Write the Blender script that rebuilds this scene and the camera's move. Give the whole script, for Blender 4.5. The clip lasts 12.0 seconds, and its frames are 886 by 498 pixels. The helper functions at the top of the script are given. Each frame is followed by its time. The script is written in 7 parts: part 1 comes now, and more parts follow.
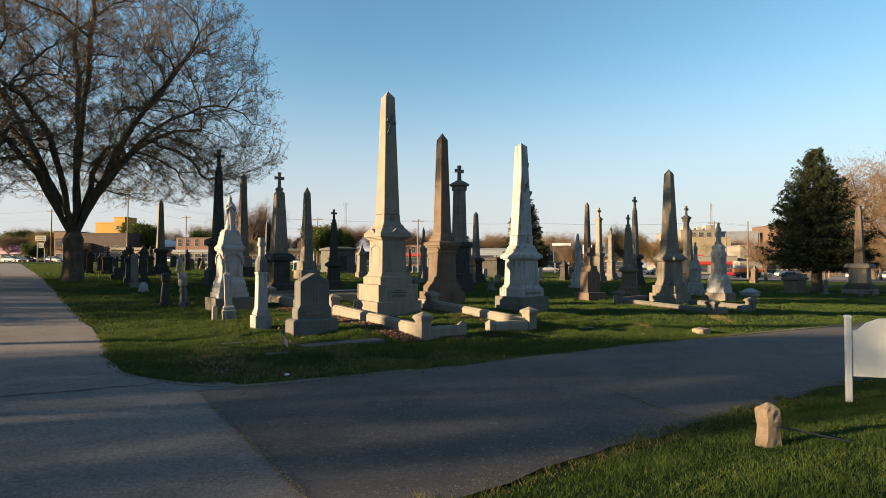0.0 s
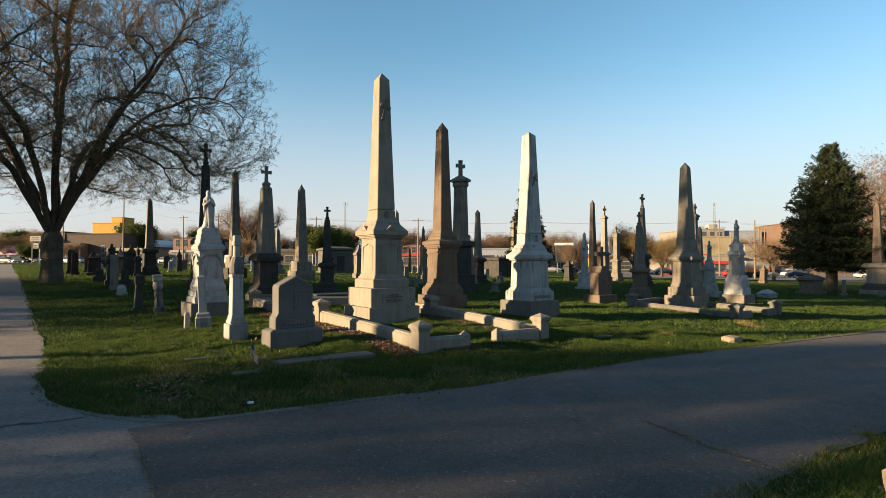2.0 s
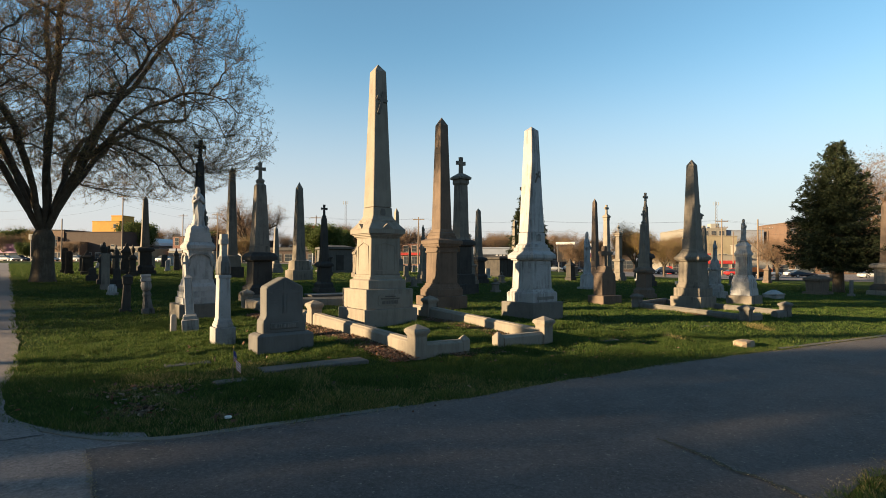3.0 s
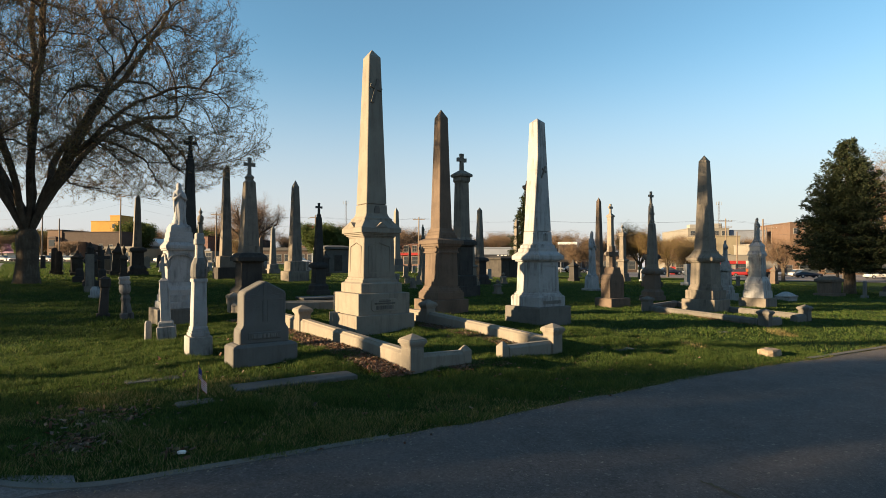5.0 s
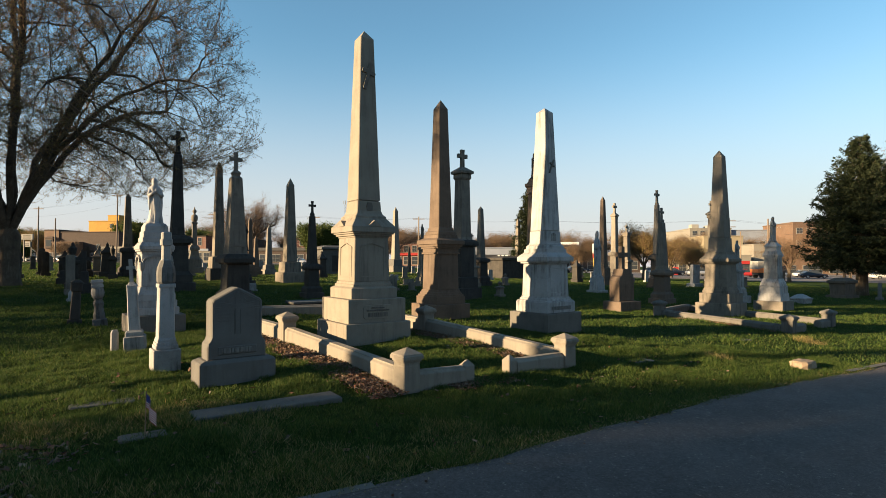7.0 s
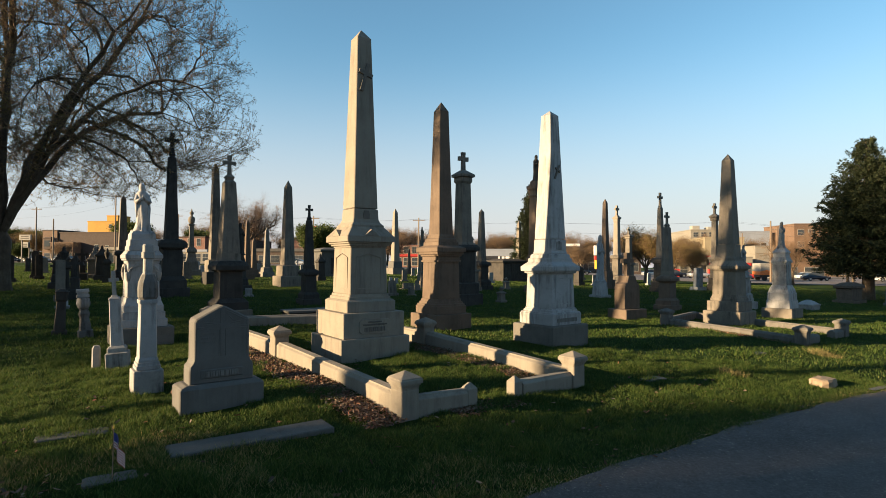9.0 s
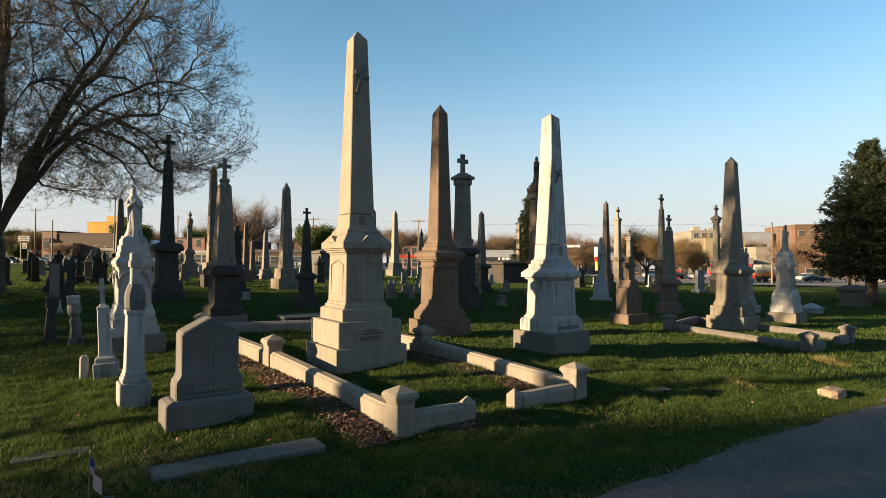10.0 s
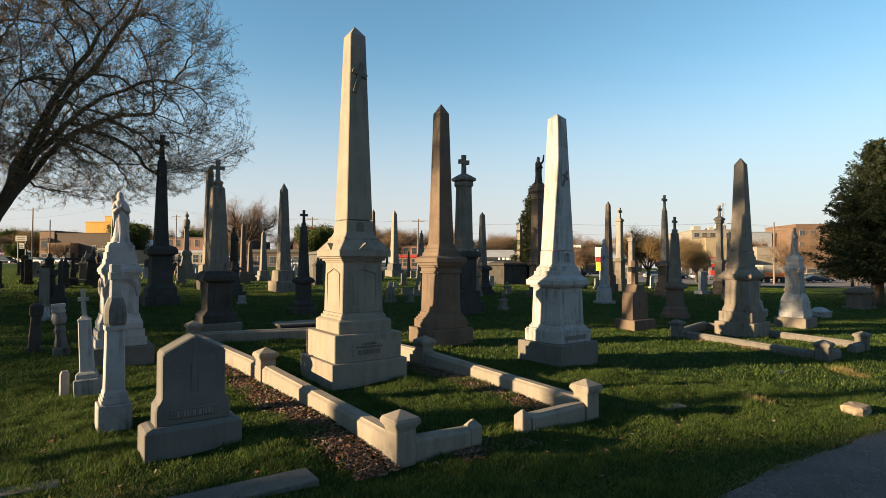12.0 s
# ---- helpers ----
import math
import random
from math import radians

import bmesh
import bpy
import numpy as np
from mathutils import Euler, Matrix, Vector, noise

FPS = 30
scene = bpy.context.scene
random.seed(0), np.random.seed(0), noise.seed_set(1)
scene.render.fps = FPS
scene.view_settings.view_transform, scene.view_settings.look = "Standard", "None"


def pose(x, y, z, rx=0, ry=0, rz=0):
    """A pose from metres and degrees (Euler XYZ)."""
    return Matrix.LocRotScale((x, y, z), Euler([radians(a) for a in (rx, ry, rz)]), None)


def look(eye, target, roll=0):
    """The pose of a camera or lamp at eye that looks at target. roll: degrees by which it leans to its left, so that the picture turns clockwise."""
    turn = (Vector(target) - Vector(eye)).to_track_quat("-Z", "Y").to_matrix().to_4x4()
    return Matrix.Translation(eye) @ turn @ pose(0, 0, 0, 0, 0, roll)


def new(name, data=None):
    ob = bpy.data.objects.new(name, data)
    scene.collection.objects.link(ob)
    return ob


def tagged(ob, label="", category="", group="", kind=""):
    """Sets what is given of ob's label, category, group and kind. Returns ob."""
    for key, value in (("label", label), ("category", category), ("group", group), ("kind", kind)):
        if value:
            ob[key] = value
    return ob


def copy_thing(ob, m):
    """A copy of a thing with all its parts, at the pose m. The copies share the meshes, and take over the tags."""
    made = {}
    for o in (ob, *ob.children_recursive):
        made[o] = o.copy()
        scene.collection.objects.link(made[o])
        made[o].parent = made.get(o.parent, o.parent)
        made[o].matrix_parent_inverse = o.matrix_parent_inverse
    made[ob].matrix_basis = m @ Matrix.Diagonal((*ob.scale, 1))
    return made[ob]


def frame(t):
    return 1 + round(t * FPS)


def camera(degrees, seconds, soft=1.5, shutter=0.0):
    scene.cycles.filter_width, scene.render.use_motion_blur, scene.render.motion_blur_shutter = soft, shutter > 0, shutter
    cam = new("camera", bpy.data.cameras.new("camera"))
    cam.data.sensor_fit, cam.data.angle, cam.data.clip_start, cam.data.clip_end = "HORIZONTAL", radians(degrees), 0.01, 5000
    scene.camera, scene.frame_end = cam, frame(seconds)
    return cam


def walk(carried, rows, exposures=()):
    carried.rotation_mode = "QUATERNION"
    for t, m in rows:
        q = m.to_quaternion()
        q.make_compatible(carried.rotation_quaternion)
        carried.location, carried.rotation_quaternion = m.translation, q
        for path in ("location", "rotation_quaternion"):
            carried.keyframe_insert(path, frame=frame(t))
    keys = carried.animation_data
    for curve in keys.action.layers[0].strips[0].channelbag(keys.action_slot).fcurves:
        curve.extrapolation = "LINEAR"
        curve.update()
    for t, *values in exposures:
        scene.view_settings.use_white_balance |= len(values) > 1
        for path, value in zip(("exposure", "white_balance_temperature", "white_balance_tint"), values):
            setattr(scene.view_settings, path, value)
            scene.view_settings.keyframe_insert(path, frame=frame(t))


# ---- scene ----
cam = camera(78.5, 12.0, 0.7)
PATH = [
    (0, (1.018, 0.241, 1.948), (0.816, 2.23, 1.996), -0.0),
    (0.5, (0.991, 0.547, 1.945), (0.789, 2.536, 1.993), -0.0),
    (1, (0.953, 1.006, 1.959), (0.75, 2.995, 2.007), -0.1),
    (1.5, (0.904, 1.565, 1.959), (0.701, 3.554, 2.008), -0.1),
    (2, (0.846, 2.034, 1.969), (0.642, 4.023, 2.017), -0.1),
    (2.5, (0.819, 2.435, 1.968), (0.615, 4.424, 2.016), -0.1),
    (3, (0.833, 2.721, 1.999), (0.626, 4.71, 2.043), -0.0),
    (5, (0.753, 3.898, 2.039), (0.543, 5.886, 2.083), -0.0),
    (5.5, (0.717, 4.224, 2.031), (0.507, 6.212, 2.077), 0.0),
    (6, (0.676, 4.647, 2.058), (0.466, 6.635, 2.103), 0.0),
    (6.5, (0.656, 4.976, 2.047), (0.445, 6.964, 2.093), -0.0),
    (7, (0.641, 5.184, 2.091), (0.43, 7.172, 2.135), 0.0),
    (9, (0.56, 5.806, 2.334), (0.349, 7.794, 2.379), 0.1),
    (9.5, (0.547, 5.988, 2.425), (0.337, 7.977, 2.471), 0.1),
    (10, (0.571, 6.12, 2.473), (0.359, 8.109, 2.52), 0.1),
    (10.5, (0.515, 6.325, 2.47), (0.304, 8.313, 2.519), 0.0),
    (11, (0.489, 6.486, 2.492), (0.278, 8.474, 2.541), 0.0),
    (11.5, (0.483, 6.61, 2.557), (0.271, 8.598, 2.603), 0.0),
    (12, (0.453, 6.72, 2.666), (0.243, 8.708, 2.71), 0.1),
]
walk(cam, [(t, look(eye, target, roll)) for t, eye, target, roll in PATH])

# ---------------------------------------------------------------- light
SUN_AZ, SUN_EL = radians(206.0), radians(12.6)
to_sun = Vector((math.cos(SUN_AZ) * math.cos(SUN_EL), math.sin(SUN_AZ) * math.cos(SUN_EL), math.sin(SUN_EL)))
world = bpy.data.worlds.new("sky")
scene.world = world
world.use_nodes = True
wn = world.node_tree.nodes
sky = wn.new("ShaderNodeTexSky")
sky.sky_type = "NISHITA"
sky.sun_disc = False
sky.sun_elevation = SUN_EL
sky.sun_rotation = math.atan2(to_sun.x, to_sun.y)
sky.altitude, sky.air_density, sky.dust_density, sky.ozone_density = 50, 1.0, 0.4, 1.0
# clear blue above, pale evening haze low down all round
tint = wn.new("ShaderNodeMix")
tint.data_type, tint.blend_type = "RGBA", "MULTIPLY"
tint.inputs[0].default_value = 1.0
tint.inputs[7].default_value = (0.73, 1.04, 1.11, 1)
world.node_tree.links.new(sky.outputs[0], tint.inputs[6])
upward = wn.new("ShaderNodeTexCoord")
parts_of = wn.new("ShaderNodeSeparateXYZ")
world.node_tree.links.new(upward.outputs["Generated"], parts_of.inputs[0])
thin_out = wn.new("ShaderNodeMapRange")
thin_out.interpolation_type = "SMOOTHERSTEP"
for i, value in ((1, -0.06), (2, 0.42), (3, 0.93), (4, 0.0)):
    thin_out.inputs[i].default_value = value
world.node_tree.links.new(parts_of.outputs[2], thin_out.inputs[0])
haze = wn.new("ShaderNodeMix")
haze.data_type = "RGBA"
world.node_tree.links.new(thin_out.outputs[0], haze.inputs[0])
world.node_tree.links.new(tint.outputs[2], haze.inputs[6])
haze.inputs[7].default_value = (3.44, 3.19, 3.34, 1)
world.node_tree.links.new(haze.outputs[2], wn["Background"].inputs[0])
wn["Background"].inputs[1].default_value = 0.0535
sun_data = bpy.data.lights.new("sun", "SUN")
sun_data.energy, sun_data.angle, sun_data.color = 5.0, radians(0.55), (1.0, 0.73, 0.42)
sun = new("sun", sun_data)
sun.matrix_world = look(to_sun * 60, (0, 0, 0))
scene.view_settings.exposure = 1.97


# ---------------------------------------------------------------- materials
def nodes_of(name):
    m = bpy.data.materials.new(name)
    m.use_nodes = True
    nt = m.node_tree
    bsdf = nt.nodes["Principled BSDF"]
    return m, nt, bsdf


def link(nt, a, b):
    nt.links.new(a, b)


def coords(nt, vary=True, stretch=None):
    """Object coordinates, moved by the object's random number."""
    tc = nt.nodes.new("ShaderNodeTexCoord")
    out = tc.outputs["Object"]
    if vary:
        info = nt.nodes.new("ShaderNodeObjectInfo")
        mul = nt.nodes.new("ShaderNodeMath")
        mul.operation = "MULTIPLY"
        mul.inputs[1].default_value = 37.0
        link(nt, info.outputs["Random"], mul.inputs[0])
        add = nt.nodes.new("ShaderNodeVectorMath")
        add.operation = "ADD"
        link(nt, out, add.inputs[0])
        link(nt, mul.outputs[0], add.inputs[1])
        out = add.outputs[0]
    if stretch:
        mp = nt.nodes.new("ShaderNodeMapping")
        mp.inputs["Scale"].default_value = stretch
        link(nt, out, mp.inputs["Vector"])
        out = mp.outputs[0]
    return out


def noise_of(nt, vec, scale, detail=5.0, rough=0.6):
    n = nt.nodes.new("ShaderNodeTexNoise")
    n.inputs["Scale"].default_value = scale
    n.inputs["Detail"].default_value = detail
    n.inputs["Roughness"].default_value = rough
    link(nt, vec, n.inputs["Vector"])
    return n.outputs["Fac"]


def ramp(nt, fac, lo, hi):
    r = nt.nodes.new("ShaderNodeMapRange")
    r.inputs["From Min"].default_value, r.inputs["From Max"].default_value = lo, hi
    r.clamp = True
    link(nt, fac, r.inputs["Value"])
    return r.outputs[0]


def times(nt, a, k):
    m = nt.nodes.new("ShaderNodeMath")
    m.operation = "MULTIPLY"
    link(nt, a, m.inputs[0])
    if isinstance(k, float):
        m.inputs[1].default_value = k
    else:
        link(nt, k, m.inputs[1])
    return m.outputs[0]


def mix(nt, fac, a, b):
    m = nt.nodes.new("ShaderNodeMix")
    m.data_type = "RGBA"
    link(nt, fac, m.inputs[0])
    for socket, value in ((m.inputs[6], a), (m.inputs[7], b)):
        if isinstance(value, tuple):
            socket.default_value = (*value, 1)
        else:
            link(nt, value, socket)
    return m.outputs[2]


def bump(nt, bsdf, fac, strength, distance=0.01):
    b = nt.nodes.new("ShaderNodeBump")
    b.inputs["Strength"].default_value = strength
    b.inputs["Distance"].default_value = distance
    link(nt, fac, b.inputs["Height"])
    link(nt, b.outputs[0], bsdf.inputs["Normal"])


def stone(name, light, dark, stain, amount=0.6, grain=140.0, rough=0.82, blotch=1.6):
    """Weathered cut stone: cloudy tone, fine speckle, run-off streaks and pitted relief."""
    m, nt, bsdf = nodes_of(name)
    vec = coords(nt)
    cloud = noise_of(nt, vec, blotch, 7.0, 0.65)
    speck = noise_of(nt, vec, grain, 2.0, 0.7)
    run = noise_of(nt, coords(nt, True, (7.0, 7.0, 0.7)), 1.0, 6.0, 0.7)
    col = mix(nt, ramp(nt, cloud, 0.32, 0.7), light, dark)
    grit = mix(nt, ramp(nt, speck, 0.35, 0.7), col, tuple(c * 0.62 for c in dark))
    col = mix(nt, times(nt, ramp(nt, speck, 0.42, 0.62), 0.35), col, grit)
    patch = times(nt, ramp(nt, run, 0.46, 0.66), ramp(nt, noise_of(nt, vec, blotch * 0.9, 4.0), 0.40, 0.58))
    col = mix(nt, times(nt, patch, amount), col, stain)
    lichen = times(nt, ramp(nt, noise_of(nt, vec, blotch * 7.0, 6.0, 0.7), 0.56, 0.66), 0.45 * amount)
    col = mix(nt, lichen, col, tuple(0.5 * c + 0.5 * d for c, d in zip(stain, dark)))
    link(nt, col, bsdf.inputs["Base Color"])
    bsdf.inputs["Roughness"].default_value = rough
    bsdf.inputs["Specular IOR Level"].default_value = 0.22
    bump(nt, bsdf, noise_of(nt, vec, 55.0, 8.0, 0.75), 0.35, 0.012)
    return m


def plain(name, color, rough=0.6, metal=0.0, vary=0.15, scale=6.0, relief=0.0):
    m, nt, bsdf = nodes_of(name)
    vec = coords(nt)
    col = mix(nt, ramp(nt, noise_of(nt, vec, scale, 6.0), 0.3, 0.7), tuple(c * (1 - vary) for c in color), tuple(min(1, c * (1 + vary)) for c in color))
    link(nt, col, bsdf.inputs["Base Color"])
    bsdf.inputs["Roughness"].default_value = rough
    bsdf.inputs["Metallic"].default_value = metal
    if relief:
        bump(nt, bsdf, noise_of(nt, vec, scale * 6, 6.0), relief, 0.01)
    return m


def asphalt(name, tone, tint, crack_tone):
    """Worn tarmac: cloudy wear, pale and dark chippings at two sizes, wandering cracks."""
    m, nt, bsdf = nodes_of(name)
    vec = coords(nt, False)
    wide = noise_of(nt, vec, 0.35, 6.0, 0.65)
    blot = noise_of(nt, vec, 2.3, 6.0, 0.75)
    grit = noise_of(nt, vec, 26.0, 7.0, 0.95)
    pale = noise_of(nt, vec, 17.0, 4.0, 0.8)
    a = tuple(tone * c for c in tint)
    col = mix(nt, ramp(nt, wide, 0.3, 0.7), tuple(c * 0.72 for c in a), tuple(c * 1.3 for c in a))
    col = mix(nt, times(nt, ramp(nt, blot, 0.42, 0.7), 0.55), col, tuple(c * 1.55 for c in a))
    col = mix(nt, times(nt, ramp(nt, grit, 0.5, 0.72), 0.9), col, tuple(c * 2.6 for c in a))
    col = mix(nt, times(nt, ramp(nt, grit, 0.5, 0.3), 0.85), col, tuple(c * 0.22 for c in a))
    col = mix(nt, times(nt, ramp(nt, pale, 0.61, 0.67), 0.7), col, (0.28, 0.25, 0.205))
    vor = nt.nodes.new("ShaderNodeTexVoronoi")
    vor.feature = "DISTANCE_TO_EDGE"
    vor.inputs["Scale"].default_value = 0.21
    wob = nt.nodes.new("ShaderNodeVectorMath")
    wob.operation = "ADD"
    nz = nt.nodes.new("ShaderNodeTexNoise")
    nz.inputs["Scale"].default_value = 1.3
    nz.inputs["Detail"].default_value = 6.0
    link(nt, vec, nz.inputs["Vector"])
    link(nt, vec, wob.inputs[0])
    link(nt, nz.outputs["Color"], wob.inputs[1])
    link(nt, wob.outputs[0], vor.inputs["Vector"])
    line = times(nt, ramp(nt, vor.outputs["Distance"], 0.005, 0.001), times(nt, ramp(nt, wide, 0.54, 0.64), 0.6))
    col = mix(nt, line, col, crack_tone)
    link(nt, col, bsdf.inputs["Base Color"])
    bsdf.inputs["Roughness"].default_value = 0.9
    bsdf.inputs["Specular IOR Level"].default_value = 0.25
    bump(nt, bsdf, grit, 0.9, 0.02)
    return m


def turf(name):
    m, nt, bsdf = nodes_of(name)
    vec = coords(nt, False)
    wide = noise_of(nt, vec, 0.28, 6.0, 0.6)
    mid = noise_of(nt, vec, 2.6, 6.0, 0.7)
    fine = noise_of(nt, vec, 38.0, 5.0, 0.8)
    col = mix(nt, ramp(nt, mid, 0.32, 0.68), (0.019, 0.038, 0.007), (0.034, 0.060, 0.011))
    col = mix(nt, times(nt, ramp(nt, wide, 0.5, 0.68), 0.35), col, (0.058, 0.062, 0.018))
    col = mix(nt, times(nt, ramp(nt, fine, 0.38, 0.62), 0.6), col, (0.009, 0.017, 0.005))
    col = mix(nt, times(nt, ramp(nt, mid, 0.66, 0.76), 0.6), col, (0.060, 0.048, 0.022))
    link(nt, col, bsdf.inputs["Base Color"])
    bsdf.inputs["Roughness"].default_value = 1.0
    bsdf.inputs["Specular IOR Level"].default_value = 0.05
    bump(nt, bsdf, fine, 1.0, 0.06)
    return m


def island_mix(name, colors, rough=0.7, through_light=0.0):
    """Many small pieces in one mesh, each with a tone of its own."""
    m, nt, bsdf = nodes_of(name)
    geo = nt.nodes.new("ShaderNodeNewGeometry")
    cr = nt.nodes.new("ShaderNodeValToRGB")
    els = cr.color_ramp.elements
    while len(els) < len(colors):
        els.new(0.5)
    for n, c in enumerate(colors):
        els[n].position = n / (len(colors) - 1)
        els[n].color = (*c, 1)
    link(nt, geo.outputs["Random Per Island"], cr.inputs[0])
    link(nt, cr.outputs[0], bsdf.inputs["Base Color"])
    bsdf.inputs["Roughness"].default_value = rough
    bsdf.inputs["Specular IOR Level"].default_value = 0.15
    if through_light:
        tr = nt.nodes.new("ShaderNodeBsdfTranslucent")
        link(nt, cr.outputs[0], tr.inputs["Color"])
        ms = nt.nodes.new("ShaderNodeMixShader")
        ms.inputs[0].default_value = through_light
        link(nt, bsdf.outputs[0], ms.inputs[1])
        link(nt, tr.outputs[0], ms.inputs[2])
        link(nt, ms.outputs[0], nt.nodes["Material Output"].inputs["Surface"])
    return m


def brick_wall(name, brick, mortar, scale):
    m, nt, bsdf = nodes_of(name)
    vec = coords(nt, False)
    sep = nt.nodes.new("ShaderNodeSeparateXYZ")
    com = nt.nodes.new("ShaderNodeCombineXYZ")
    s = nt.nodes.new("ShaderNodeMath")
    link(nt, vec, sep.inputs[0])
    link(nt, sep.outputs[0], s.inputs[0])
    link(nt, sep.outputs[1], s.inputs[1])
    link(nt, s.outputs[0], com.inputs[0])
    link(nt, sep.outputs[2], com.inputs[1])
    b = nt.nodes.new("ShaderNodeTexBrick")
    b.inputs["Scale"].default_value = scale
    b.inputs["Color1"].default_value = (*brick, 1)
    b.inputs["Color2"].default_value = (*(c * 0.7 for c in brick), 1)
    b.inputs["Mortar"].default_value = (*mortar, 1)
    link(nt, com.outputs[0], b.inputs["Vector"])
    col = mix(nt, times(nt, ramp(nt, noise_of(nt, vec, 0.5, 5.0), 0.45, 0.7), 0.4), b.outputs["Color"], tuple(c * 0.5 for c in brick))
    link(nt, col, bsdf.inputs["Base Color"])
    bsdf.inputs["Roughness"].default_value = 0.9
    return m


GRANITE_TAN = stone("tan_granite", (0.206, 0.182, 0.150), (0.166, 0.146, 0.120), (0.078, 0.064, 0.052), 0.55)
GRANITE_GREY = stone("grey_granite", (0.172, 0.155, 0.134), (0.122, 0.110, 0.096), (0.043, 0.039, 0.036), 0.6)
GRANITE_BLUE = stone("blue_grey_granite", (0.112, 0.108, 0.102), (0.083, 0.080, 0.077), (0.059, 0.050, 0.042), 0.45)
MARBLE = stone("weathered_white_marble", (0.300, 0.297, 0.298), (0.222, 0.222, 0.226), (0.048, 0.047, 0.045), 0.85, 90.0, 0.6)
MARBLE_DIRTY = stone("dirty_marble", (0.266, 0.260, 0.249), (0.160, 0.155, 0.151), (0.031, 0.030, 0.030), 0.95, 90.0, 0.7, 2.6)
SOOTY_MARBLE = stone("sooty_marble", (0.122, 0.120, 0.117), (0.074, 0.072, 0.070), (0.022, 0.021, 0.020), 0.9, 90.0, 0.75, 3.0)
BROWNSTONE = stone("brownstone", (0.128, 0.094, 0.070), (0.082, 0.060, 0.046), (0.038, 0.029, 0.023), 0.6)
DARK_STONE = stone("sooty_dark_stone", (0.052, 0.046, 0.040), (0.028, 0.026, 0.024), (0.011, 0.010, 0.010), 0.7)
MID_STONE = stone("weathered_sandstone", (0.170, 0.147, 0.120), (0.108, 0.094, 0.080), (0.034, 0.032, 0.027), 0.7)
CONCRETE = stone("old_concrete", (0.128, 0.118, 0.106), (0.092, 0.085, 0.076), (0.039, 0.036, 0.032), 0.6, 70.0, 0.9)
SLATE = stone("slate_slab", (0.094, 0.090, 0.083), (0.064, 0.062, 0.058), (0.027, 0.027, 0.027), 0.5, 60.0, 0.75)
FIELDSTONE = stone("tan_fieldstone", (0.264, 0.202, 0.142), (0.191, 0.142, 0.096), (0.090, 0.062, 0.044), 0.5, 40.0, 0.9, 6.0)
LETTER = plain("incised_letter", (0.100, 0.087, 0.074), 0.9)
LETTER_PALE = plain("raised_letter", (0.118, 0.112, 0.104), 0.85)
ASPHALT_NEW = asphalt("dark_asphalt", 0.062, (1.12, 0.97, 0.94), (0.02, 0.02, 0.02))
ASPHALT_OLD = asphalt("old_grey_asphalt", 0.116, (1.10, 0.97, 0.94), (0.03, 0.03, 0.028))
TURF = turf("turf")
EDGE_DIRT = stone("gritty_road_edge", (0.087, 0.074, 0.050), (0.044, 0.037, 0.028), (0.044, 0.052, 0.017), 0.7, 60.0, 0.95, 3.5)
GRIT = island_mix("road_grit", [(0.1560, 0.1305, 0.0915), (0.2610, 0.2160, 0.1440), (0.0915, 0.0780, 0.0585), (0.3390, 0.2745, 0.1695)], 0.9)
GRASS = island_mix("grass_blades", [(0.020, 0.041, 0.009), (0.032, 0.062, 0.012), (0.047, 0.081, 0.016), (0.067, 0.099, 0.020), (0.116, 0.119, 0.037)], 0.7, 0.35)
DRY_GRASS = island_mix("dry_grass_blades", [(0.2057, 0.1633, 0.0690), (0.2771, 0.2145, 0.0900), (0.1530, 0.1287, 0.0450), (0.3366, 0.2690, 0.1260)], 0.7, 0.3)
CHIPS = island_mix("bark_chips", [(0.165, 0.074, 0.044), (0.113, 0.052, 0.035), (0.077, 0.046, 0.031), (0.142, 0.088, 0.060), (0.227, 0.156, 0.110), (0.042, 0.030, 0.024), (0.177, 0.142, 0.113)], 0.9)
BARK = stone("tree_bark", (0.092, 0.070, 0.051), (0.046, 0.036, 0.027), (0.160, 0.142, 0.110), 0.5, 30.0, 0.95, 3.0)
TWIG = plain("twig_bark", (0.130, 0.080, 0.048), 0.95)
BUDS = island_mix("spring_buds", [(0.140, 0.090, 0.040), (0.185, 0.124, 0.052), (0.138, 0.118, 0.040), (0.215, 0.146, 0.064)], 0.7, 0.4)
LEAVES = island_mix("young_leaves", [(0.036, 0.055, 0.013), (0.058, 0.080, 0.019), (0.084, 0.097, 0.029)], 0.6, 0.35)
RUSTY = island_mix("rusty_buds", [(0.130, 0.089, 0.054), (0.166, 0.118, 0.071), (0.101, 0.074, 0.045)], 0.8, 0.3)
NEEDLES = island_mix("spruce_needles", [(0.010, 0.016, 0.008), (0.016, 0.024, 0.011), (0.026, 0.034, 0.015), (0.038, 0.044, 0.020)], 0.75, 0.15)
WHITE_PAINT = plain("white_paint", (0.539, 0.531, 0.522), 0.45, 0, 0.05)
BLACK_PAINT = plain("black_paint", (0.02, 0.02, 0.022), 0.4)
STEEL = plain("galvanised_steel", (0.365, 0.374, 0.383), 0.4, 0.8)
DARK_STEEL = plain("weathered_steel", (0.12, 0.12, 0.125), 0.7, 0.3)
POLE_WOOD = plain("pole_wood", (0.139, 0.100, 0.070), 0.9, 0, 0.3, 12.0)
GLASS = plain("dark_glass", (0.03, 0.035, 0.04), 0.08, 0, 0.1)
RUBBER = plain("rubber", (0.02, 0.02, 0.02), 0.8)
BRICK = brick_wall("red_brick", (0.153, 0.059, 0.040), (0.181, 0.158, 0.136), 2.2)
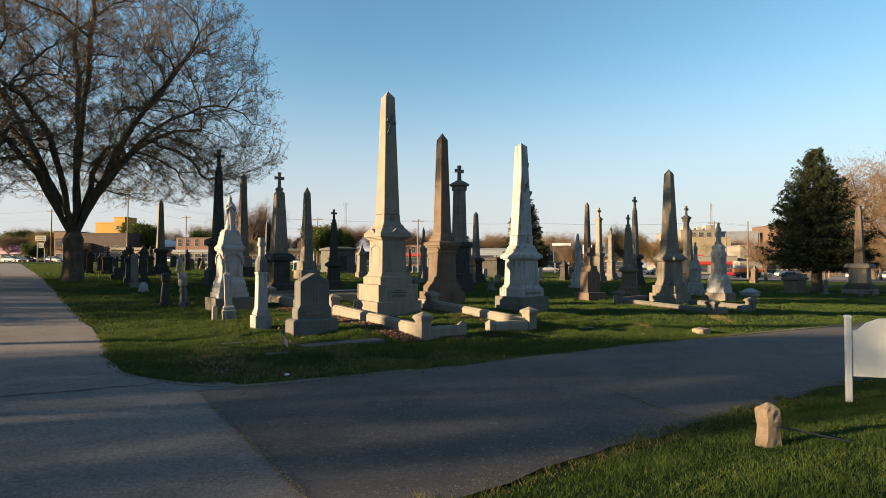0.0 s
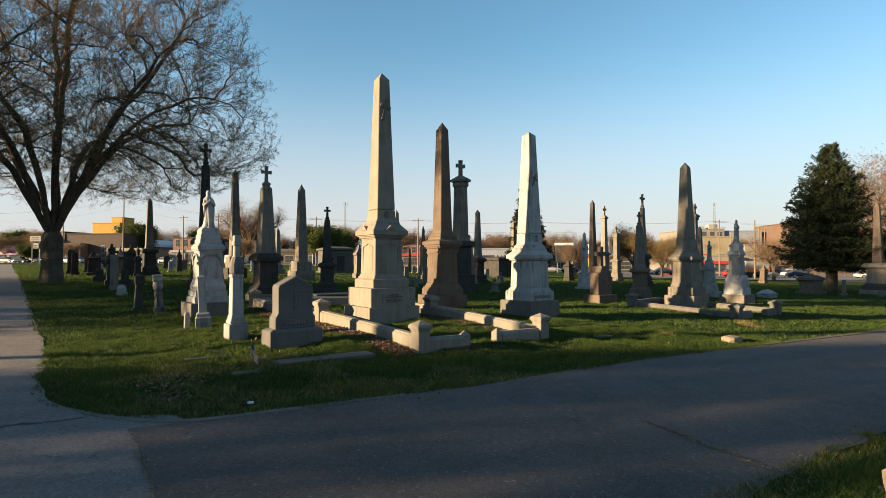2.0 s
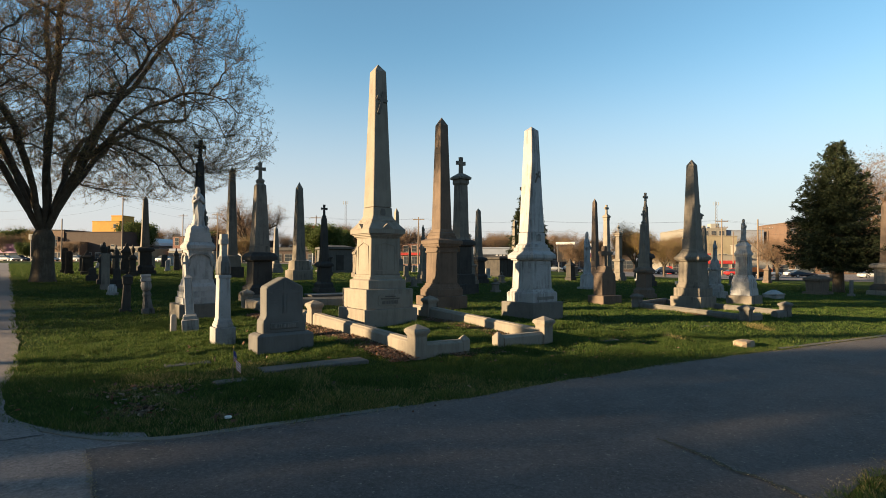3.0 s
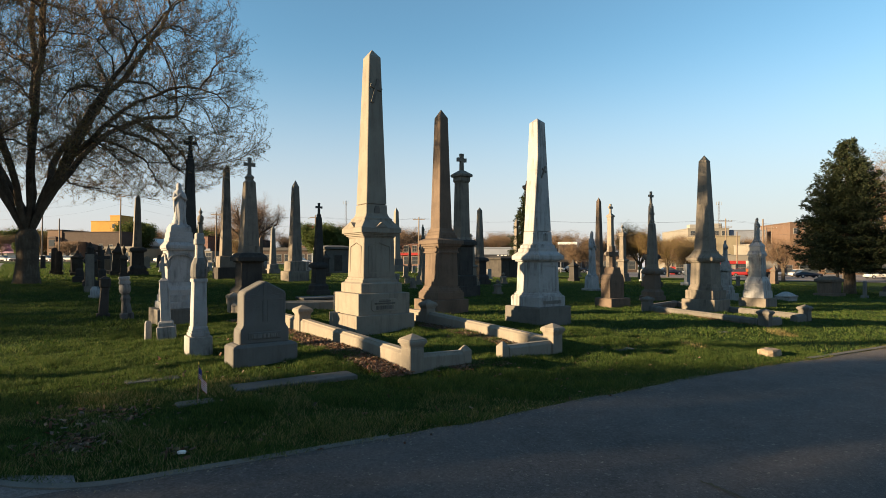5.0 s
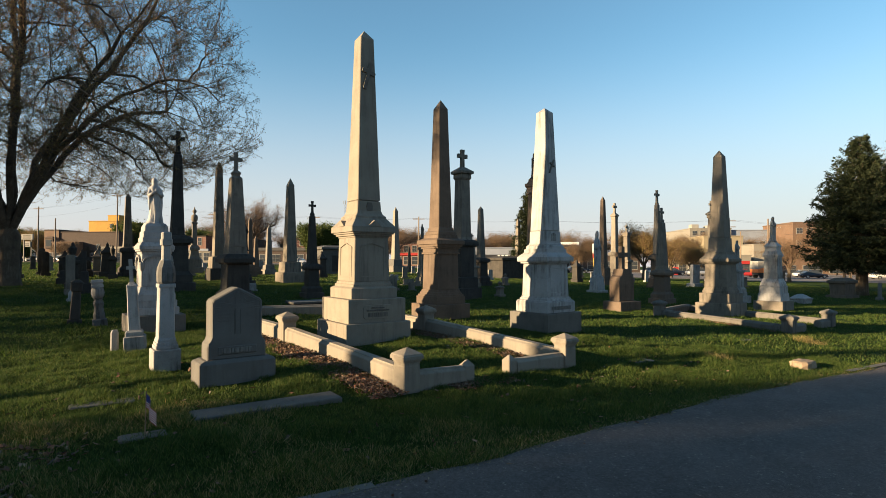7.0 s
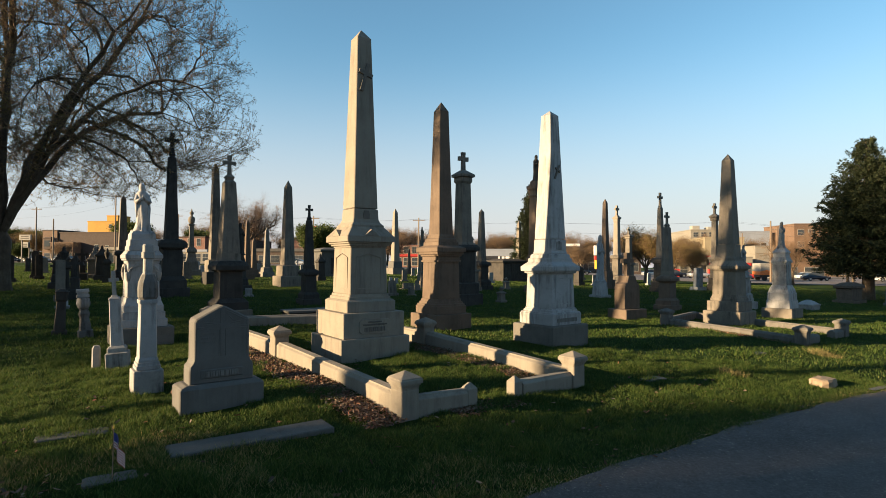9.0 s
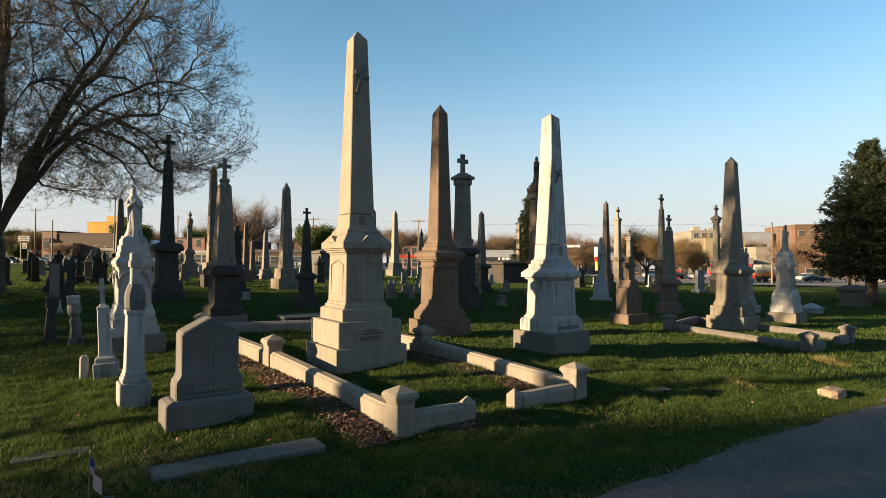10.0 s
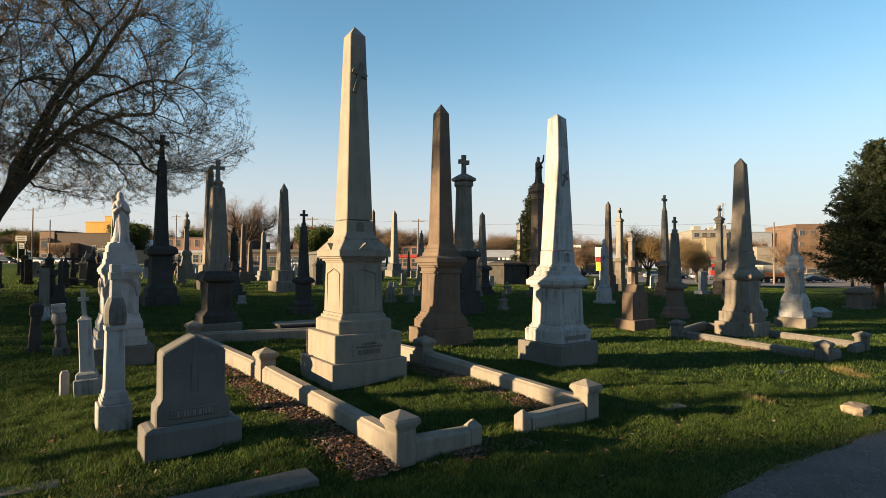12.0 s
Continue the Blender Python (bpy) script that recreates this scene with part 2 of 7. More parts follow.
BRICK_DARK = brick_wall("dark_brick", (0.048, 0.030, 0.024), (0.056, 0.046, 0.040), 2.2)
BRICK_TAN = brick_wall("tan_brick", (0.125, 0.070, 0.043), (0.110, 0.088, 0.070), 2.2)
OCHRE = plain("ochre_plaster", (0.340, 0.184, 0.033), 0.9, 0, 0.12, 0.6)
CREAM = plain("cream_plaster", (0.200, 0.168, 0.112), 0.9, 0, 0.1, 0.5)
PALE_WALL = plain("pale_wall", (0.165, 0.151, 0.128), 0.85, 0, 0.08, 0.4)
GREY_BLUE = plain("grey_blue_siding", (0.17, 0.19, 0.23), 0.8, 0, 0.1, 0.5)
PURPLE = plain("purple_metal_roof", (0.139, 0.039, 0.131), 0.5, 0, 0.1, 1.0)
RED = plain("red_paint", (0.287, 0.023, 0.018), 0.45)
ORANGE = plain("orange_paint", (0.652, 0.165, 0.035), 0.5)
YELLOW = plain("yellow_paint", (0.652, 0.418, 0.044), 0.5)
ROOF_DARK = plain("dark_roof", (0.039, 0.037, 0.037), 0.85, 0, 0.2, 1.5)
SIDEWALK = plain("sidewalk_concrete", (0.209, 0.200, 0.183), 0.9, 0, 0.1, 1.0)
SILVER_CAR = plain("silver_car_paint", (0.435, 0.444, 0.461), 0.25, 0.5, 0.02)
WHITE_CAR = plain("white_car_paint", (0.383, 0.383, 0.383), 0.25, 0, 0.02)
DARK_CAR = plain("dark_car_paint", (0.026, 0.030, 0.044), 0.2, 0.2, 0.02)
RED_CAR = plain("red_car_paint", (0.304, 0.026, 0.026), 0.25, 0.1, 0.02)


# ---------------------------------------------------------------- mesh helpers
class Geo:
    """A mesh in the making."""

    def __init__(self):
        self.v, self.f = [], []

    def face(self, *pts):
        n = len(self.v)
        self.v.extend(pts)
        self.f.append(tuple(range(n, n + len(pts))))

    def loft(self, rings, cap=True):
        n0, k = len(self.v), len(rings[0])
        for r in rings:
            self.v.extend(r)
        for i in range(len(rings) - 1):
            a, b = n0 + i * k, n0 + (i + 1) * k
            for j in range(k):
                self.f.append((a + j, a + (j + 1) % k, b + (j + 1) % k, b + j))
        if cap:
            self.f.append(tuple(n0 + j for j in reversed(range(k))))
            last = n0 + (len(rings) - 1) * k
            self.f.append(tuple(last + j for j in range(k)))
        return self

    def stack(self, levels, c=0.012, x=0.0, y=0.0):
        """Square courses with eased arrises: levels of (z, width) or (z, width, depth)."""
        rings = []
        for lv in levels:
            z, w = lv[0], lv[1] / 2
            d = (lv[2] if len(lv) > 2 else lv[1]) / 2
            e = min(c, w * 0.45, d * 0.45)
            rings.append([(x + px, y + py, z) for px, py in ((w, -d + e), (w, d - e), (w - e, d), (-w + e, d), (-w, d - e), (-w, -d + e), (-w + e, -d), (w - e, -d))])
        return self.loft(rings)

    def box(self, x0, x1, y0, y1, z0, z1, e=0.006):
        e = min(e, (z1 - z0) * 0.3)
        w, d, x, y = x1 - x0, y1 - y0, (x0 + x1) / 2, (y0 + y1) / 2
        return self.stack([(z0, w - 2 * e, d - 2 * e), (z0 + e, w, d), (z1 - e, w, d), (z1, w - 2 * e, d - 2 * e)], e, x, y)

    def lathe(self, prof, k=14, x=0.0, y=0.0):
        return self.loft([[(x + r * math.cos(2 * math.pi * j / k), y + r * math.sin(2 * math.pi * j / k), z) for j in range(k)] for z, r in prof])

    def outline(self, pts, y0, y1, e=0.01):
        """An upright outline in x and z given depth from y0 to y1, its front and back edges eased."""
        cx = sum(p[0] for p in pts) / len(pts)
        cz = sum(p[1] for p in pts) / len(pts)

        def ring(y, s):
            return [(cx + (px - cx) * s, y, cz + (pz - cz) * s) for px, pz in pts]

        s = 1 - e * 2
        return self.loft([ring(y0, s), ring(y0 + e, 1), ring(y1 - e, 1), ring(y1, s)])

    def tube(self, a, b, ra, rb, k=5):
        a, b = Vector(a), Vector(b)
        w = (b - a).normalized() if (b - a).length > 1e-6 else Vector((0, 0, 1))
        u = w.orthogonal().normalized()
        t = w.cross(u)
        rings = []
        for p, r in ((a, ra), (b, rb)):
            rings.append([tuple(p + (u * math.cos(2 * math.pi * j / k) + t * math.sin(2 * math.pi * j / k)) * r) for j in range(k)])
        return self.loft(rings)

    def data(self, name, smooth=False):
        me = bpy.data.meshes.new(name)
        me.from_pydata(self.v, [], self.f)
        me.update()
        if smooth:
            me.polygons.foreach_set("use_smooth", [True] * len(me.polygons))
        return me


def part(name, geo, material, parent=None, label="", smooth=False):
    me = geo.data(name, smooth)
    me.materials.append(material)
    ob = new(name, me)
    if parent:
        ob.parent = parent
    if label:
        ob["label"] = label
    return ob


def base_at(name, x, y, turn=38.0, z=None, sink=0.0):
    ob = new(name)
    ob.location = (x, y, (height(x, y) if z is None else z) - sink)
    ob.rotation_euler = (0, 0, radians(turn))
    ob.empty_display_size = 0.2
    return ob


def raw_mesh(name, verts, faces, material):
    """A large mesh from arrays: verts (n, 3), faces (m, k)."""
    me = bpy.data.meshes.new(name)
    k = faces.shape[1]
    me.vertices.add(len(verts))
    me.vertices.foreach_set("co", verts.astype(np.float32).ravel())
    me.loops.add(faces.size)
    me.loops.foreach_set("vertex_index", faces.astype(np.int32).ravel())
    me.polygons.add(len(faces))
    me.polygons.foreach_set("loop_start", np.arange(0, faces.size, k, dtype=np.int32))
    me.polygons.foreach_set("loop_total", np.full(len(faces), k, dtype=np.int32))
    me.update(calc_edges=True)
    me.materials.append(material)
    return me


# ---------------------------------------------------------------- ground and roads
ROAD_A = radians(38.3)
UX, UY = math.cos(ROAD_A), math.sin(ROAD_A)
LANE_A = radians(134.7)
LX, LY = math.cos(LANE_A), math.sin(LANE_A)
CORNER = (-4.01, 7.49)


def ease(a, b, v):
    t = np.clip((v - a) / (b - a), 0, 1)
    return t * t * (3 - 2 * t)


def lane_width(s):
    return 5.6 - 2.2 * ease(4.0, 22.0, s)


def verge_edge(x, y):
    """Where the road's verge side lies, in metres across from its lawn side."""
    u = (x + 3.56) * UX + (y - 8.35) * UY
    return -4.45 - 0.85 * np.exp(-np.maximum(u, -1.0) / 6.0)


def lawn_edge(u):
    """How far the lawn's roadside edge strays from a straight line."""
    return -0.25 * (1 - ease(3.5, 8.0, u)) + 0.22 * ease(7.0, 11.0, u)


def bumps(x, y):
    """The lawn's unevenness: broad swells and tussocks."""
    v, w = across(x, y)
    swell = 0.035 * np.sin(x * 1.3 + 2 * np.sin(y * 0.7)) * np.sin(y * 1.1 + 1.7 * np.sin(x * 0.5)) + 0.02 * np.sin(x * 3.1) * np.sin(y * 2.7)
    tussock = 0.020 * np.sin(x * 4.7 + 1.3 * np.sin(y * 3.9)) * np.sin(y * 5.3 + 1.1 * np.sin(x * 4.1))
    return (swell + tussock) * ease(0.6, 1.8, np.minimum(v, w)) * (1 - ease(50, 80, np.hypot(x, y))) * ease(0.7, 1.6, np.hypot(x + 2.57, y - 12.49))


def across(x, y):
    """Metres beyond the road's lawn-side edge, and metres to the lawn's side of the lane's edge."""
    return -(x + 3.56) * UY + (y - 8.35) * UX, (x - CORNER[0]) * LY - (y - CORNER[1]) * LX


def height(x, y):
    v, w = across(x, y)
    s = (x - CORNER[0]) * LX + (y - CORNER[1]) * LY
    near = ease(0, 2.0, np.minimum(-4.9 - v, w + 0.5))
    beside_lane = (1 - ease(0, 9.0, w)) * (1 - ease(12.0, 32.0, s))
    dip = 0.30 * np.maximum(1 - ease(0, 6.0, v), beside_lane) * (1 - 0.75 * near)
    h = 0.17 - 1.8 * np.tanh(x / 62.0) - dip + 0.08 * np.exp(-((x + 0.5) ** 2 + (y - 20) ** 2) / 18)
    return h if isinstance(h, np.ndarray) else float(h)


def is_road(x, y, slack=0.0):
    v, w = across(x, y)
    v = v - lawn_edge((x + 3.56) * UX + (y - 8.35) * UY) * (v > -2)
    w = w - 0.25 * ease(3.0, 7.0, (x - CORNER[0]) * LX + (y - CORNER[1]) * LY) * (w > -2)
    bend = np.hypot(np.maximum(2.4 - v, 0), np.maximum(2.4 - w, 0))
    lawn = (v > slack) & (w > slack) & (bend < 2.4 - slack)
    verge = (v < verge_edge(x, y) - slack) & (w > 1.2 + slack)
    left = w < -lane_width((x - CORNER[0]) * LX + (y - CORNER[1]) * LY) - slack
    return ~(lawn | verge | left)


gx = np.unique(np.concatenate([np.arange(-32, 40, 0.5), np.arange(-11, 9, 0.2), np.array([40 + 2.0 * 1.13**i for i in range(40)]), np.array([-32 - 2.0 * 1.13**i for i in range(40)])]))
gy = np.unique(np.concatenate([np.arange(-6, 46, 0.5), np.arange(8, 20, 0.2), np.array([46 + 2.0 * 1.13**i for i in range(42)]), np.array([-6 - 2.0 * 1.13**i for i in range(34)])]))
X, Y = np.meshgrid(gx, gy)
Z = height(X, Y) + bumps(X, Y)
n_r, n_c = X.shape
idx = np.arange(n_r * n_c).reshape(n_r, n_c)
quads = np.stack([idx[:-1, :-1], idx[:-1, 1:], idx[1:, 1:], idx[1:, :-1]], -1).reshape(-1, 4)
me = raw_mesh("ground", np.stack([X, Y, Z], -1).reshape(-1, 3), quads, TURF)
me.polygons.foreach_set("use_smooth", [True] * len(me.polygons))
tagged(new("ground", me), "rough green lawn with bare and dry patches", "ground", kind="structure")


def strip(name, sheet, material, label, lift, category="road"):
    """A sheet of points, rows by columns, laid on the ground."""
    g = np.array(sheet)
    r, c = g.shape[:2]
    zz = height(g[..., 0], g[..., 1]) + lift
    i = np.arange(r * c).reshape(r, c)
    q = np.stack([i[:-1, :-1], i[:-1, 1:], i[1:, 1:], i[1:, :-1]], -1).reshape(-1, 4)
    ob = new(name, raw_mesh(name, np.dstack([g, zz]).reshape(-1, 3), q, material))
    return tagged(ob, label, category, kind="structure")


def wob(u, k):
    return 0.07 * math.sin(u * 1.9 + k) + 0.05 * math.sin(u * 4.3 + 2 * k) + 0.03 * math.sin(u * 9.7 + 3 * k)


# the paved cross road, from the seam with the old lane outwards
rows = []
for i in range(260):
    u = -0.2 + i * 0.3
    far_v = float(lawn_edge(u)) + wob(u, 1.0) * 0.45
    near_v = -4.50 - 0.85 * math.exp(-max(u, -1.0) / 6.0) + wob(u, 2.3) * 0.5
    row = []
    for j in range(17):
        v = far_v + (near_v - far_v) * j / 16
        if u < 6:
            u_seam = -0.14 - v * 0.055 + 0.012 * math.sin(v * 5) + 0.008 * math.sin(v * 13)
            uu = u_seam + (u + 0.2) * (6 - u_seam) / 6.2
        else:
            uu = u
        row.append((-3.56 + uu * UX - v * UY, 8.35 + uu * UY + v * UX))
    rows.append(row)
strip("road", rows, ASPHALT_NEW, "dark patched asphalt road through the cemetery", 0.026)
# the older lane
rows = []
for s in np.concatenate([np.arange(-16, 0, 0.4), np.arange(0, 4, 0.08), np.arange(4, 104, 0.4)]):
    row = []
    for j in range(13):
        turn_in = min(max(2.55 - s, 0.0), 2.4)
        edge = 0.07 + 0.22 * float(ease(3.0, 7.0, s)) + wob(s, 4.0) * 0.4 * float(ease(1.5, 4.0, s)) + min(2.4 - math.sqrt(2.4**2 - turn_in**2), 1.3)
        w = edge - (float(lane_width(s)) + edge + wob(s, 5.0)) * j / 12
        row.append((CORNER[0] + s * LX + w * LY, CORNER[1] + s * LY - w * LX))
    rows.append(row)
strip("lane", rows, ASPHALT_OLD, "old grey asphalt lane with a long crack", 0.017)

# ---------------------------------------------------------------- monuments
def cross_geo(g, z0, h, w, t, d, x=0.0, flare=0.0):
    """An upright cross of height h and arm span w; t: bar width, d: depth."""
    a, b, zc = t / 2, w / 2, z0 + h * 0.64
    k = t / 2 + flare
    pts = [(x - k, z0), (x + k, z0), (x + a, zc - a), (x + b, zc - k), (x + b, zc + k), (x + a, zc + a), (x + k, z0 + h), (x - k, z0 + h), (x - a, zc + a), (x - b, zc + k), (x - b, zc - k), (x - a, zc - a)]
    n = len(g.v)
    for y in (-d / 2, d / 2):
        g.v.extend((px, y, pz) for px, pz in pts)
    k = len(pts)
    for j in range(k):
        g.f.append((n + j, n + (j + 1) % k, n + k + (j + 1) % k, n + k + j))
    for o, rev in ((0, True), (k, False)):
        for quad in ((0, 1, 2, 11), (2, 3, 4, 5), (5, 6, 7, 8), (8, 9, 10, 11), (2, 5, 8, 11)):
            q = tuple(n + o + i for i in quad)
            g.f.append(q[::-1] if rev else q)
    return g


def cornice(z, w, over, h):
    """Levels of a moulded cap course that starts at z on a die of width w, each member with a flat soffit."""
    return [(z, w), (z + h * 0.10, w + over * 0.06), (z + h * 0.105, w + over * 0.36), (z + h * 0.26, w + over * 0.46), (z + h * 0.265, w + over), (z + h * 0.66, w + over), (z + h * 0.74, w + over * 0.92), (z + h, w + over * 0.45)]


def seated(levels):
    """A course on a recessed joint, one centimetre high."""
    z, w = levels[0][:2]
    return [(z, w - 0.035), (z + 0.011, w - 0.035), (z + 0.0112, w), *levels[1:]]


def shaft_levels(z0, z1, w0, w1, tip):
    return [(z0, w0), (z1 - tip, w1), (z1, 0.012)]


def panel_frame(g, z0, z1, face, w, point=0.0, sides=(0, 1, 2, 3)):
    """A raised moulding round a panel on the given faces of a die."""
    b = 0.009
    top = [(-w / 2, z1), (0.0, z1 + point), (w / 2, z1)] if point else [(-w / 2, z1), (w / 2, z1)]
    path = [(-w / 2, z0), *top, (w / 2, z0), (-w / 2, z0)]
    for (xa, za), (xb, zb) in zip(path, path[1:]):
        dx, dz = xb - xa, zb - za
        ln = math.hypot(dx, dz)
        nx, nz = -dz / ln * b, dx / ln * b
        quad = [(xa - nx, za - nz), (xb - nx, zb - nz), (xb + nx, zb + nz), (xa + nx, za + nz)]
        for turn in sides:
            c, s = (1, 0, -1, 0)[turn], (0, 1, 0, -1)[turn]

            def put(px, pz, out):
                x, y = px, -face - out
                return (x * c - y * s, x * s + y * c, pz)

            lo = [put(px, pz, -0.01) for px, pz in quad]
            hi = [put(px, pz, 0.005) for px, pz in quad]
            g.loft([lo, hi])
    return g


def bars(name, parent, rows, face, material, label="worn lettering"):
    """Lines of lettering too worn or private to read, as plain bars: rows of (z, width, height)."""
    g = Geo()
    for z, w, h in rows:
        x = -w / 2
        k = 0
        while x < w / 2 - 0.01:
            step = h * (0.55 + 0.25 * math.sin(k * 2.7 + z * 9))
            x1 = min(x + step, w / 2)
            g.box(x, x1 - h * 0.14, -face - 0.008, -face + 0.01, z, z + h, 0.002)
            x = x1
            k += 1
    return tagged(part(name, g, material, parent, label), kind="stuff")


def figure_levels(h, w):
    """A veiled standing figure as rings: deep folds below, a mantle over the shoulders, a bowed head."""
    prof = [(0.0, 0.30, 0.28), (0.03, 0.30, 0.28), (0.032, 0.25, 0.23), (0.10, 0.225, 0.205), (0.22, 0.20, 0.185), (0.36, 0.195, 0.18), (0.47, 0.205, 0.18), (0.55, 0.20, 0.17), (0.62, 0.195, 0.165), (0.70, 0.205, 0.16), (0.765, 0.20, 0.15), (0.80, 0.165, 0.135), (0.825, 0.115, 0.115), (0.85, 0.092, 0.10), (0.88, 0.095, 0.108), (0.92, 0.098, 0.11), (0.955, 0.085, 0.097), (0.985, 0.055, 0.062), (1.0, 0.012, 0.012)]
    rings = []
    for t, a, b in prof:
        ring = []
        deep = max(0.0, 1 - 1.15 * t)
        for j in range(36):
            an = 2 * math.pi * j / 36
            fold = 1 + 0.13 * deep * math.sin(7 * an + 5 * t) + 0.07 * deep * math.sin(13 * an - 7 * t) + (0.05 if 0.4 < t < 0.79 else 0.0) * math.sin(5 * an + 16 * t)
            sway = 0.035 * math.sin(t * 4.2)
            bow = -0.05 * max(0.0, t - 0.78) / 0.22
            ring.append(((a * fold * math.cos(an) + sway) * w, (b * fold * math.sin(an) + bow) * w, t * h))
        rings.append(ring)
    return rings


def figure(z, h, w):
    g = Geo()
    g.loft([[(x, y, q + z) for x, y, q in r] for r in figure_levels(h, w)])
    for side in (-1, 1):
        sh = (side * 0.15 * w, -0.02 * w, z + 0.755 * h)
        el = (side * 0.205 * w, -0.09 * w, z + 0.60 * h)
        wr = (side * 0.03 * w, -0.23 * w, z + 0.685 * h)
        g.tube(sh, el, 0.06 * w, 0.075 * w, 10)
        g.tube(el, wr, 0.075 * w, 0.04 * w, 10)
        g.tube((side * 0.03 * w, -0.22 * w, z + 0.67 * h), (0.0, -0.21 * w, z + 0.755 * h), 0.035 * w, 0.012 * w, 8)
        g.tube((side * 0.19 * w, -0.06 * w, z + 0.60 * h), (side * 0.17 * w, -0.05 * w, z + 0.30 * h), 0.055 * w, 0.02 * w, 8)
    return g


def obelisk_monument(x, y, label, mats, spec, turn=43.5, name="obelisk_monument", category="obelisk"):
    """spec: total height, courses [(name, [(z, width), ...])]; mats: one for each course or one for all."""
    ob = base_at(name, x, y, turn)
    for n, (pname, levels) in enumerate(spec):
        m = mats[min(n, len(mats) - 1)]
        if n == 0:
            levels = [(-0.25, levels[0][1])] + levels
        else:
            levels = seated(levels)
        part(pname, Geo().stack(levels, 0.014), m, ob)
    tagged(ob, label, category)
    return ob


def classic(h, w, cross=False, slim=1.0, ped=0.36):
    """Courses of a tall pedestal obelisk of total height h and plinth width w."""
    top = h - (0.13 * h if cross else 0.0)
    p1, p2, d0 = 0.055 * h, 0.10 * h, 0.125 * h
    d1 = ped * h * 0.78
    c1 = d1 + 0.06 * h
    b1 = c1 + 0.055 * h
    dw = w * 0.62
    sw = w * 0.40 * slim
    tw = sw * 0.6
    spec = [
        ("plinth", [(0, w), (p1 - 0.02, w), (p1, w - 0.03)]),
        ("base_course", [(p1, w * 0.84), (p2, w * 0.84), (p2 + 0.02, w * 0.80), (d0, dw + 0.03)]),
        ("die", [(d0, dw), (d1, dw * 0.96)]),
        ("cornice", cornice(d1, dw * 0.96, w * 0.26, c1 - d1) + [(c1 + 0.02, sw * 1.45), (c1 + 0.05, sw * 1.2)]),
        ("shaft_base", [(c1 + 0.045, sw * 1.2), (c1 + 0.07, sw * 1.06), (b1, sw * 1.02)]),
        ("shaft", shaft_levels(b1, top, sw, tw, sw * (0.5 if not cross else 0.35))),
    ]
    return spec, top, tw


def crossed(x, y, h, w, label, mats, slim=1.0, turn=43.5):
    spec, top, tw = classic(h, w, True, slim)
    ob = obelisk_monument(x, y, label, mats, spec, turn, "cross_monument", "monument")
    g = Geo()
    g.stack([(top - 0.16, tw * 0.55), (top - 0.02, tw * 0.8), (top + 0.05, tw * 0.5)], 0.01)
    cross_geo(g, top, 0.13 * h, 0.075 * h, 0.019 * h, 0.018 * h, 0, 0.003 * h)
    part("cross", g, mats[-1], ob)
    return ob


def pedestal_obelisk(x, y, h, w, label, mats, slim=1.0, turn=43.5):
    return obelisk_monument(x, y, label, mats, classic(h, w, False, slim)[0], turn)


def simple_obelisk(x, y, h, w, label, mats, turn=43.5):
    """A plain obelisk on a low stepped base."""
    a, b = 0.10 * h, 0.20 * h
    spec = [
        ("plinth", [(0, w), (a - 0.03, w), (a, w - 0.05)]),
        ("base_course", [(a, w * 0.78), (b - 0.05, w * 0.74), (b, w * 0.56)]),
        ("shaft", shaft_levels(b, h, w * 0.50, w * 0.27, w * 0.32)),
    ]
    return obelisk_monument(x, y, label, mats, spec, turn)


# the tall tan obelisk inside the kerbed plot
main = base_at("obelisk_monument", -2.6, 17.8, 41)
for pname, levels in [
    ("plinth", [(-0.3, 1.64), (0.40, 1.64), (0.415, 1.61)]),
    ("base_course", [(0.41, 1.46), (0.93, 1.46), (0.945, 1.43)]),
    ("upper_course", [(0.94, 1.17), (1.17, 1.17), (1.18, 1.15), (1.21, 1.06), (1.212, 1.02), (1.27, 1.01), (1.272, 0.96), (1.33, 0.94)]),
    ("die", [(1.33, 0.91), (2.33, 0.865)]),
    ("cornice", [(2.33, 0.89), (2.38, 0.90), (2.382, 0.98), (2.425, 0.99), (2.427, 1.06), (2.465, 1.07), (2.467, 1.15), (2.59, 1.15), (2.61, 1.11), (2.80, 0.80), (2.83, 0.80), (2.85, 0.78)]),
    ("shaft_base", [(2.84, 0.76), (2.90, 0.68), (2.98, 0.62), (3.20, 0.595), (3.205, 0.575)]),
    ("shaft", shaft_levels(3.215, 7.31, 0.585, 0.345, 0.22)),
]:
    part(pname, Geo().stack(levels if pname == "plinth" else seated(levels), 0.014), GRANITE_TAN, main)
part("panel_moulding", panel_frame(Geo(), 1.45, 2.12, 0.452, 0.60, 0.10), GRANITE_TAN, main)
for k in range(4):
    g = Geo()
    c, s = (1, 0, -1, 0)[k], (0, 1, 0, -1)[k]
    pts = [(-0.17, 2.60), (0.17, 2.60), (0.0, 2.74)]
    ra = [(px * c + 0.585 * s, px * s - 0.585 * c, pz) for px, pz in pts]
    rb = [(px * c + 0.40 * s, px * s - 0.40 * c, pz) for px, pz in pts]
    g.loft([ra, rb])
    part("gable", g, GRANITE_TAN, main)
tablet = part("tablet", Geo().outline([(-0.37, 0.55), (-0.31, 0.50), (0.31, 0.50), (0.37, 0.55), (0.37, 0.76), (0.31, 0.81), (-0.31, 0.81), (-0.37, 0.76)], -0.748, -0.70), GRANITE_TAN, main, "raised name tablet")
bars("lettering", tablet, [(0.545, 0.50, 0.095), (0.675, 0.58, 0.035), (0.735, 0.34, 0.03)], 0.75, LETTER)
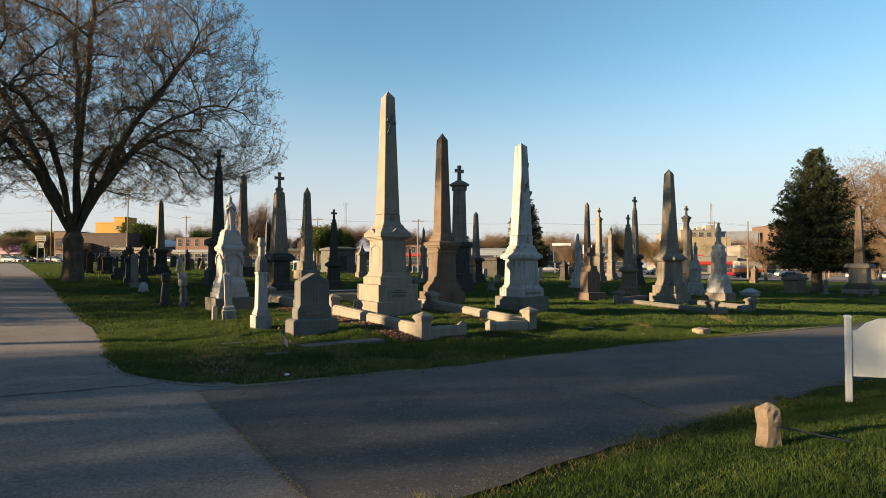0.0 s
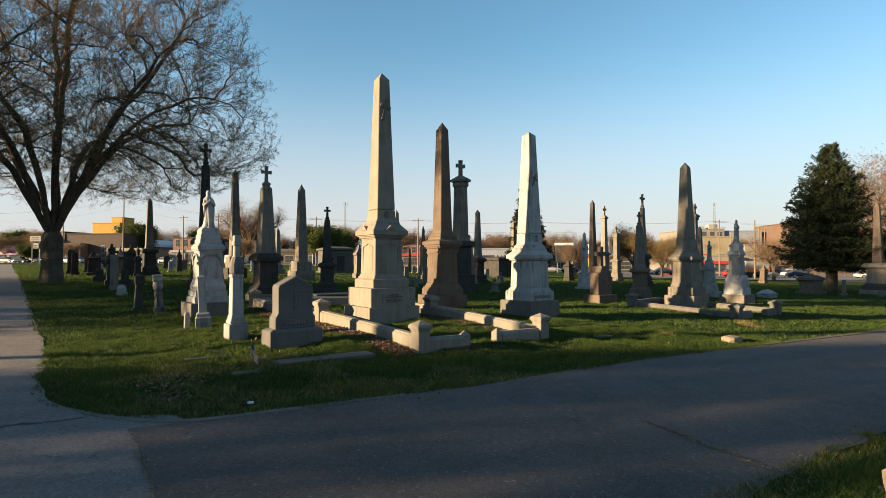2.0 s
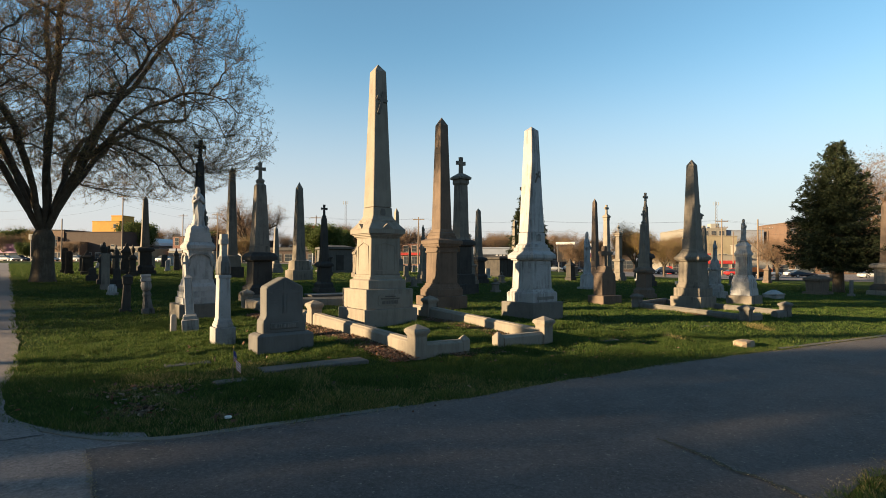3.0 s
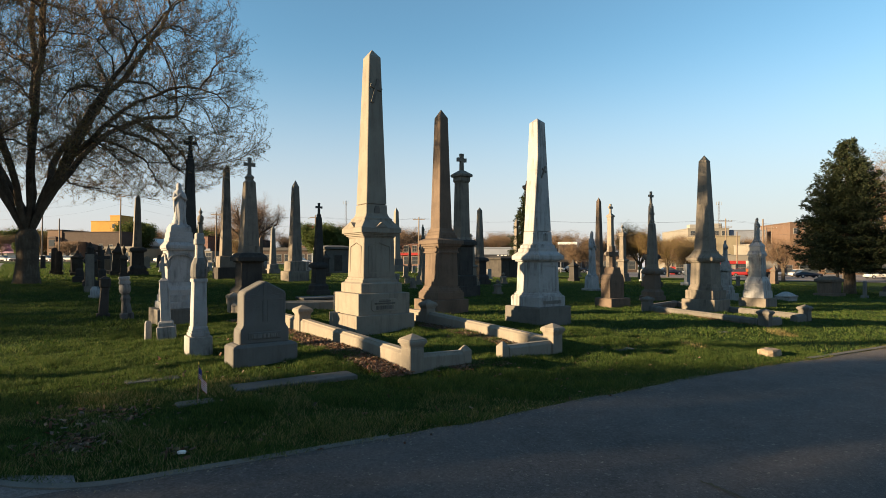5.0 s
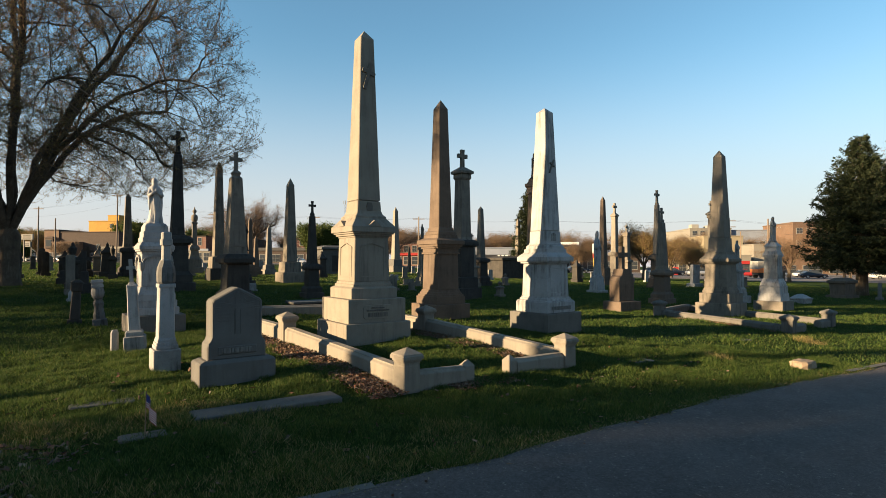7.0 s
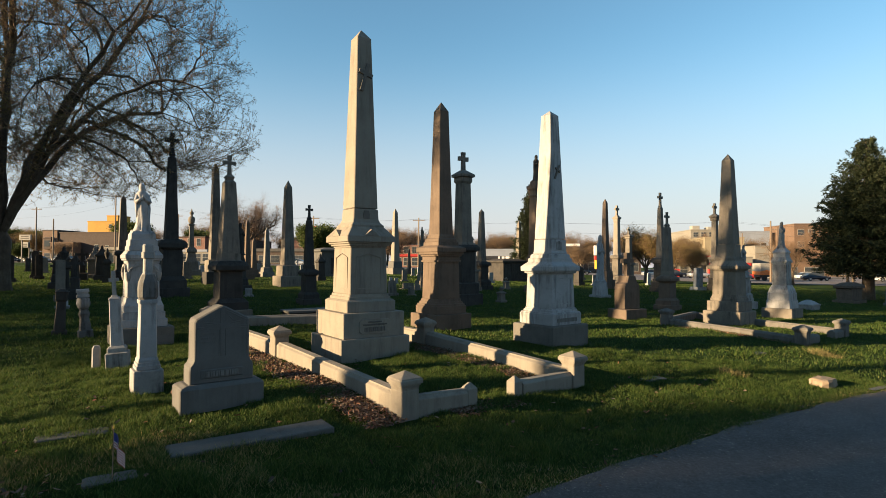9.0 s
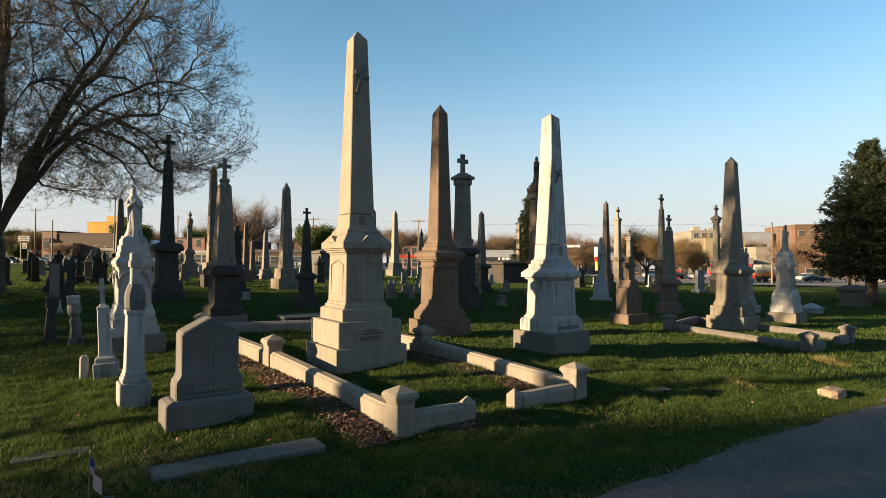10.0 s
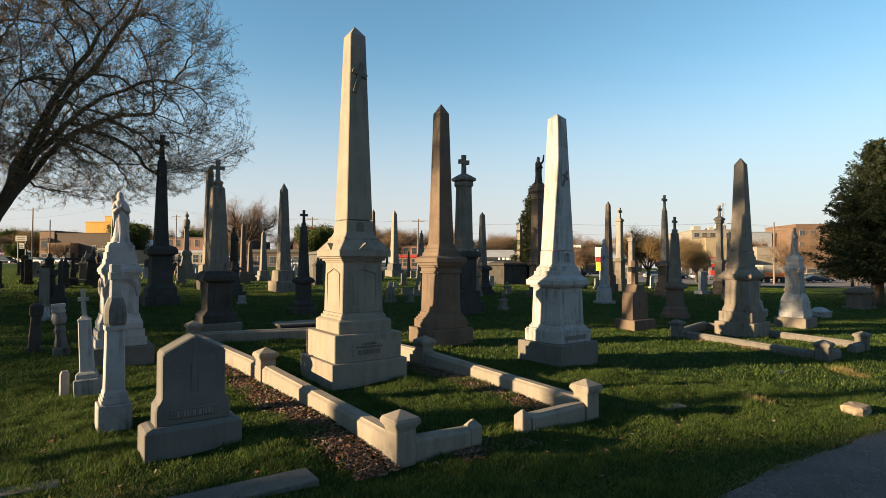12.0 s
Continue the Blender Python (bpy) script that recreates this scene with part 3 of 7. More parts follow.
part("monogram", Geo().outline([(-0.07, 2.98), (0.07, 2.98), (0.08, 3.08), (0.05, 3.17), (-0.05, 3.17), (-0.08, 3.08)], -0.325, -0.28), LETTER, main, "carved monogram")
relief = part("relief_cross", cross_geo(Geo(), -0.36, 0.66, 0.34, 0.085, 0.05), LETTER, main, "dark carved cross")
relief.location, relief.rotation_euler = (0.0, -0.212, 6.2), (-0.03, radians(16), 0)
tagged(main, "tall tan granite obelisk on a stepped pedestal", "obelisk")

# brown obelisk in the next plot
brown = base_at("obelisk_monument", -1.29, 22.63, 43)
for pname, levels in [
    ("plinth", [(-0.3, 1.36), (0.46, 1.36), (0.47, 1.34)]),
    ("base_course", [(0.47, 1.13), (0.71, 1.13), (0.712, 1.07), (0.77, 1.06), (0.772, 0.99), (0.84, 0.96), (0.842, 0.91), (0.92, 0.88)]),
    ("die", [(0.92, 0.84), (2.05, 0.80)]),
    ("cornice", [(2.05, 0.84), (2.052, 0.89), (2.10, 0.89), (2.105, 0.84), (2.22, 0.84), (2.222, 0.92), (2.28, 0.93), (2.282, 1.01), (2.36, 1.03), (2.362, 1.12), (2.48, 1.12), (2.50, 1.06), (2.56, 0.80), (2.66, 0.78)]),
    ("shaft_base", [(2.66, 0.72), (2.76, 0.70), (2.79, 0.62), (2.86, 0.60), (2.90, 0.56)]),
    ("shaft", shaft_levels(2.88, 7.06, 0.545, 0.345, 0.30)),
]:
    part(pname, Geo().stack(levels if pname == "plinth" else seated(levels), 0.016), BROWNSTONE, brown)
tagged(brown, "brownstone obelisk with a heavy moulded pedestal", "obelisk")

# white marble obelisk
white = base_at("obelisk_monument", 1.88, 20.56, 44)
for pname, levels, m in [
    ("plinth", [(-0.3, 1.40), (0.50, 1.40), (0.52, 1.37)], CONCRETE),
    ("base_course", [(0.52, 1.15), (0.80, 1.15), (0.81, 1.11), (0.84, 1.10), (0.85, 1.02), (0.90, 1.0), (0.91, 0.95), (0.95, 0.94)], MARBLE),
    ("die", [(0.95, 0.91), (1.82, 0.86)], MARBLE),
    ("cornice", [(1.82, 0.88), (1.85, 0.89), (1.852, 0.97), (1.90, 0.985), (1.902, 1.10), (1.94, 1.115), (2.03, 1.115), (2.04, 1.06), (2.06, 1.04), (2.14, 0.86), (2.16, 0.84), (2.24, 0.83), (2.25, 0.76), (2.33, 0.74), (2.36, 0.68)], MARBLE),
    ("shaft_base", [(2.36, 0.66), (2.42, 0.615), (2.74, 0.60)], MARBLE),
    ("shaft", shaft_levels(2.75, 6.21, 0.58, 0.335, 0.14), MARBLE),
]:
    part(pname, Geo().stack(levels if pname == "plinth" else seated(levels), 0.014), m, white)
part("panel_moulding", panel_frame(Geo(), 1.06, 1.72, 0.448, 0.60, 0.0, (0,)), MARBLE, white)
bars("lettering", white, [(0.60, 0.80, 0.10)], 0.577, LETTER_PALE, "raised name letters")
part("monogram", Geo().outline([(-0.10, 2.47), (0.10, 2.47), (0.10, 2.66), (0.0, 2.70), (-0.10, 2.66)], -0.318, -0.29), MARBLE_DIRTY, white, "carved monogram")
relief = part("relief_branch", cross_geo(Geo(), -0.22, 0.42, 0.2, 0.045, 0.04), LETTER, white, "weathered carved emblem")
relief.location, relief.rotation_euler = (0.02, -0.232, 4.55), (-0.035, radians(28), 0)
tagged(white, "weathered white marble obelisk on a concrete plinth", "obelisk")

# grey obelisk in the second kerbed plot
grey = base_at("obelisk_monument", 9.55, 28.35, 44)
for pname, levels in [
    ("plinth", [(-0.3, 1.42), (0.50, 1.42), (0.52, 1.39)]),
    ("base_course", [(0.52, 1.20), (0.88, 1.20), (0.90, 1.17)]),
    ("upper_course", [(0.90, 1.03), (1.01, 1.02), (1.012, 0.97), (1.08, 0.96), (1.082, 0.92), (1.16, 0.905)]),
    ("die", [(1.16, 0.90), (2.05, 0.86)]),
    ("cornice", [(2.05, 0.88), (2.09, 0.90), (2.092, 1.01), (2.15, 1.03), (2.152, 1.14), (2.19, 1.16), (2.28, 1.16), (2.30, 1.09), (2.46, 0.82), (2.56, 0.78)]),
    ("shaft_base", [(2.56, 0.72), (2.64, 0.66), (3.12, 0.63)]),
    ("shaft", shaft_levels(3.13, 6.71, 0.59, 0.345, 0.26)),
]:
    part(pname, Geo().stack(levels if pname == "plinth" else seated(levels), 0.016), MID_STONE, grey)
tagged(grey, "weathered grey-brown obelisk with a bulky moulded pedestal", "obelisk")

# other obelisks and cross monuments
crossed(-15.3, 30.5, 7.95, 1.45, "sooty dark obelisk topped by a small finial cross", [DARK_STONE], 0.95)
simple_obelisk(-19.4, 42.0, 8.5, 1.45, "dark weathered obelisk behind the cross monument", [DARK_STONE, MID_STONE])
crossed(-8.58, 23.26, 5.5, 1.25, "grey stone obelisk with a cross on its flat top", [MID_STONE, DARK_STONE, DARK_STONE, DARK_STONE, MID_STONE], 1.2)
simple_obelisk(-14.1, 42.0, 7.35, 1.55, "weathered sandstone obelisk on a low flared base", [MID_STONE])
crossed(-8.0, 29.4, 4.45, 0.86, "slim dark stone obelisk with a small block cross", [DARK_STONE], 1.1)
pedestal_obelisk(-27.1, 43.0, 6.25, 1.4, "dark pedestal obelisk among old headstones", [DARK_STONE, DARK_STONE, DARK_STONE, DARK_STONE, MID_STONE], 1.0)
simple_obelisk(-21.85, 56.0, 4.8, 1.15, "small pale granite obelisk", [GRANITE_GREY])
simple_obelisk(-22.3, 54.2, 3.7, 0.95, "small brown sandstone obelisk among headstones", [BROWNSTONE])
simple_obelisk(-20.7, 49.6, 5.1, 0.95, "brown sandstone obelisk behind a statue", [BROWNSTONE])
simple_obelisk(-13.6, 78.0, 8.9, 1.8, "pale granite obelisk far across the lawn", [GRANITE_GREY, GRANITE_BLUE, GRANITE_TAN])
simple_obelisk(-12.2, 81.0, 3.6, 0.85, "small pinkish sandstone obelisk far off", [BROWNSTONE])
simple_obelisk(-16.6, 78.5, 9.0, 1.3, "slender pinkish spire monument", [BROWNSTONE])
pedestal_obelisk(-0.87, 47.0, 6.1, 1.25, "dark obelisk on a moulded pedestal", [DARK_STONE, DARK_STONE, DARK_STONE, DARK_STONE, MID_STONE])
simple_obelisk(2.7, 69.4, 7.0, 1.35, "brown obelisk beside a spruce", [BROWNSTONE, DARK_STONE, MID_STONE])
simple_obelisk(9.93, 55.8, 8.1, 1.2, "warm brown obelisk in the far rows", [BROWNSTONE])
crossed(13.8, 52.6, 8.3, 1.3, "tall dark obelisk topped by a cross", [DARK_STONE, DARK_STONE, DARK_STONE, DARK_STONE, MID_STONE], 1.0)
crossed(8.86, 34.0, 4.9, 0.98, "brown obelisk with a stone cross on top", [BROWNSTONE, BROWNSTONE, BROWNSTONE, BROWNSTONE, MID_STONE], 1.15)
simple_obelisk(18.2, 51.0, 5.4, 0.95, "blunt sandstone obelisk in the far rows", [MID_STONE])
pedestal_obelisk(30.3, 47.6, 7.2, 2.0, "weathered obelisk with a banded pedestal beside a spruce", [MID_STONE, DARK_STONE, MID_STONE, MID_STONE, BROWNSTONE], 0.75)


def column_monument(x, y, h, w, label, mats, cap=1.0, turn=43.5):
    """A square column with a gabled cap and a stone cross."""
    ob = base_at("column_monument", x, y, turn)
    ch = 0.12 * h
    top = h - ch
    a, b, c = 0.07 * h, 0.14 * h, 0.34 * h
    sw = w * 0.46
    for n, (pname, levels) in enumerate([
        ("plinth", [(-0.25, w), (a, w), (a + 0.02, w - 0.04)]),
        ("base_course", [(a + 0.02, w * 0.82), (b, w * 0.8), (b + 0.05, w * 0.64)]),
        ("die", [(b + 0.05, w * 0.62), (c, w * 0.6)]),
        ("cornice", cornice(c, w * 0.6, w * 0.24, 0.05 * h)),
        ("shaft", [(c + 0.05 * h, sw * 1.15), (c + 0.07 * h, sw), (top - 0.09 * h, sw * 0.84)]),
        ("capital", [(top - 0.09 * h, sw * 0.84), (top - 0.075 * h, sw * 1.02 * cap), (top - 0.05 * h, sw * 1.0 * cap), (top - 0.045 * h, sw * 1.3 * cap), (top - 0.03 * h, sw * 1.32 * cap), (top, sw * 0.4)]),
    ]):
        part(pname, Geo().stack(seated(levels) if n else levels, 0.014), mats[min(n, len(mats) - 1)], ob)
    part("cross", cross_geo(Geo(), top - 0.01, ch, ch * 0.64, ch * 0.19, ch * 0.17, 0, ch * 0.02), mats[-1], ob)
    return tagged(ob, label, "monument")


column_monument(-1.27, 32.4, 7.5, 1.4, "dark square column with a gabled cap and cross", [DARK_STONE, DARK_STONE, DARK_STONE, DARK_STONE, MID_STONE])
column_monument(11.9, 60.4, 8.0, 1.15, "pale square column topped by a cross", [MID_STONE, MID_STONE, MID_STONE, MID_STONE, GRANITE_TAN], 0.9)
column_monument(14.3, 66.0, 6.3, 1.2, "weathered pillar with a small cross", [MID_STONE], 1.1)
column_monument(20.8, 59.7, 8.3, 1.1, "dark column with a conical cap and cross", [DARK_STONE, DARK_STONE, MID_STONE], 1.15)
column_monument(-1.46, 44.9, 3.9, 1.0, "grey pedestal carrying a ringed cross", [MID_STONE], 0.9)


def statue_monument(x, y, h, w, fig, label, mats, turn=43.5, fw=0.8, neck=0.9):
    """A pedestal of courses under a draped figure of height fig; the figure is one plain shape."""
    ob = base_at("statue_monument", x, y, turn)
    p = h - fig
    plinth_w, w = w, w * neck
    for n, (pname, levels) in enumerate([
        ("plinth", [(-0.25, plinth_w), (0.15 * p, plinth_w), (0.16 * p, plinth_w - 0.04)]),
        ("base_course", [(0.16 * p, w * 0.80), (0.24 * p, w * 0.80), (0.25 * p, w * 0.74), (0.33 * p, w * 0.74), (0.34 * p, w * 0.68), (0.37 * p, w * 0.60)]),
        ("die", [(0.37 * p, w * 0.56), (0.72 * p, w * 0.53)]),
        ("cornice", cornice(0.72 * p, w * 0.53, w * 0.17, 0.09 * p)),
        ("pedestal_cap", [(0.81 * p, w * 0.50), (0.84 * p, w * 0.50), (0.845 * p, w * 0.46), (0.90 * p, w * 0.45), (0.905 * p, w * 0.40), (0.985 * p, w * 0.38), (p, w * 0.34)]),
    ]):
        part(pname, Geo().stack(seated(levels) if n else levels, 0.014), mats[min(n, len(mats) - 1)], ob)
    part("statue", figure(p - 0.01, fig, fw * fig * 0.62), mats[-1], ob, "", True)
    return tagged(ob, label, "monument")


# the large white statue monument
st = base_at("statue_monument", -8.46, 18.63, 43.5)
for pname, levels, m in [
    ("plinth", [(-0.25, 1.30), (0.42, 1.30), (0.43, 1.28)], CONCRETE),
    ("base_course", [(0.43, 1.04), (0.61, 1.04), (0.62, 1.02)], MARBLE),
    ("base_course", [(0.62, 0.95), (0.79, 0.95), (0.80, 0.93)], MARBLE),
    ("base_course", [(0.80, 0.88), (0.95, 0.88), (0.97, 0.86), (1.06, 0.79), (1.16, 0.755)], MARBLE),
    ("die", [(1.16, 0.72), (1.98, 0.69)], MARBLE),
    ("cornice", [(1.98, 0.70), (2.06, 0.71), (2.065, 0.79), (2.11, 0.80), (2.115, 0.84), (2.20, 0.84), (2.22, 0.80), (2.30, 0.70)], MARBLE),
    ("pedestal_cap", [(2.30, 0.67), (2.42, 0.66), (2.425, 0.62), (2.58, 0.61), (2.585, 0.56), (2.72, 0.545), (2.79, 0.46)], MARBLE),
]:
    part(pname, Geo().stack(levels if pname == "plinth" else seated(levels), 0.014), m, st)
for k in range(4):
    c, s = (1, 0, -1, 0)[k], (0, 1, 0, -1)[k]
    g = Geo()
    arc = [(0.335 * math.cos(a), 1.76 + 0.22 * math.sin(a)) for a in [math.pi * i / 14 for i in range(15)]]
    inner = [(0.285 * math.cos(a), 1.75 + 0.175 * math.sin(a)) for a in [math.pi * i / 14 for i in range(15)]]
    for n in range(14):
        quad = [arc[n], arc[n + 1], inner[n + 1], inner[n]]
        g.loft([[(px * c + o * s, px * s - o * c, pz) for px, pz in quad] for o in (0.335, 0.40)])
    part("arched_hood", g, MARBLE_DIRTY, st, "sooty arched hood moulding")
    part("bracket", Geo().stack([(1.55, 0.05), (1.62, 0.10), (1.74, 0.13), (1.78, 0.12)], 0.02, 0.335 * (c - s), 0.335 * (c + s)), MARBLE_DIRTY, st)
part("statue", figure(2.78, 1.24, 0.74), MARBLE, st, "", True)
tagged(st, "white marble pedestal with a draped figure", "monument")
ob = base_at("statue_monument", 13.34, 32.1, 43.5)
for pname, levels, m in [
    ("plinth", [(-0.25, 1.26), (0.44, 1.26), (0.45, 1.23)], MID_STONE),
    ("base_course", [(0.45, 1.0), (0.79, 0.97), (0.80, 0.95)], MARBLE),
    ("base_course", [(0.80, 0.91), (1.08, 0.88), (1.082, 0.91), (1.13, 0.91), (1.15, 0.86)], MARBLE),
    ("base_course", [(1.15, 0.84), (1.28, 0.80), (1.40, 0.70), (1.48, 0.64)], MARBLE),
    ("die", [(1.48, 0.60), (2.42, 0.56)], MARBLE_DIRTY),
    ("cornice", [(2.42, 0.57), (2.50, 0.58), (2.502, 0.66), (2.60, 0.67), (2.62, 0.62), (2.75, 0.55)], MARBLE),
    ("pedestal_cap", [(2.75, 0.52), (2.94, 0.50), (2.942, 0.56), (3.0, 0.56), (3.22, 0.24)], MARBLE),
]:
    part(pname, Geo().stack(levels if pname == "plinth" else seated(levels), 0.014), m, ob)
# the figure's shade is put into its colour by the darker marble
part("statue", figure(3.2, 1.18, 0.62), MARBLE_DIRTY, ob, "", True)
tagged(ob, "pale stone statue monument in the kerbed plot", "monument")
statue_monument(-14.6, 36.1, 4.0, 1.0, 1.9, "sooty dark statue of a draped figure on a pedestal", [DARK_STONE], 60.0)
statue_monument(13.96, 37.5, 3.5, 1.05, 1.25, "pale marble pedestal with an angel figure", [MARBLE_DIRTY])
statue_monument(-5.3, 46.1, 4.6, 0.75, 1.1, "slim grey pedestal with a small figure", [MID_STONE])


def tall_statue_column(x, y):
    ob = base_at("statue_column", x, y)
    for pname, levels in [
        ("plinth", [(-0.25, 1.3), (0.5, 1.3), (0.52, 1.25)]),
        ("die", [(0.52, 0.95), (2.2, 0.9), (2.3, 1.1), (2.5, 1.1), (2.6, 0.8)]),
        ("shaft", [(2.6, 0.9), (2.8, 0.82), (6.9, 0.68)]),
        ("capital", [(6.9, 0.70), (7.0, 0.86), (7.1, 0.74), (7.4, 0.80), (7.55, 1.0), (7.75, 1.02), (7.78, 0.7), (8.1, 0.6)]),
    ]:
        part(pname, Geo().stack(levels, 0.014), BROWNSTONE, ob)
    part("statue", figure(8.08, 1.95, 1.15).tube((0.2, 0, 9.5), (0.42, -0.05, 9.75), 0.09, 0.07, 8).tube((0.42, -0.05, 9.75), (0.46, -0.08, 10.2), 0.07, 0.05, 8), DARK_STONE, ob, "", True)
    tagged(ob, "tall brownstone column carrying a draped statue", "monument")


tall_statue_column(3.15, 45.8)

# slender white figure column in the far rows
ob = base_at("statue_monument", 7.03, 42.2)
part("plinth", Geo().stack([(-0.2, 1.0), (0.16, 1.0), (0.2, 0.92)]), MARBLE_DIRTY, ob)
part("pedestal", Geo().stack([(0.2, 0.72), (1.0, 0.64), (1.05, 0.5)]), MARBLE, ob)
part("statue", figure(1.03, 3.1, 1.15), MARBLE, ob, "", True)
tagged(ob, "slender white marble figure on a pedestal", "monument")

# cross-topped brown marker with scrolled shoulders
ob = base_at("cross_headstone", 5.73, 28.8)
part("plinth", Geo().stack([(-0.2, 1.25, 0.95), (0.38, 1.25, 0.95), (0.40, 1.2, 0.9)]), BROWNSTONE, ob)
part("tablet", Geo().outline([(-0.46, 0.4), (0.46, 0.4), (0.46, 1.25), (0.40, 1.42), (0.28, 1.48), (0.2, 1.75), (-0.2, 1.75), (-0.28, 1.48), (-0.40, 1.42), (-0.46, 1.25)], -0.26, 0.26), BROWNSTONE, ob)
part("cross", cross_geo(Geo(), 1.74, 0.95, 0.62, 0.19, 0.18), BROWNSTONE, ob)
tagged(ob, "brown headstone with scrolled shoulders and a cross", "headstone")

# the grey gabled headstone near the kerbed plot
head = base_at("headstone", -3.72, 13.72, 43.0)
part("base", Geo().stack([(-0.2, 1.30, 0.56), (0.34, 1.30, 0.56), (0.37, 1.25, 0.51), (0.40, 1.10, 0.44)]), GRANITE_BLUE, head)
prof = [(-0.50, 0.39), (0.50, 0.39), (0.50, 0.60), (0.49, 0.66), (0.455, 0.70), (0.43, 0.76), (0.43, 1.33), (0.40, 1.38), (0.06, 1.555), (0.0, 1.575), (-0.06, 1.555), (-0.40, 1.38), (-0.43, 1.33), (-0.43, 0.76), (-0.455, 0.70), (-0.49, 0.66), (-0.50, 0.60)]
part("tablet", Geo().outline(prof, -0.19, 0.19, 0.018), GRANITE_BLUE, head)
part("name_band", Geo().box(-0.33, 0.33, -0.203, -0.17, 0.47, 0.61, 0.012), GRANITE_BLUE, head)
bars("lettering", head, [(0.50, 0.52, 0.075)], 0.207, LETTER_PALE, "raised name letters")
part("relief_cross", cross_geo(Geo(), 0.80, 0.72, 0.56, 0.07, 0.012), GRANITE_BLUE, head)
for side in (-1, 1):
    g = Geo()
    for xa, za, xb, zb in ((0.05, 1.25, 0.39, 1.25), (0.39, 1.25, 0.39, 1.33), (0.39, 1.33, 0.05, 1.50), (0.05, 1.245, 0.39, 1.215), (0.05, 0.80, 0.05, 1.20), (0.39, 0.80, 0.39, 1.20), (0.12, 1.30, 0.30, 1.33), (0.16, 1.35, 0.10, 1.41)):
        g.tube((side * xa, -0.19, za), (side * xb, -0.19, zb), 0.007, 0.007, 6)
    part("carved_moulding", g, GRANITE_BLUE, head, "carved spandrel moulding")
for o in head.children:
    if o.name.startswith("relief_cross"):
        o.location = (0, -0.190, 0)
bars("inscription", head, [(1.13, 0.22, 0.03), (1.07, 0.28, 0.03), (1.01, 0.20, 0.03)], 0.184, GRANITE_BLUE, "faint inscription")
for o in head.children:
    if o.name.startswith("inscription"):
        o.location = (-0.24, 0, 0)
head.scale = (0.92, 1.0, 0.97)
tagged(head, "grey granite headstone with a gabled top", "headstone")


def cross_pillar(x, y, lean=0.0):
    """A white marble pillar headstone ending in a ringed cross."""
    ob = base_at("cross_pillar", x, y, 43)
    ob.rotation_euler = (0, radians(lean), radians(43))
    part("base", Geo().stack([(-0.2, 0.45), (0.34, 0.45), (0.36, 0.43)]), MARBLE_DIRTY, ob)
    part("moulding", Geo().stack(seated([(0.36, 0.37), (0.43, 0.37), (0.432, 0.34), (0.48, 0.34), (0.482, 0.31), (0.52, 0.31), (0.56, 0.285)])), MARBLE, ob)
    part("shaft", Geo().stack([(0.56, 0.275), (1.46, 0.245), (1.462, 0.28), (1.50, 0.285), (1.53, 0.28)]), MARBLE, ob)
    part("scroll", Geo().stack(seated([(1.52, 0.25), (1.57, 0.285), (1.70, 0.29), (1.82, 0.27), (1.90, 0.22), (1.95, 0.185)]), 0.05), SOOTY_MARBLE, ob)
    part("broken_cross", Geo().stack([(1.95, 0.165), (1.98, 0.145), (2.22, 0.14), (2.225, 0.185), (2.33, 0.19), (2.335, 0.16), (2.44, 0.16), (2.46, 0.14)], 0.02), MARBLE_DIRTY, ob, "stump of a broken cross")
    return tagged(ob, "white marble pillar headstone with a sooty broken top", "headstone")


cross_pillar(-5.40, 14.45)
ob = base_at("cross_pillar", -7.15, 16.10, 30)
ob.rotation_euler = (0, radians(-3.5), radians(30))
part("base", Geo().stack([(-0.2, 0.40), (0.28, 0.40), (0.30, 0.36)]), MARBLE_DIRTY, ob)
part("moulding", Geo().stack([(0.30, 0.33), (0.38, 0.33), (0.42, 0.28)]), MARBLE_DIRTY, ob)
part("shaft", Geo().stack([(0.42, 0.215), (1.34, 0.185), (1.37, 0.20), (1.40, 0.17)]), MARBLE, ob)
part("cross", cross_geo(Geo().stack([(1.39, 0.14), (1.44, 0.10)]), 1.42, 0.52, 0.17, 0.07, 0.06), MARBLE_DIRTY, ob)
tagged(ob, "leaning slim marble pillar with a broken cross", "headstone")
ob = base_at("footstone", -7.6, 16.05, 35)
part("stone", Geo().stack([(-0.15, 0.16, 0.12), (0.36, 0.15, 0.11), (0.42, 0.10, 0.08)], 0.03), MARBLE_DIRTY, ob)
tagged(ob, "small rounded marble footstone leaning in the grass", "footstone")


ob = base_at("headstone", -11.54, 19.6, 40)
ob.rotation_euler = (0, radians(2.5), radians(40))
part("base", Geo().stack([(-0.2, 0.36, 0.32), (0.10, 0.36, 0.32), (0.12, 0.32, 0.28)]), DARK_STONE, ob)
part("shaft", Geo().stack(seated([(0.12, 0.27, 0.22), (0.92, 0.22, 0.18)]), 0.02), DARK_STONE, ob)
part("top", Geo().stack([(0.91, 0.22, 0.19), (0.95, 0.29, 0.25), (1.16, 0.30, 0.26), (1.18, 0.33, 0.28), (1.26, 0.12, 0.10)], 0.02), DARK_STONE, ob)
tagged(ob, "narrow dark stone marker with a gabled block top", "headstone")
ob = base_at("headstone", -10.67, 19.5, 40)
ob.rotation_euler = (0, radians(-4.0), radians(40))
part("base", Geo().stack([(-0.2, 0.38, 0.34), (0.14, 0.36, 0.32), (0.16, 0.30, 0.26)], 0.03), SOOTY_MARBLE, ob)
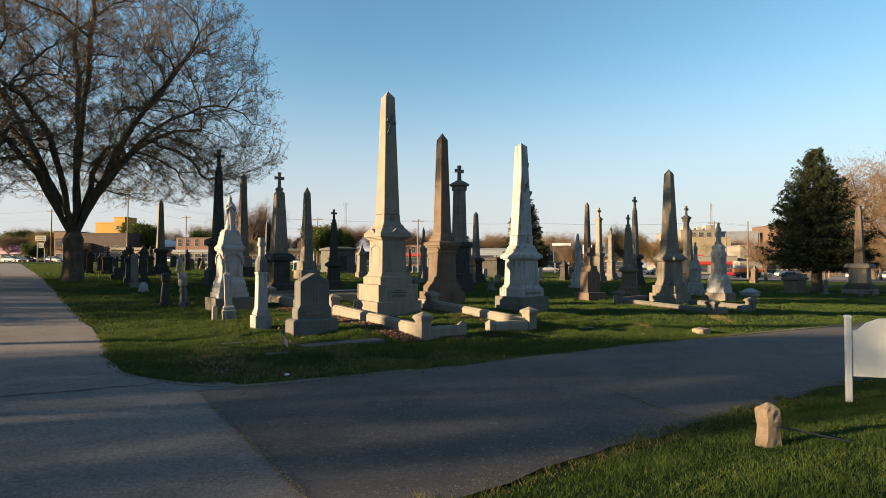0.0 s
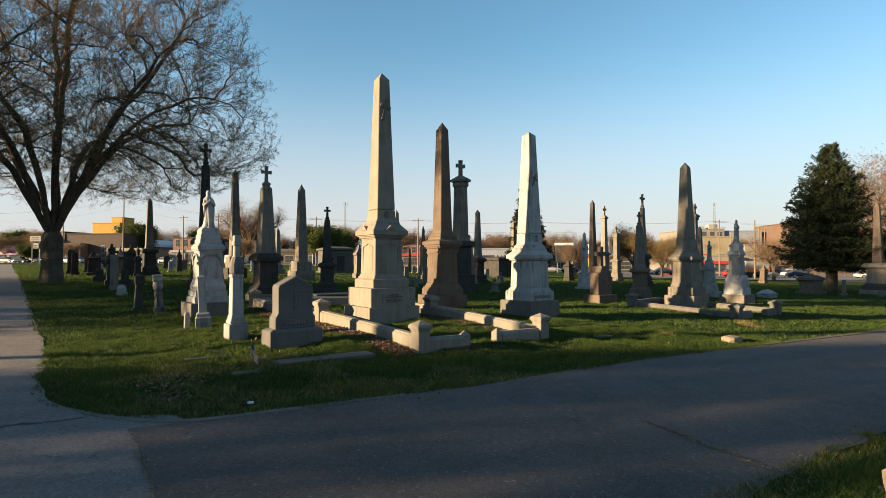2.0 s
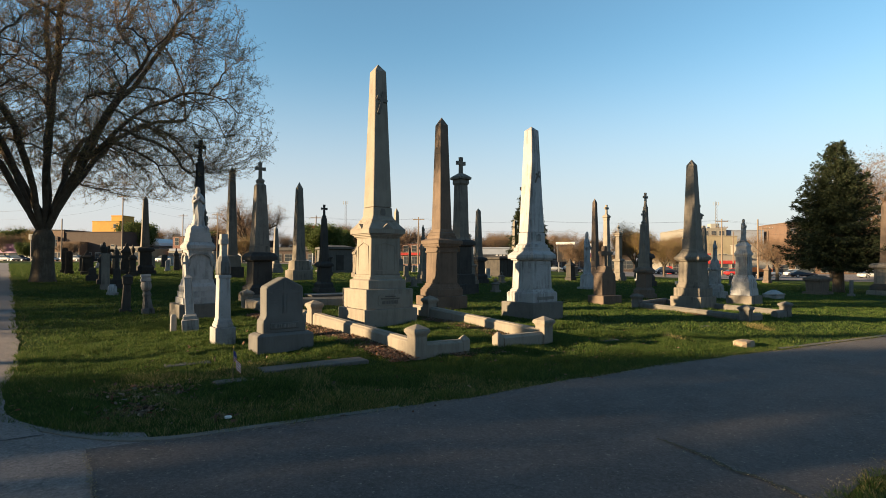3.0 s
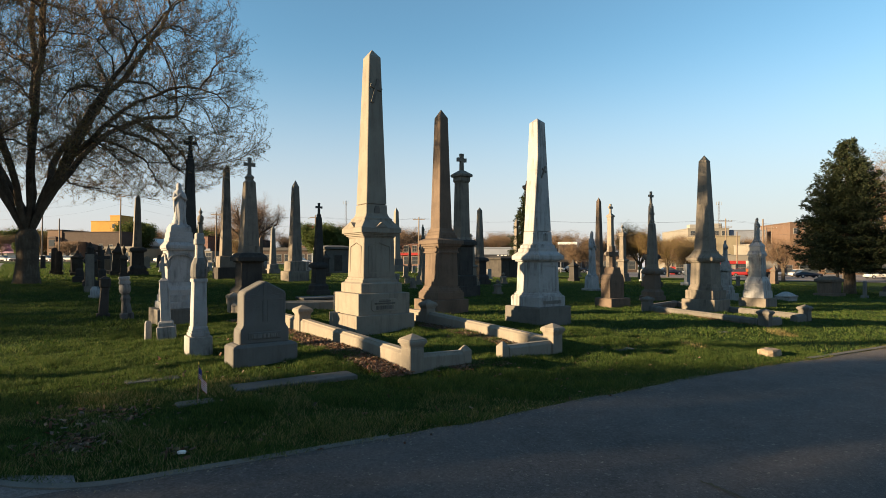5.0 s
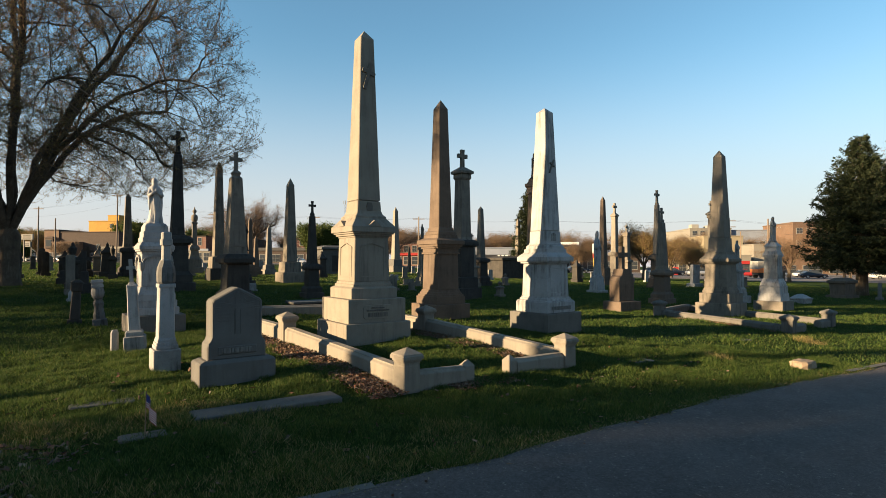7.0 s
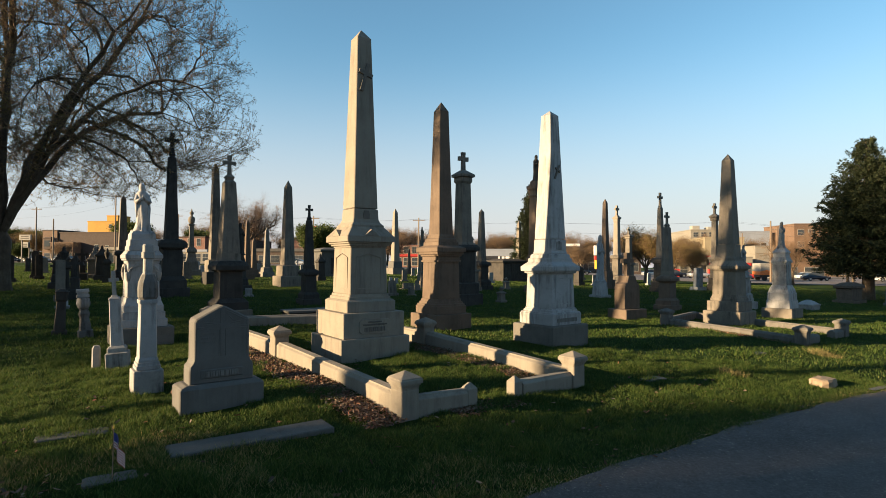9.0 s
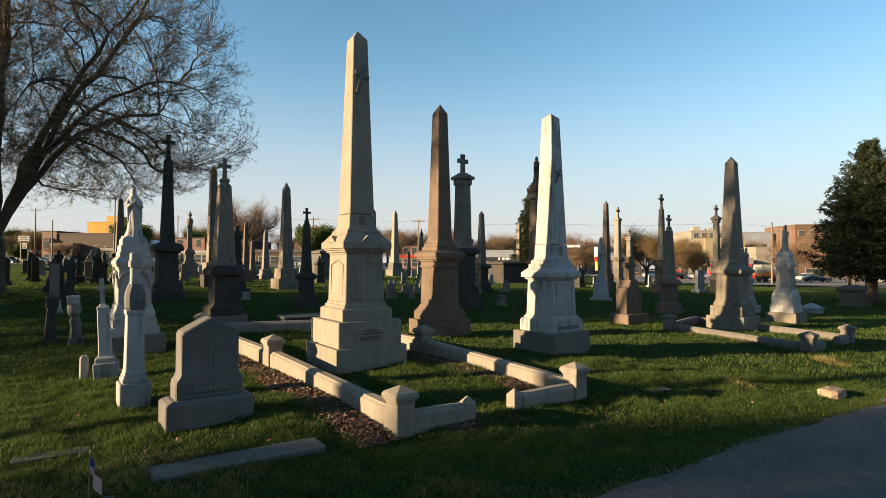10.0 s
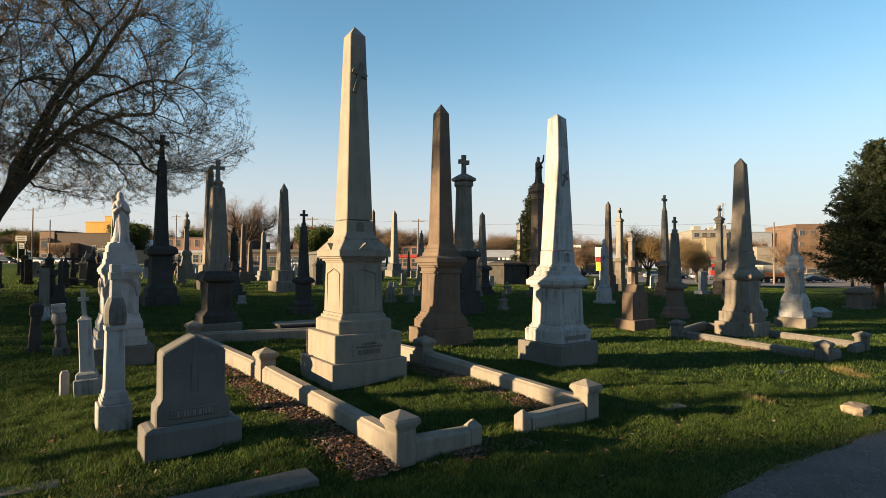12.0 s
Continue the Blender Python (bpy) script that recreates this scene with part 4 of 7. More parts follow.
part("shaft", Geo().stack([(0.16, 0.29, 0.24), (0.30, 0.27, 0.22), (0.48, 0.22, 0.19), (0.60, 0.27, 0.22), (0.70, 0.20, 0.17), (0.76, 0.24, 0.20)], 0.05), SOOTY_MARBLE, ob)
part("medallion", Geo().lathe([(0.74, 0.10), (0.80, 0.15), (0.90, 0.165), (1.0, 0.15), (1.06, 0.12)], 14), MARBLE_DIRTY, ob, "carved medallion", True)
part("cap", Geo().stack([(1.05, 0.30, 0.26), (1.12, 0.30, 0.26), (1.125, 0.26, 0.22), (1.19, 0.26, 0.22), (1.195, 0.31, 0.27), (1.27, 0.29, 0.25)], 0.01), MARBLE, ob, "white cap block in lighter marble")
tagged(ob, "mossy grey carved marker with a white cap", "headstone")
ob = base_at("headstone", -15.9, 24.7)
part("base", Geo().stack([(-0.2, 0.46, 0.4), (0.12, 0.46, 0.4)]), MARBLE_DIRTY, ob)
part("block", Geo().stack([(0.12, 0.36, 0.3), (0.36, 0.34, 0.28), (0.47, 0.22, 0.18)], 0.04), MARBLE, ob)
tagged(ob, "low white marble block marker", "headstone")


def finial_pillar(x, y, h, label, mat):
    """A slim pillar on a bell-shaped pedestal, ending in a ball and a turned finial."""
    ob = base_at("finial_monument", x, y)
    part("plinth", Geo().stack([(-0.25, 1.5), (0.08 * h, 1.5), (0.09 * h, 1.4)]), mat, ob)
    part("pedestal", Geo().stack(seated([(0.09 * h, 1.15), (0.20 * h, 1.05), (0.26 * h, 0.8), (0.34 * h, 0.66), (0.345 * h, 0.86), (0.38 * h, 0.88), (0.42 * h, 0.6)])), mat, ob)
    part("shaft", Geo().stack(seated([(0.42 * h, 0.44), (0.74 * h, 0.36), (0.745 * h, 0.5), (0.77 * h, 0.5)])), mat, ob)
    part("finial", Geo().lathe([(0.77 * h, 0.16), (0.79 * h, 0.26), (0.83 * h, 0.31), (0.87 * h, 0.26), (0.885 * h, 0.11), (0.90 * h, 0.09), (0.92 * h, 0.18), (0.94 * h, 0.18), (0.96 * h, 0.08), (h, 0.02)], 16), mat, ob, "", True)
    return tagged(ob, label, "monument")


finial_pillar(-28.3, 53.9, 6.3, "grey stone pillar ending in a ball finial", MID_STONE)

# ---------------------------------------------------------------- smaller stones
def tablet_stone(h, w, m, top):
    ob = new("headstone")
    part("base", Geo().stack([(-0.2, w * 1.35, w * 0.75), (h * 0.14, w * 1.35, w * 0.75), (h * 0.15, w * 1.28, w * 0.7)]), m, ob)
    r = w / 2
    if top == "round":
        up = [(r * math.cos(a), h - r * 0.8 + r * 0.8 * math.sin(a)) for a in [math.pi * i / 10 for i in range(11)]]
    elif top == "gable":
        up = [(r, h * 0.84), (0, h), (-r, h * 0.84)]
    else:
        up = [(r, h * 0.97), (r * 0.9, h), (-r * 0.9, h), (-r, h * 0.97)]
    part("tablet", Geo().outline([(-r, h * 0.14), (r, h * 0.14), *up], -w * 0.14, w * 0.14, 0.012), m, ob)
    return ob


def urn_stone(h, w, m):
    ob = new("urn_monument")
    part("plinth", Geo().stack([(-0.2, w), (h * 0.12, w), (h * 0.14, w * 0.9)]), m, ob)
    part("die", Geo().stack([(h * 0.14, w * 0.72), (h * 0.52, w * 0.66), (h * 0.55, w * 0.9), (h * 0.60, w * 0.9), (h * 0.68, w * 0.4)]), m, ob)
    part("urn", Geo().lathe([(h * 0.66, w * 0.2), (h * 0.70, w * 0.10), (h * 0.76, w * 0.22), (h * 0.86, w * 0.28), (h * 0.88, w * 0.30), (h * 0.89, w * 0.18), (h * 0.94, w * 0.10), (h * 0.96, w * 0.12), (h, 0.02)]), m, ob, "", True)
    return ob


def cross_stone(h, w, m):
    ob = new("cross_headstone")
    part("base", Geo().stack([(-0.2, w, w * 0.8), (h * 0.22, w * 0.95, w * 0.75), (h * 0.25, w * 0.7, w * 0.55)]), m, ob)
    part("pedestal", Geo().stack([(h * 0.25, w * 0.6, w * 0.45), (h * 0.5, w * 0.5, w * 0.4), (h * 0.53, w * 0.3, w * 0.25)]), m, ob)
    part("cross", cross_geo(Geo(), h * 0.52, h * 0.48, h * 0.32, h * 0.08, h * 0.07), m, ob)
    return ob


def house_stone(h, w, m):
    ob = new("gabled_monument")
    part("plinth", Geo().stack([(-0.2, w), (h * 0.14, w), (h * 0.16, w * 0.85)]), m, ob)
    part("die", Geo().stack([(h * 0.16, w * 0.8), (h * 0.66, w * 0.72), (h * 0.68, w * 0.95), (h * 0.73, w * 0.95)]), m, ob)
    part("cap", Geo().stack([(h * 0.73, w * 0.85), (h * 0.80, w * 0.5), (h * 0.9, w * 0.2), (h * 0.93, w * 0.24), (h, 0.02)]), m, ob)
    return ob


OLD_ROWS = [
    (-29.3, 39.7, 1.85, 0.95, "house", DARK_STONE), (-31.0, 40.0, 1.75, 0.42, "tablet", DARK_STONE), (-23.1, 32.5, 1.5, 0.6, "cross", DARK_STONE),
    (-27.0, 38.4, 2.0, 0.62, "house", DARK_STONE), (-18.0, 27.0, 1.75, 0.34, "flat", MID_STONE), (-33.5, 49.1, 1.75, 0.55, "cross", MID_STONE),
    (-27.4, 41.2, 2.5, 0.95, "house", DARK_STONE), (-31.0, 52.0, 1.1, 0.42, "tablet", MARBLE), (-32.6, 56.9, 1.25, 0.55, "tablet", BROWNSTONE),
    (-30.6, 52.8, 2.3, 0.6, "house", DARK_STONE), (-34.6, 62.7, 1.9, 0.6, "cross", BROWNSTONE), (-39.2, 49.4, 1.4, 0.55, "tablet", MID_STONE),
    (-20.2, 29.7, 2.3, 0.72, "urn", DARK_STONE), (-18.1, 27.9, 1.9, 0.5, "cross", DARK_STONE), (-30.0, 36.6, 1.75, 0.6, "tablet", DARK_STONE),
    (-32.7, 47.1, 2.4, 0.7, "house", MID_STONE), (-25.5, 39.4, 2.3, 0.62, "urn", DARK_STONE), (-35.7, 63.9, 1.35, 0.6, "round", DARK_STONE),
]
MIDDLE_ROWS = [
    (-26.2, 74.0, 2.0, 0.7, "cross", MARBLE), (-15.0, 51.5, 2.4, 0.85, "house", DARK_STONE),
    (-11.6, 49.6, 3.1, 1.0, "house", MID_STONE), (11.2, 79.7, 2.2, 1.0, "urn", MID_STONE), (1.0, 49.1, 0.95, 0.6, "urn", MID_STONE),
    (0.6, 35.0, 0.85, 0.5, "urn", MID_STONE), (-9.8, 74.5, 1.1, 0.5, "flat", MARBLE), (-10.5, 73.9, 0.95, 0.45, "flat", MARBLE_DIRTY),
    (8.3, 61.1, 2.3, 0.95, "house", DARK_STONE), (5.6, 60.9, 1.3, 0.6, "flat", MARBLE), (-5.8, 33.1, 1.1, 0.5, "round", MID_STONE),
    (-5.7, 36.9, 0.95, 0.5, "gable", MID_STONE), (10.9, 61.2, 2.4, 0.8, "urn", DARK_STONE), (33.0, 72.0, 2.3, 0.85, "house", BROWNSTONE),
    (19.2, 59.6, 2.1, 1.1, "flat", MARBLE), (26.05, 44.7, 1.15, 0.42, "flat", GRANITE_BLUE), (-36.0, 56.0, 1.3, 0.6, "round", MARBLE_DIRTY),
]
FAR_ROWS = [
    (-38.0, 60.0, 1.5, 0.6, "gable", MID_STONE), (-24.5, 47.0, 1.4, 0.6, "flat", MID_STONE), (-29.0, 60.5, 1.3, 0.55, "round", MARBLE_DIRTY),
    (-40.5, 66.0, 1.6, 0.7, "tablet", DARK_STONE), (-22.0, 66.0, 1.2, 0.55, "tablet", MARBLE), (-18.4, 62.0, 1.0, 0.5, "round", MID_STONE),
    (16.4, 62.0, 2.9, 1.0, "house", DARK_STONE), (-34.0, 45.0, 1.5, 0.55, "gable", DARK_STONE), (-8.4, 56.0, 1.1, 0.5, "flat", MID_STONE),
    (17.0, 68.5, 1.4, 0.5, "round", MARBLE), (24.6, 61.5, 1.0, 0.5, "flat", MID_STONE), (-43.5, 57.0, 1.7, 0.6, "house", DARK_STONE),
]
SCATTERED = [
    (-8.76, 51.5, 0.5, 0.32, "flat", MARBLE), (-8.38, 51.8, 0.48, 0.3, "flat", MARBLE), (-5.99, 43.97, 0.45, 0.8, "flat", MID_STONE), (-5.2, 43.2, 0.35, 0.45, "flat", MID_STONE),
    (-4.6, 37.0, 0.6, 0.4, "gable", MID_STONE), (-12.38, 32.65, 0.4, 0.34, "flat", MARBLE_DIRTY), (-25.5, 73.3, 1.6, 0.5, "cross", MARBLE), (-31.8, 61.0, 1.3, 0.5, "round", MARBLE),
    (-30.1, 58.9, 0.9, 0.45, "flat", MARBLE), (-32.0, 40.7, 2.0, 0.4, "tablet", DARK_STONE), (-30.0, 43.6, 2.0, 0.7, "house", MID_STONE), (-28.6, 41.0, 2.2, 0.5, "cross", DARK_STONE),
]
for k in range(16):
    SCATTERED.append((random.uniform(-46, -20), random.uniform(50, 80), random.uniform(0.6, 1.4), random.uniform(0.35, 0.55), random.choice(("flat", "round", "gable", "cross")), random.choice((MARBLE_DIRTY, MID_STONE, DARK_STONE, MARBLE))))
for k in range(12):
    SCATTERED.append((random.uniform(-17, 22), random.uniform(58, 84), random.uniform(0.5, 1.2), random.uniform(0.35, 0.55), random.choice(("flat", "round", "gable")), random.choice((MARBLE_DIRTY, MID_STONE, DARK_STONE))))
STONE_WORDS = {DARK_STONE: "sooty dark", MID_STONE: "weathered grey", MARBLE: "white marble", MARBLE_DIRTY: "stained marble", BROWNSTONE: "brown sandstone", GRANITE_BLUE: "blue-grey granite"}
for sx, sy, sh, sw, style, m in OLD_ROWS + MIDDLE_ROWS + FAR_ROWS + SCATTERED:
    word = STONE_WORDS[m]
    if style == "house":
        ob, tag, cat = house_stone(sh, sw * 0.92, m), "monument with a peaked cap in the grass", "monument"
    elif style == "urn":
        ob, tag, cat = urn_stone(sh, sw * 0.92, m), "pedestal monument carrying a stone urn", "monument"
    elif style == "cross":
        ob, tag, cat = cross_stone(sh, sw * 1.2, m), "cross headstone on a stepped base", "headstone"
    else:
        ob = tablet_stone(sh, sw, m, "round" if style in ("round", "tablet") else style)
        tag = {"round": "round-topped headstone", "tablet": "tall round-topped tablet headstone", "gable": "pointed tablet headstone"}.get(style, "square-topped headstone") + " on a low base"
        cat = "headstone"
    ob.location = (sx, sy, height(sx, sy))
    ob.rotation_euler = (random.uniform(-0.03, 0.03), random.uniform(-0.03, 0.03), radians(38 + random.uniform(-6, 6)))
    tagged(ob, f"{word} {tag}", cat, "old gravestones")


# ---------------------------------------------------------------- kerbed plots
def kerb_wall(name, p, q, h=0.33, w=0.26, mat=None):
    """A kerb course between two points, with a weathered (sloping) top."""
    (xa, ya), (xb, yb) = p, q
    ln = math.hypot(xb - xa, yb - ya)
    ob = base_at(name, xa, ya, math.degrees(math.atan2(yb - ya, xb - xa)), 0)
    za, zb = height(xa, ya), height(xb, yb)
    g = Geo()

    def ring(x, z, hh):
        return [(x, -w / 2, z - 0.25), (x, -w / 2, z + hh - 0.065), (x, -w / 2 + 0.010, z + hh - 0.05), (x, -w / 2 + 0.045, z + hh - 0.022), (x, -w / 2 + 0.055, z + hh), (x, w / 2 - 0.055, z + hh), (x, w / 2 - 0.045, z + hh - 0.022), (x, w / 2 - 0.010, z + hh - 0.05), (x, w / 2, z + hh - 0.065), (x, w / 2, z - 0.25)]

    n = max(2, int(ln / 0.5))
    rings = [ring(ln * i / n, za + (zb - za) * i / n, h) for i in range(n + 1)]
    g.loft(rings)
    part("coping", g, mat or GRANITE_TAN, ob)
    return tagged(ob, "concrete kerb with a bevelled top, tree shade in its darker colour" if mat else "tan granite kerb with a bevelled top", "kerb", "plot kerbs")


def kerb_post(x, y, h=0.64, w=0.31, label="square tan granite kerb post with a pyramid cap", mat=None):
    ob = base_at("kerb_post", x, y, 43)
    k = h / 0.60
    part("shaft", Geo().stack([(-0.25, w), (0.35 * k, w), (0.37 * k, w * 0.98), (0.40 * k, w * 1.0)]), mat or GRANITE_TAN, ob)
    part("cap", Geo().stack([(0.40 * k, w * 1.03), (0.425 * k, w * 1.06), (0.427 * k, w * 1.14), (0.455 * k, w * 1.16), (0.457 * k, w * 1.30), (0.505 * k, w * 1.31), (0.52 * k, w * 1.22), (0.535 * k, w * 1.20), (0.62 * k, 0.03)]), mat or GRANITE_TAN, ob)
    return tagged(ob, label, "kerb post", "kerb posts")


def low_pillar(x, y, h=0.37, w=0.2):
    ob = base_at("gate_pillar", x, y, 43)
    part("pillar", Geo().stack([(-0.25, w), (h - 0.1, w), (h - 0.09, w * 0.98), (h, 0.04)]), GRANITE_TAN, ob)
    return tagged(ob, "low granite pillar flanking the plot entrance", "kerb post", "entrance pillars")


def on(p, turn, d):
    return (p[0] + d * math.cos(radians(turn)), p[1] + d * math.sin(radians(turn)))


SIDE, FRONT = 135.3, 41.5
PL, PR = (-0.87, 13.88), (1.92, 16.32)
MID_L, BACK_L = on(PL, SIDE, 4.72), on(PL, SIDE, 9.95)
MID_R, BACK_R = on(PR, SIDE + 3.0, 4.30), on(PR, SIDE + 1.5, 9.3)
for p in (PL, PR, MID_L, BACK_L, MID_R):
    kerb_post(*p)
kerb_wall("kerb", on(PL, SIDE, 0.17), on(MID_L, SIDE, -0.17))
kerb_wall("kerb", on(MID_L, SIDE, 0.17), on(BACK_L, SIDE, -0.17))
kerb_wall("kerb", on(PR, SIDE + 3.0, 0.17), on(MID_R, SIDE + 3.0, -0.17))
kerb_wall("kerb", on(MID_R, SIDE, 0.17), on(BACK_R, SIDE, -0.1))
kerb_wall("kerb", on(BACK_L, FRONT, 0.17), BACK_R)
GL, GR = on(PL, FRONT - 3, 1.18), on(PR, FRONT + 182, 1.55)
kerb_wall("kerb", on(PL, FRONT, 0.17), on(GL, FRONT - 3, -0.1), 0.28, 0.22)
kerb_wall("kerb", on(PR, FRONT + 180, 0.17), on(GR, FRONT, 0.1), 0.29, 0.24)
low_pillar(*GL)
low_pillar(*GR)
sill = base_at("entrance_sill", *GL, FRONT)
part("sill", Geo().box(0.1, 1.0, -0.12, 0.12, -0.2, 0.02, 0.01), GRANITE_TAN, sill)
tagged(sill, "low granite sill across the plot entrance", "kerb")

# second plot: the tree shade on its kerbs is put into a darker stone colour
QL, QR = (9.75, 23.52), (12.40, 26.15)
QS, QF = 131.0, 45.0
QB = on(QL, QS, 4.57)
for p in (QL, QR, QB):
    kerb_post(*p, 0.60, 0.34, "square concrete kerb post with a pyramid cap, tree shade in its colour", CONCRETE)
kerb_wall("kerb", on(QB, QS + 180, 0.2), on(QL, QS, 0.2), 0.25, mat=CONCRETE)
QRB = on(QR, QS, 5.4)
kerb_wall("kerb", on(QR, QS, 0.2), QRB, 0.25, mat=CONCRETE)
kerb_wall("kerb", on(QL, QF, 0.2), on(QL, QF, 1.15), 0.27, 0.24, mat=CONCRETE)
kerb_wall("kerb", on(QR, QF + 180, 0.2), on(QR, QF + 180, 1.15), 0.27, 0.24, mat=CONCRETE)
kerb_wall("kerb", on(QB, QF, 0.2), QRB, 0.28, mat=CONCRETE)

from mathutils import kdtree

# ---------------------------------------------------------------- trees
class Limbs:
    """Tapered branch pieces, gathered as arrays: start, end, radii."""

    def __init__(self):
        self.seg = []

    def add(self, a, b, ra, rb):
        self.seg.append((*a, *b, ra, rb))

    def mesh(self, name, material, k):
        s = np.array(self.seg)
        a, b, ra, rb = s[:, :3], s[:, 3:6], s[:, 6:7], s[:, 7:8]
        w = b - a
        w /= np.maximum(np.linalg.norm(w, axis=1, keepdims=True), 1e-6)
        ref = np.where(np.abs(w[:, 2:3]) > 0.9, [[1.0, 0, 0]], [[0, 0, 1.0]])
        u = np.cross(w, ref)
        u /= np.maximum(np.linalg.norm(u, axis=1, keepdims=True), 1e-6)
        t = np.cross(w, u)
        rings = []
        for p, r in ((a, ra), (b, rb)):
            for j in range(k):
                an = 2 * math.pi * j / k
                rings.append(p + (u * math.cos(an) + t * math.sin(an)) * r)
        verts = np.stack(rings, 1).reshape(-1, 3)
        base = (np.arange(len(s)) * 2 * k)[:, None, None]
        q = np.array([[j, (j + 1) % k, k + (j + 1) % k, k + j] for j in range(k)])[None]
        me = raw_mesh(name, verts, (base + q).reshape(-1, 4), material)
        me.polygons.foreach_set("use_smooth", [True] * len(me.polygons))
        return me


def leaf_mesh(name, points, size, material, rng, per=3, spread=0.1, droop=0.0):
    p = np.repeat(np.array(points), per, axis=0)
    n = len(p)
    p = p + rng.normal(0, spread, (n, 3))
    d1 = rng.normal(0, 1, (n, 3))
    d1[:, 2] -= droop
    d1 /= np.linalg.norm(d1, axis=1, keepdims=True)
    d2 = np.cross(d1, rng.normal(0, 1, (n, 3)))
    d2 /= np.linalg.norm(d2, axis=1, keepdims=True)
    sz = size * rng.uniform(0.6, 1.4, (n, 1))
    v = np.stack([p - d2 * sz * 0.3, p + d1 * sz * 0.5 - d2 * sz * 0.05, p + d1 * sz, p + d1 * sz * 0.45 + d2 * sz * 0.34], 1).reshape(-1, 3)
    return raw_mesh(name, v, np.arange(n * 4).reshape(n, 4), material)


def grow(rng, p, d, length, r, level, last, thick, thin, tips, spread, lift, kids):
    """One branch as a chain of bending pieces, with its side branches."""
    n = 6 if level <= 1 else (5 if level == 2 else 3)
    p, d = np.array(p, float), np.array(d, float)
    step = length / n
    for i in range(n):
        r1 = r * (1 - 0.62 * (i + 1) / n) if level else r * (1 - 0.35 * (i + 1) / n)
        r0 = r * (1 - 0.62 * i / n) if level else r * (1 - 0.35 * i / n)
        d = d + rng.normal(0, 0.16 if level else 0.08, 3)
        d[2] += lift[level] / n
        d /= np.linalg.norm(d)
        q = p + d * step
        (thick if r0 > 0.03 else thin).add(p, q, max(r0, 0.005), max(r1, 0.0035))
        if level < last and (i >= 1 or level > 0):
            for _ in range(kids[level] if rng.random() < 0.92 else 0):
                side = rng.normal(0, 1, 3)
                side -= d * (side @ d)
                side /= np.linalg.norm(side)
                nd = d * (1 - spread[level]) + side * spread[level]
                nd /= np.linalg.norm(nd)
                k = rng.uniform(0.45, 0.75) * (1 - 0.35 * i / n)
                grow(rng, q, nd, length * k, r1 * rng.uniform(0.45, 0.65), level + 1, last, thick, thin, tips, spread, lift, kids)
        p = q
    if level >= last - 1:
        tips.append(p)


def broad_tree(name, seed, x, y, trunk_h, trunk_r, limbs, label, bud_mat, bud_size, per, last=4, kids=(2, 2, 2, 2), wide=1.0, lift=(0.1, 0.25, 0.15, -0.05, -0.15), spread_tips=0.12):
    """A spreading tree: trunk with flared foot, given main limbs (direction, length, radius), fine twigs and buds."""
    rng = np.random.default_rng(seed)
    ob = base_at(name, x, y, 0)
    thick, thin, tips = Limbs(), Limbs(), []
    g = Geo()
    rings = []
    for z, k in ((-0.4, 1.5), (0.0, 1.28), (0.25, 1.1), (0.7, 1.0), (trunk_h * 0.5, 0.9), (trunk_h * 0.85, 0.92), (trunk_h * 1.04, 0.95), (trunk_h * 1.12, 0.6)):
        ring = []
        for j in range(18):
            an = 2 * math.pi * j / 18
            rr = trunk_r * k * (1 + 0.10 * math.sin(3 * an + 1 + z * 0.4) + 0.06 * math.sin(5 * an + z))
            ring.append((rr * math.cos(an) + 0.04 * z * math.sin(z), rr * math.sin(an), z))
        rings.append(ring)
    g.loft(rings)
    part("trunk", g, BARK, ob, "", True)
    for dx, dy, dz, length, r, z0 in limbs:
        d = np.array((dx, dy, dz)) / math.sqrt(dx * dx + dy * dy + dz * dz)
        grow(rng, (d[0] * trunk_r * 0.3, d[1] * trunk_r * 0.3, z0), d, length, r, 0, last, thick, thin, tips, (0.52 * wide, 0.6, 0.62, 0.65), lift, kids)
    for nm, lb, mt, k in (("branchwork", thick, BARK, 7), ("twig_spray", thin, TWIG, 3)):
        if lb.seg:
            o = new(nm, lb.mesh(nm, mt, k))
            o.parent = ob
    tp = np.array(tips)
    o = new("crown", leaf_mesh("crown", tp, bud_size, bud_mat, rng, per, spread_tips))
    o.parent = ob
    tagged(ob, label, "tree")
    return ob


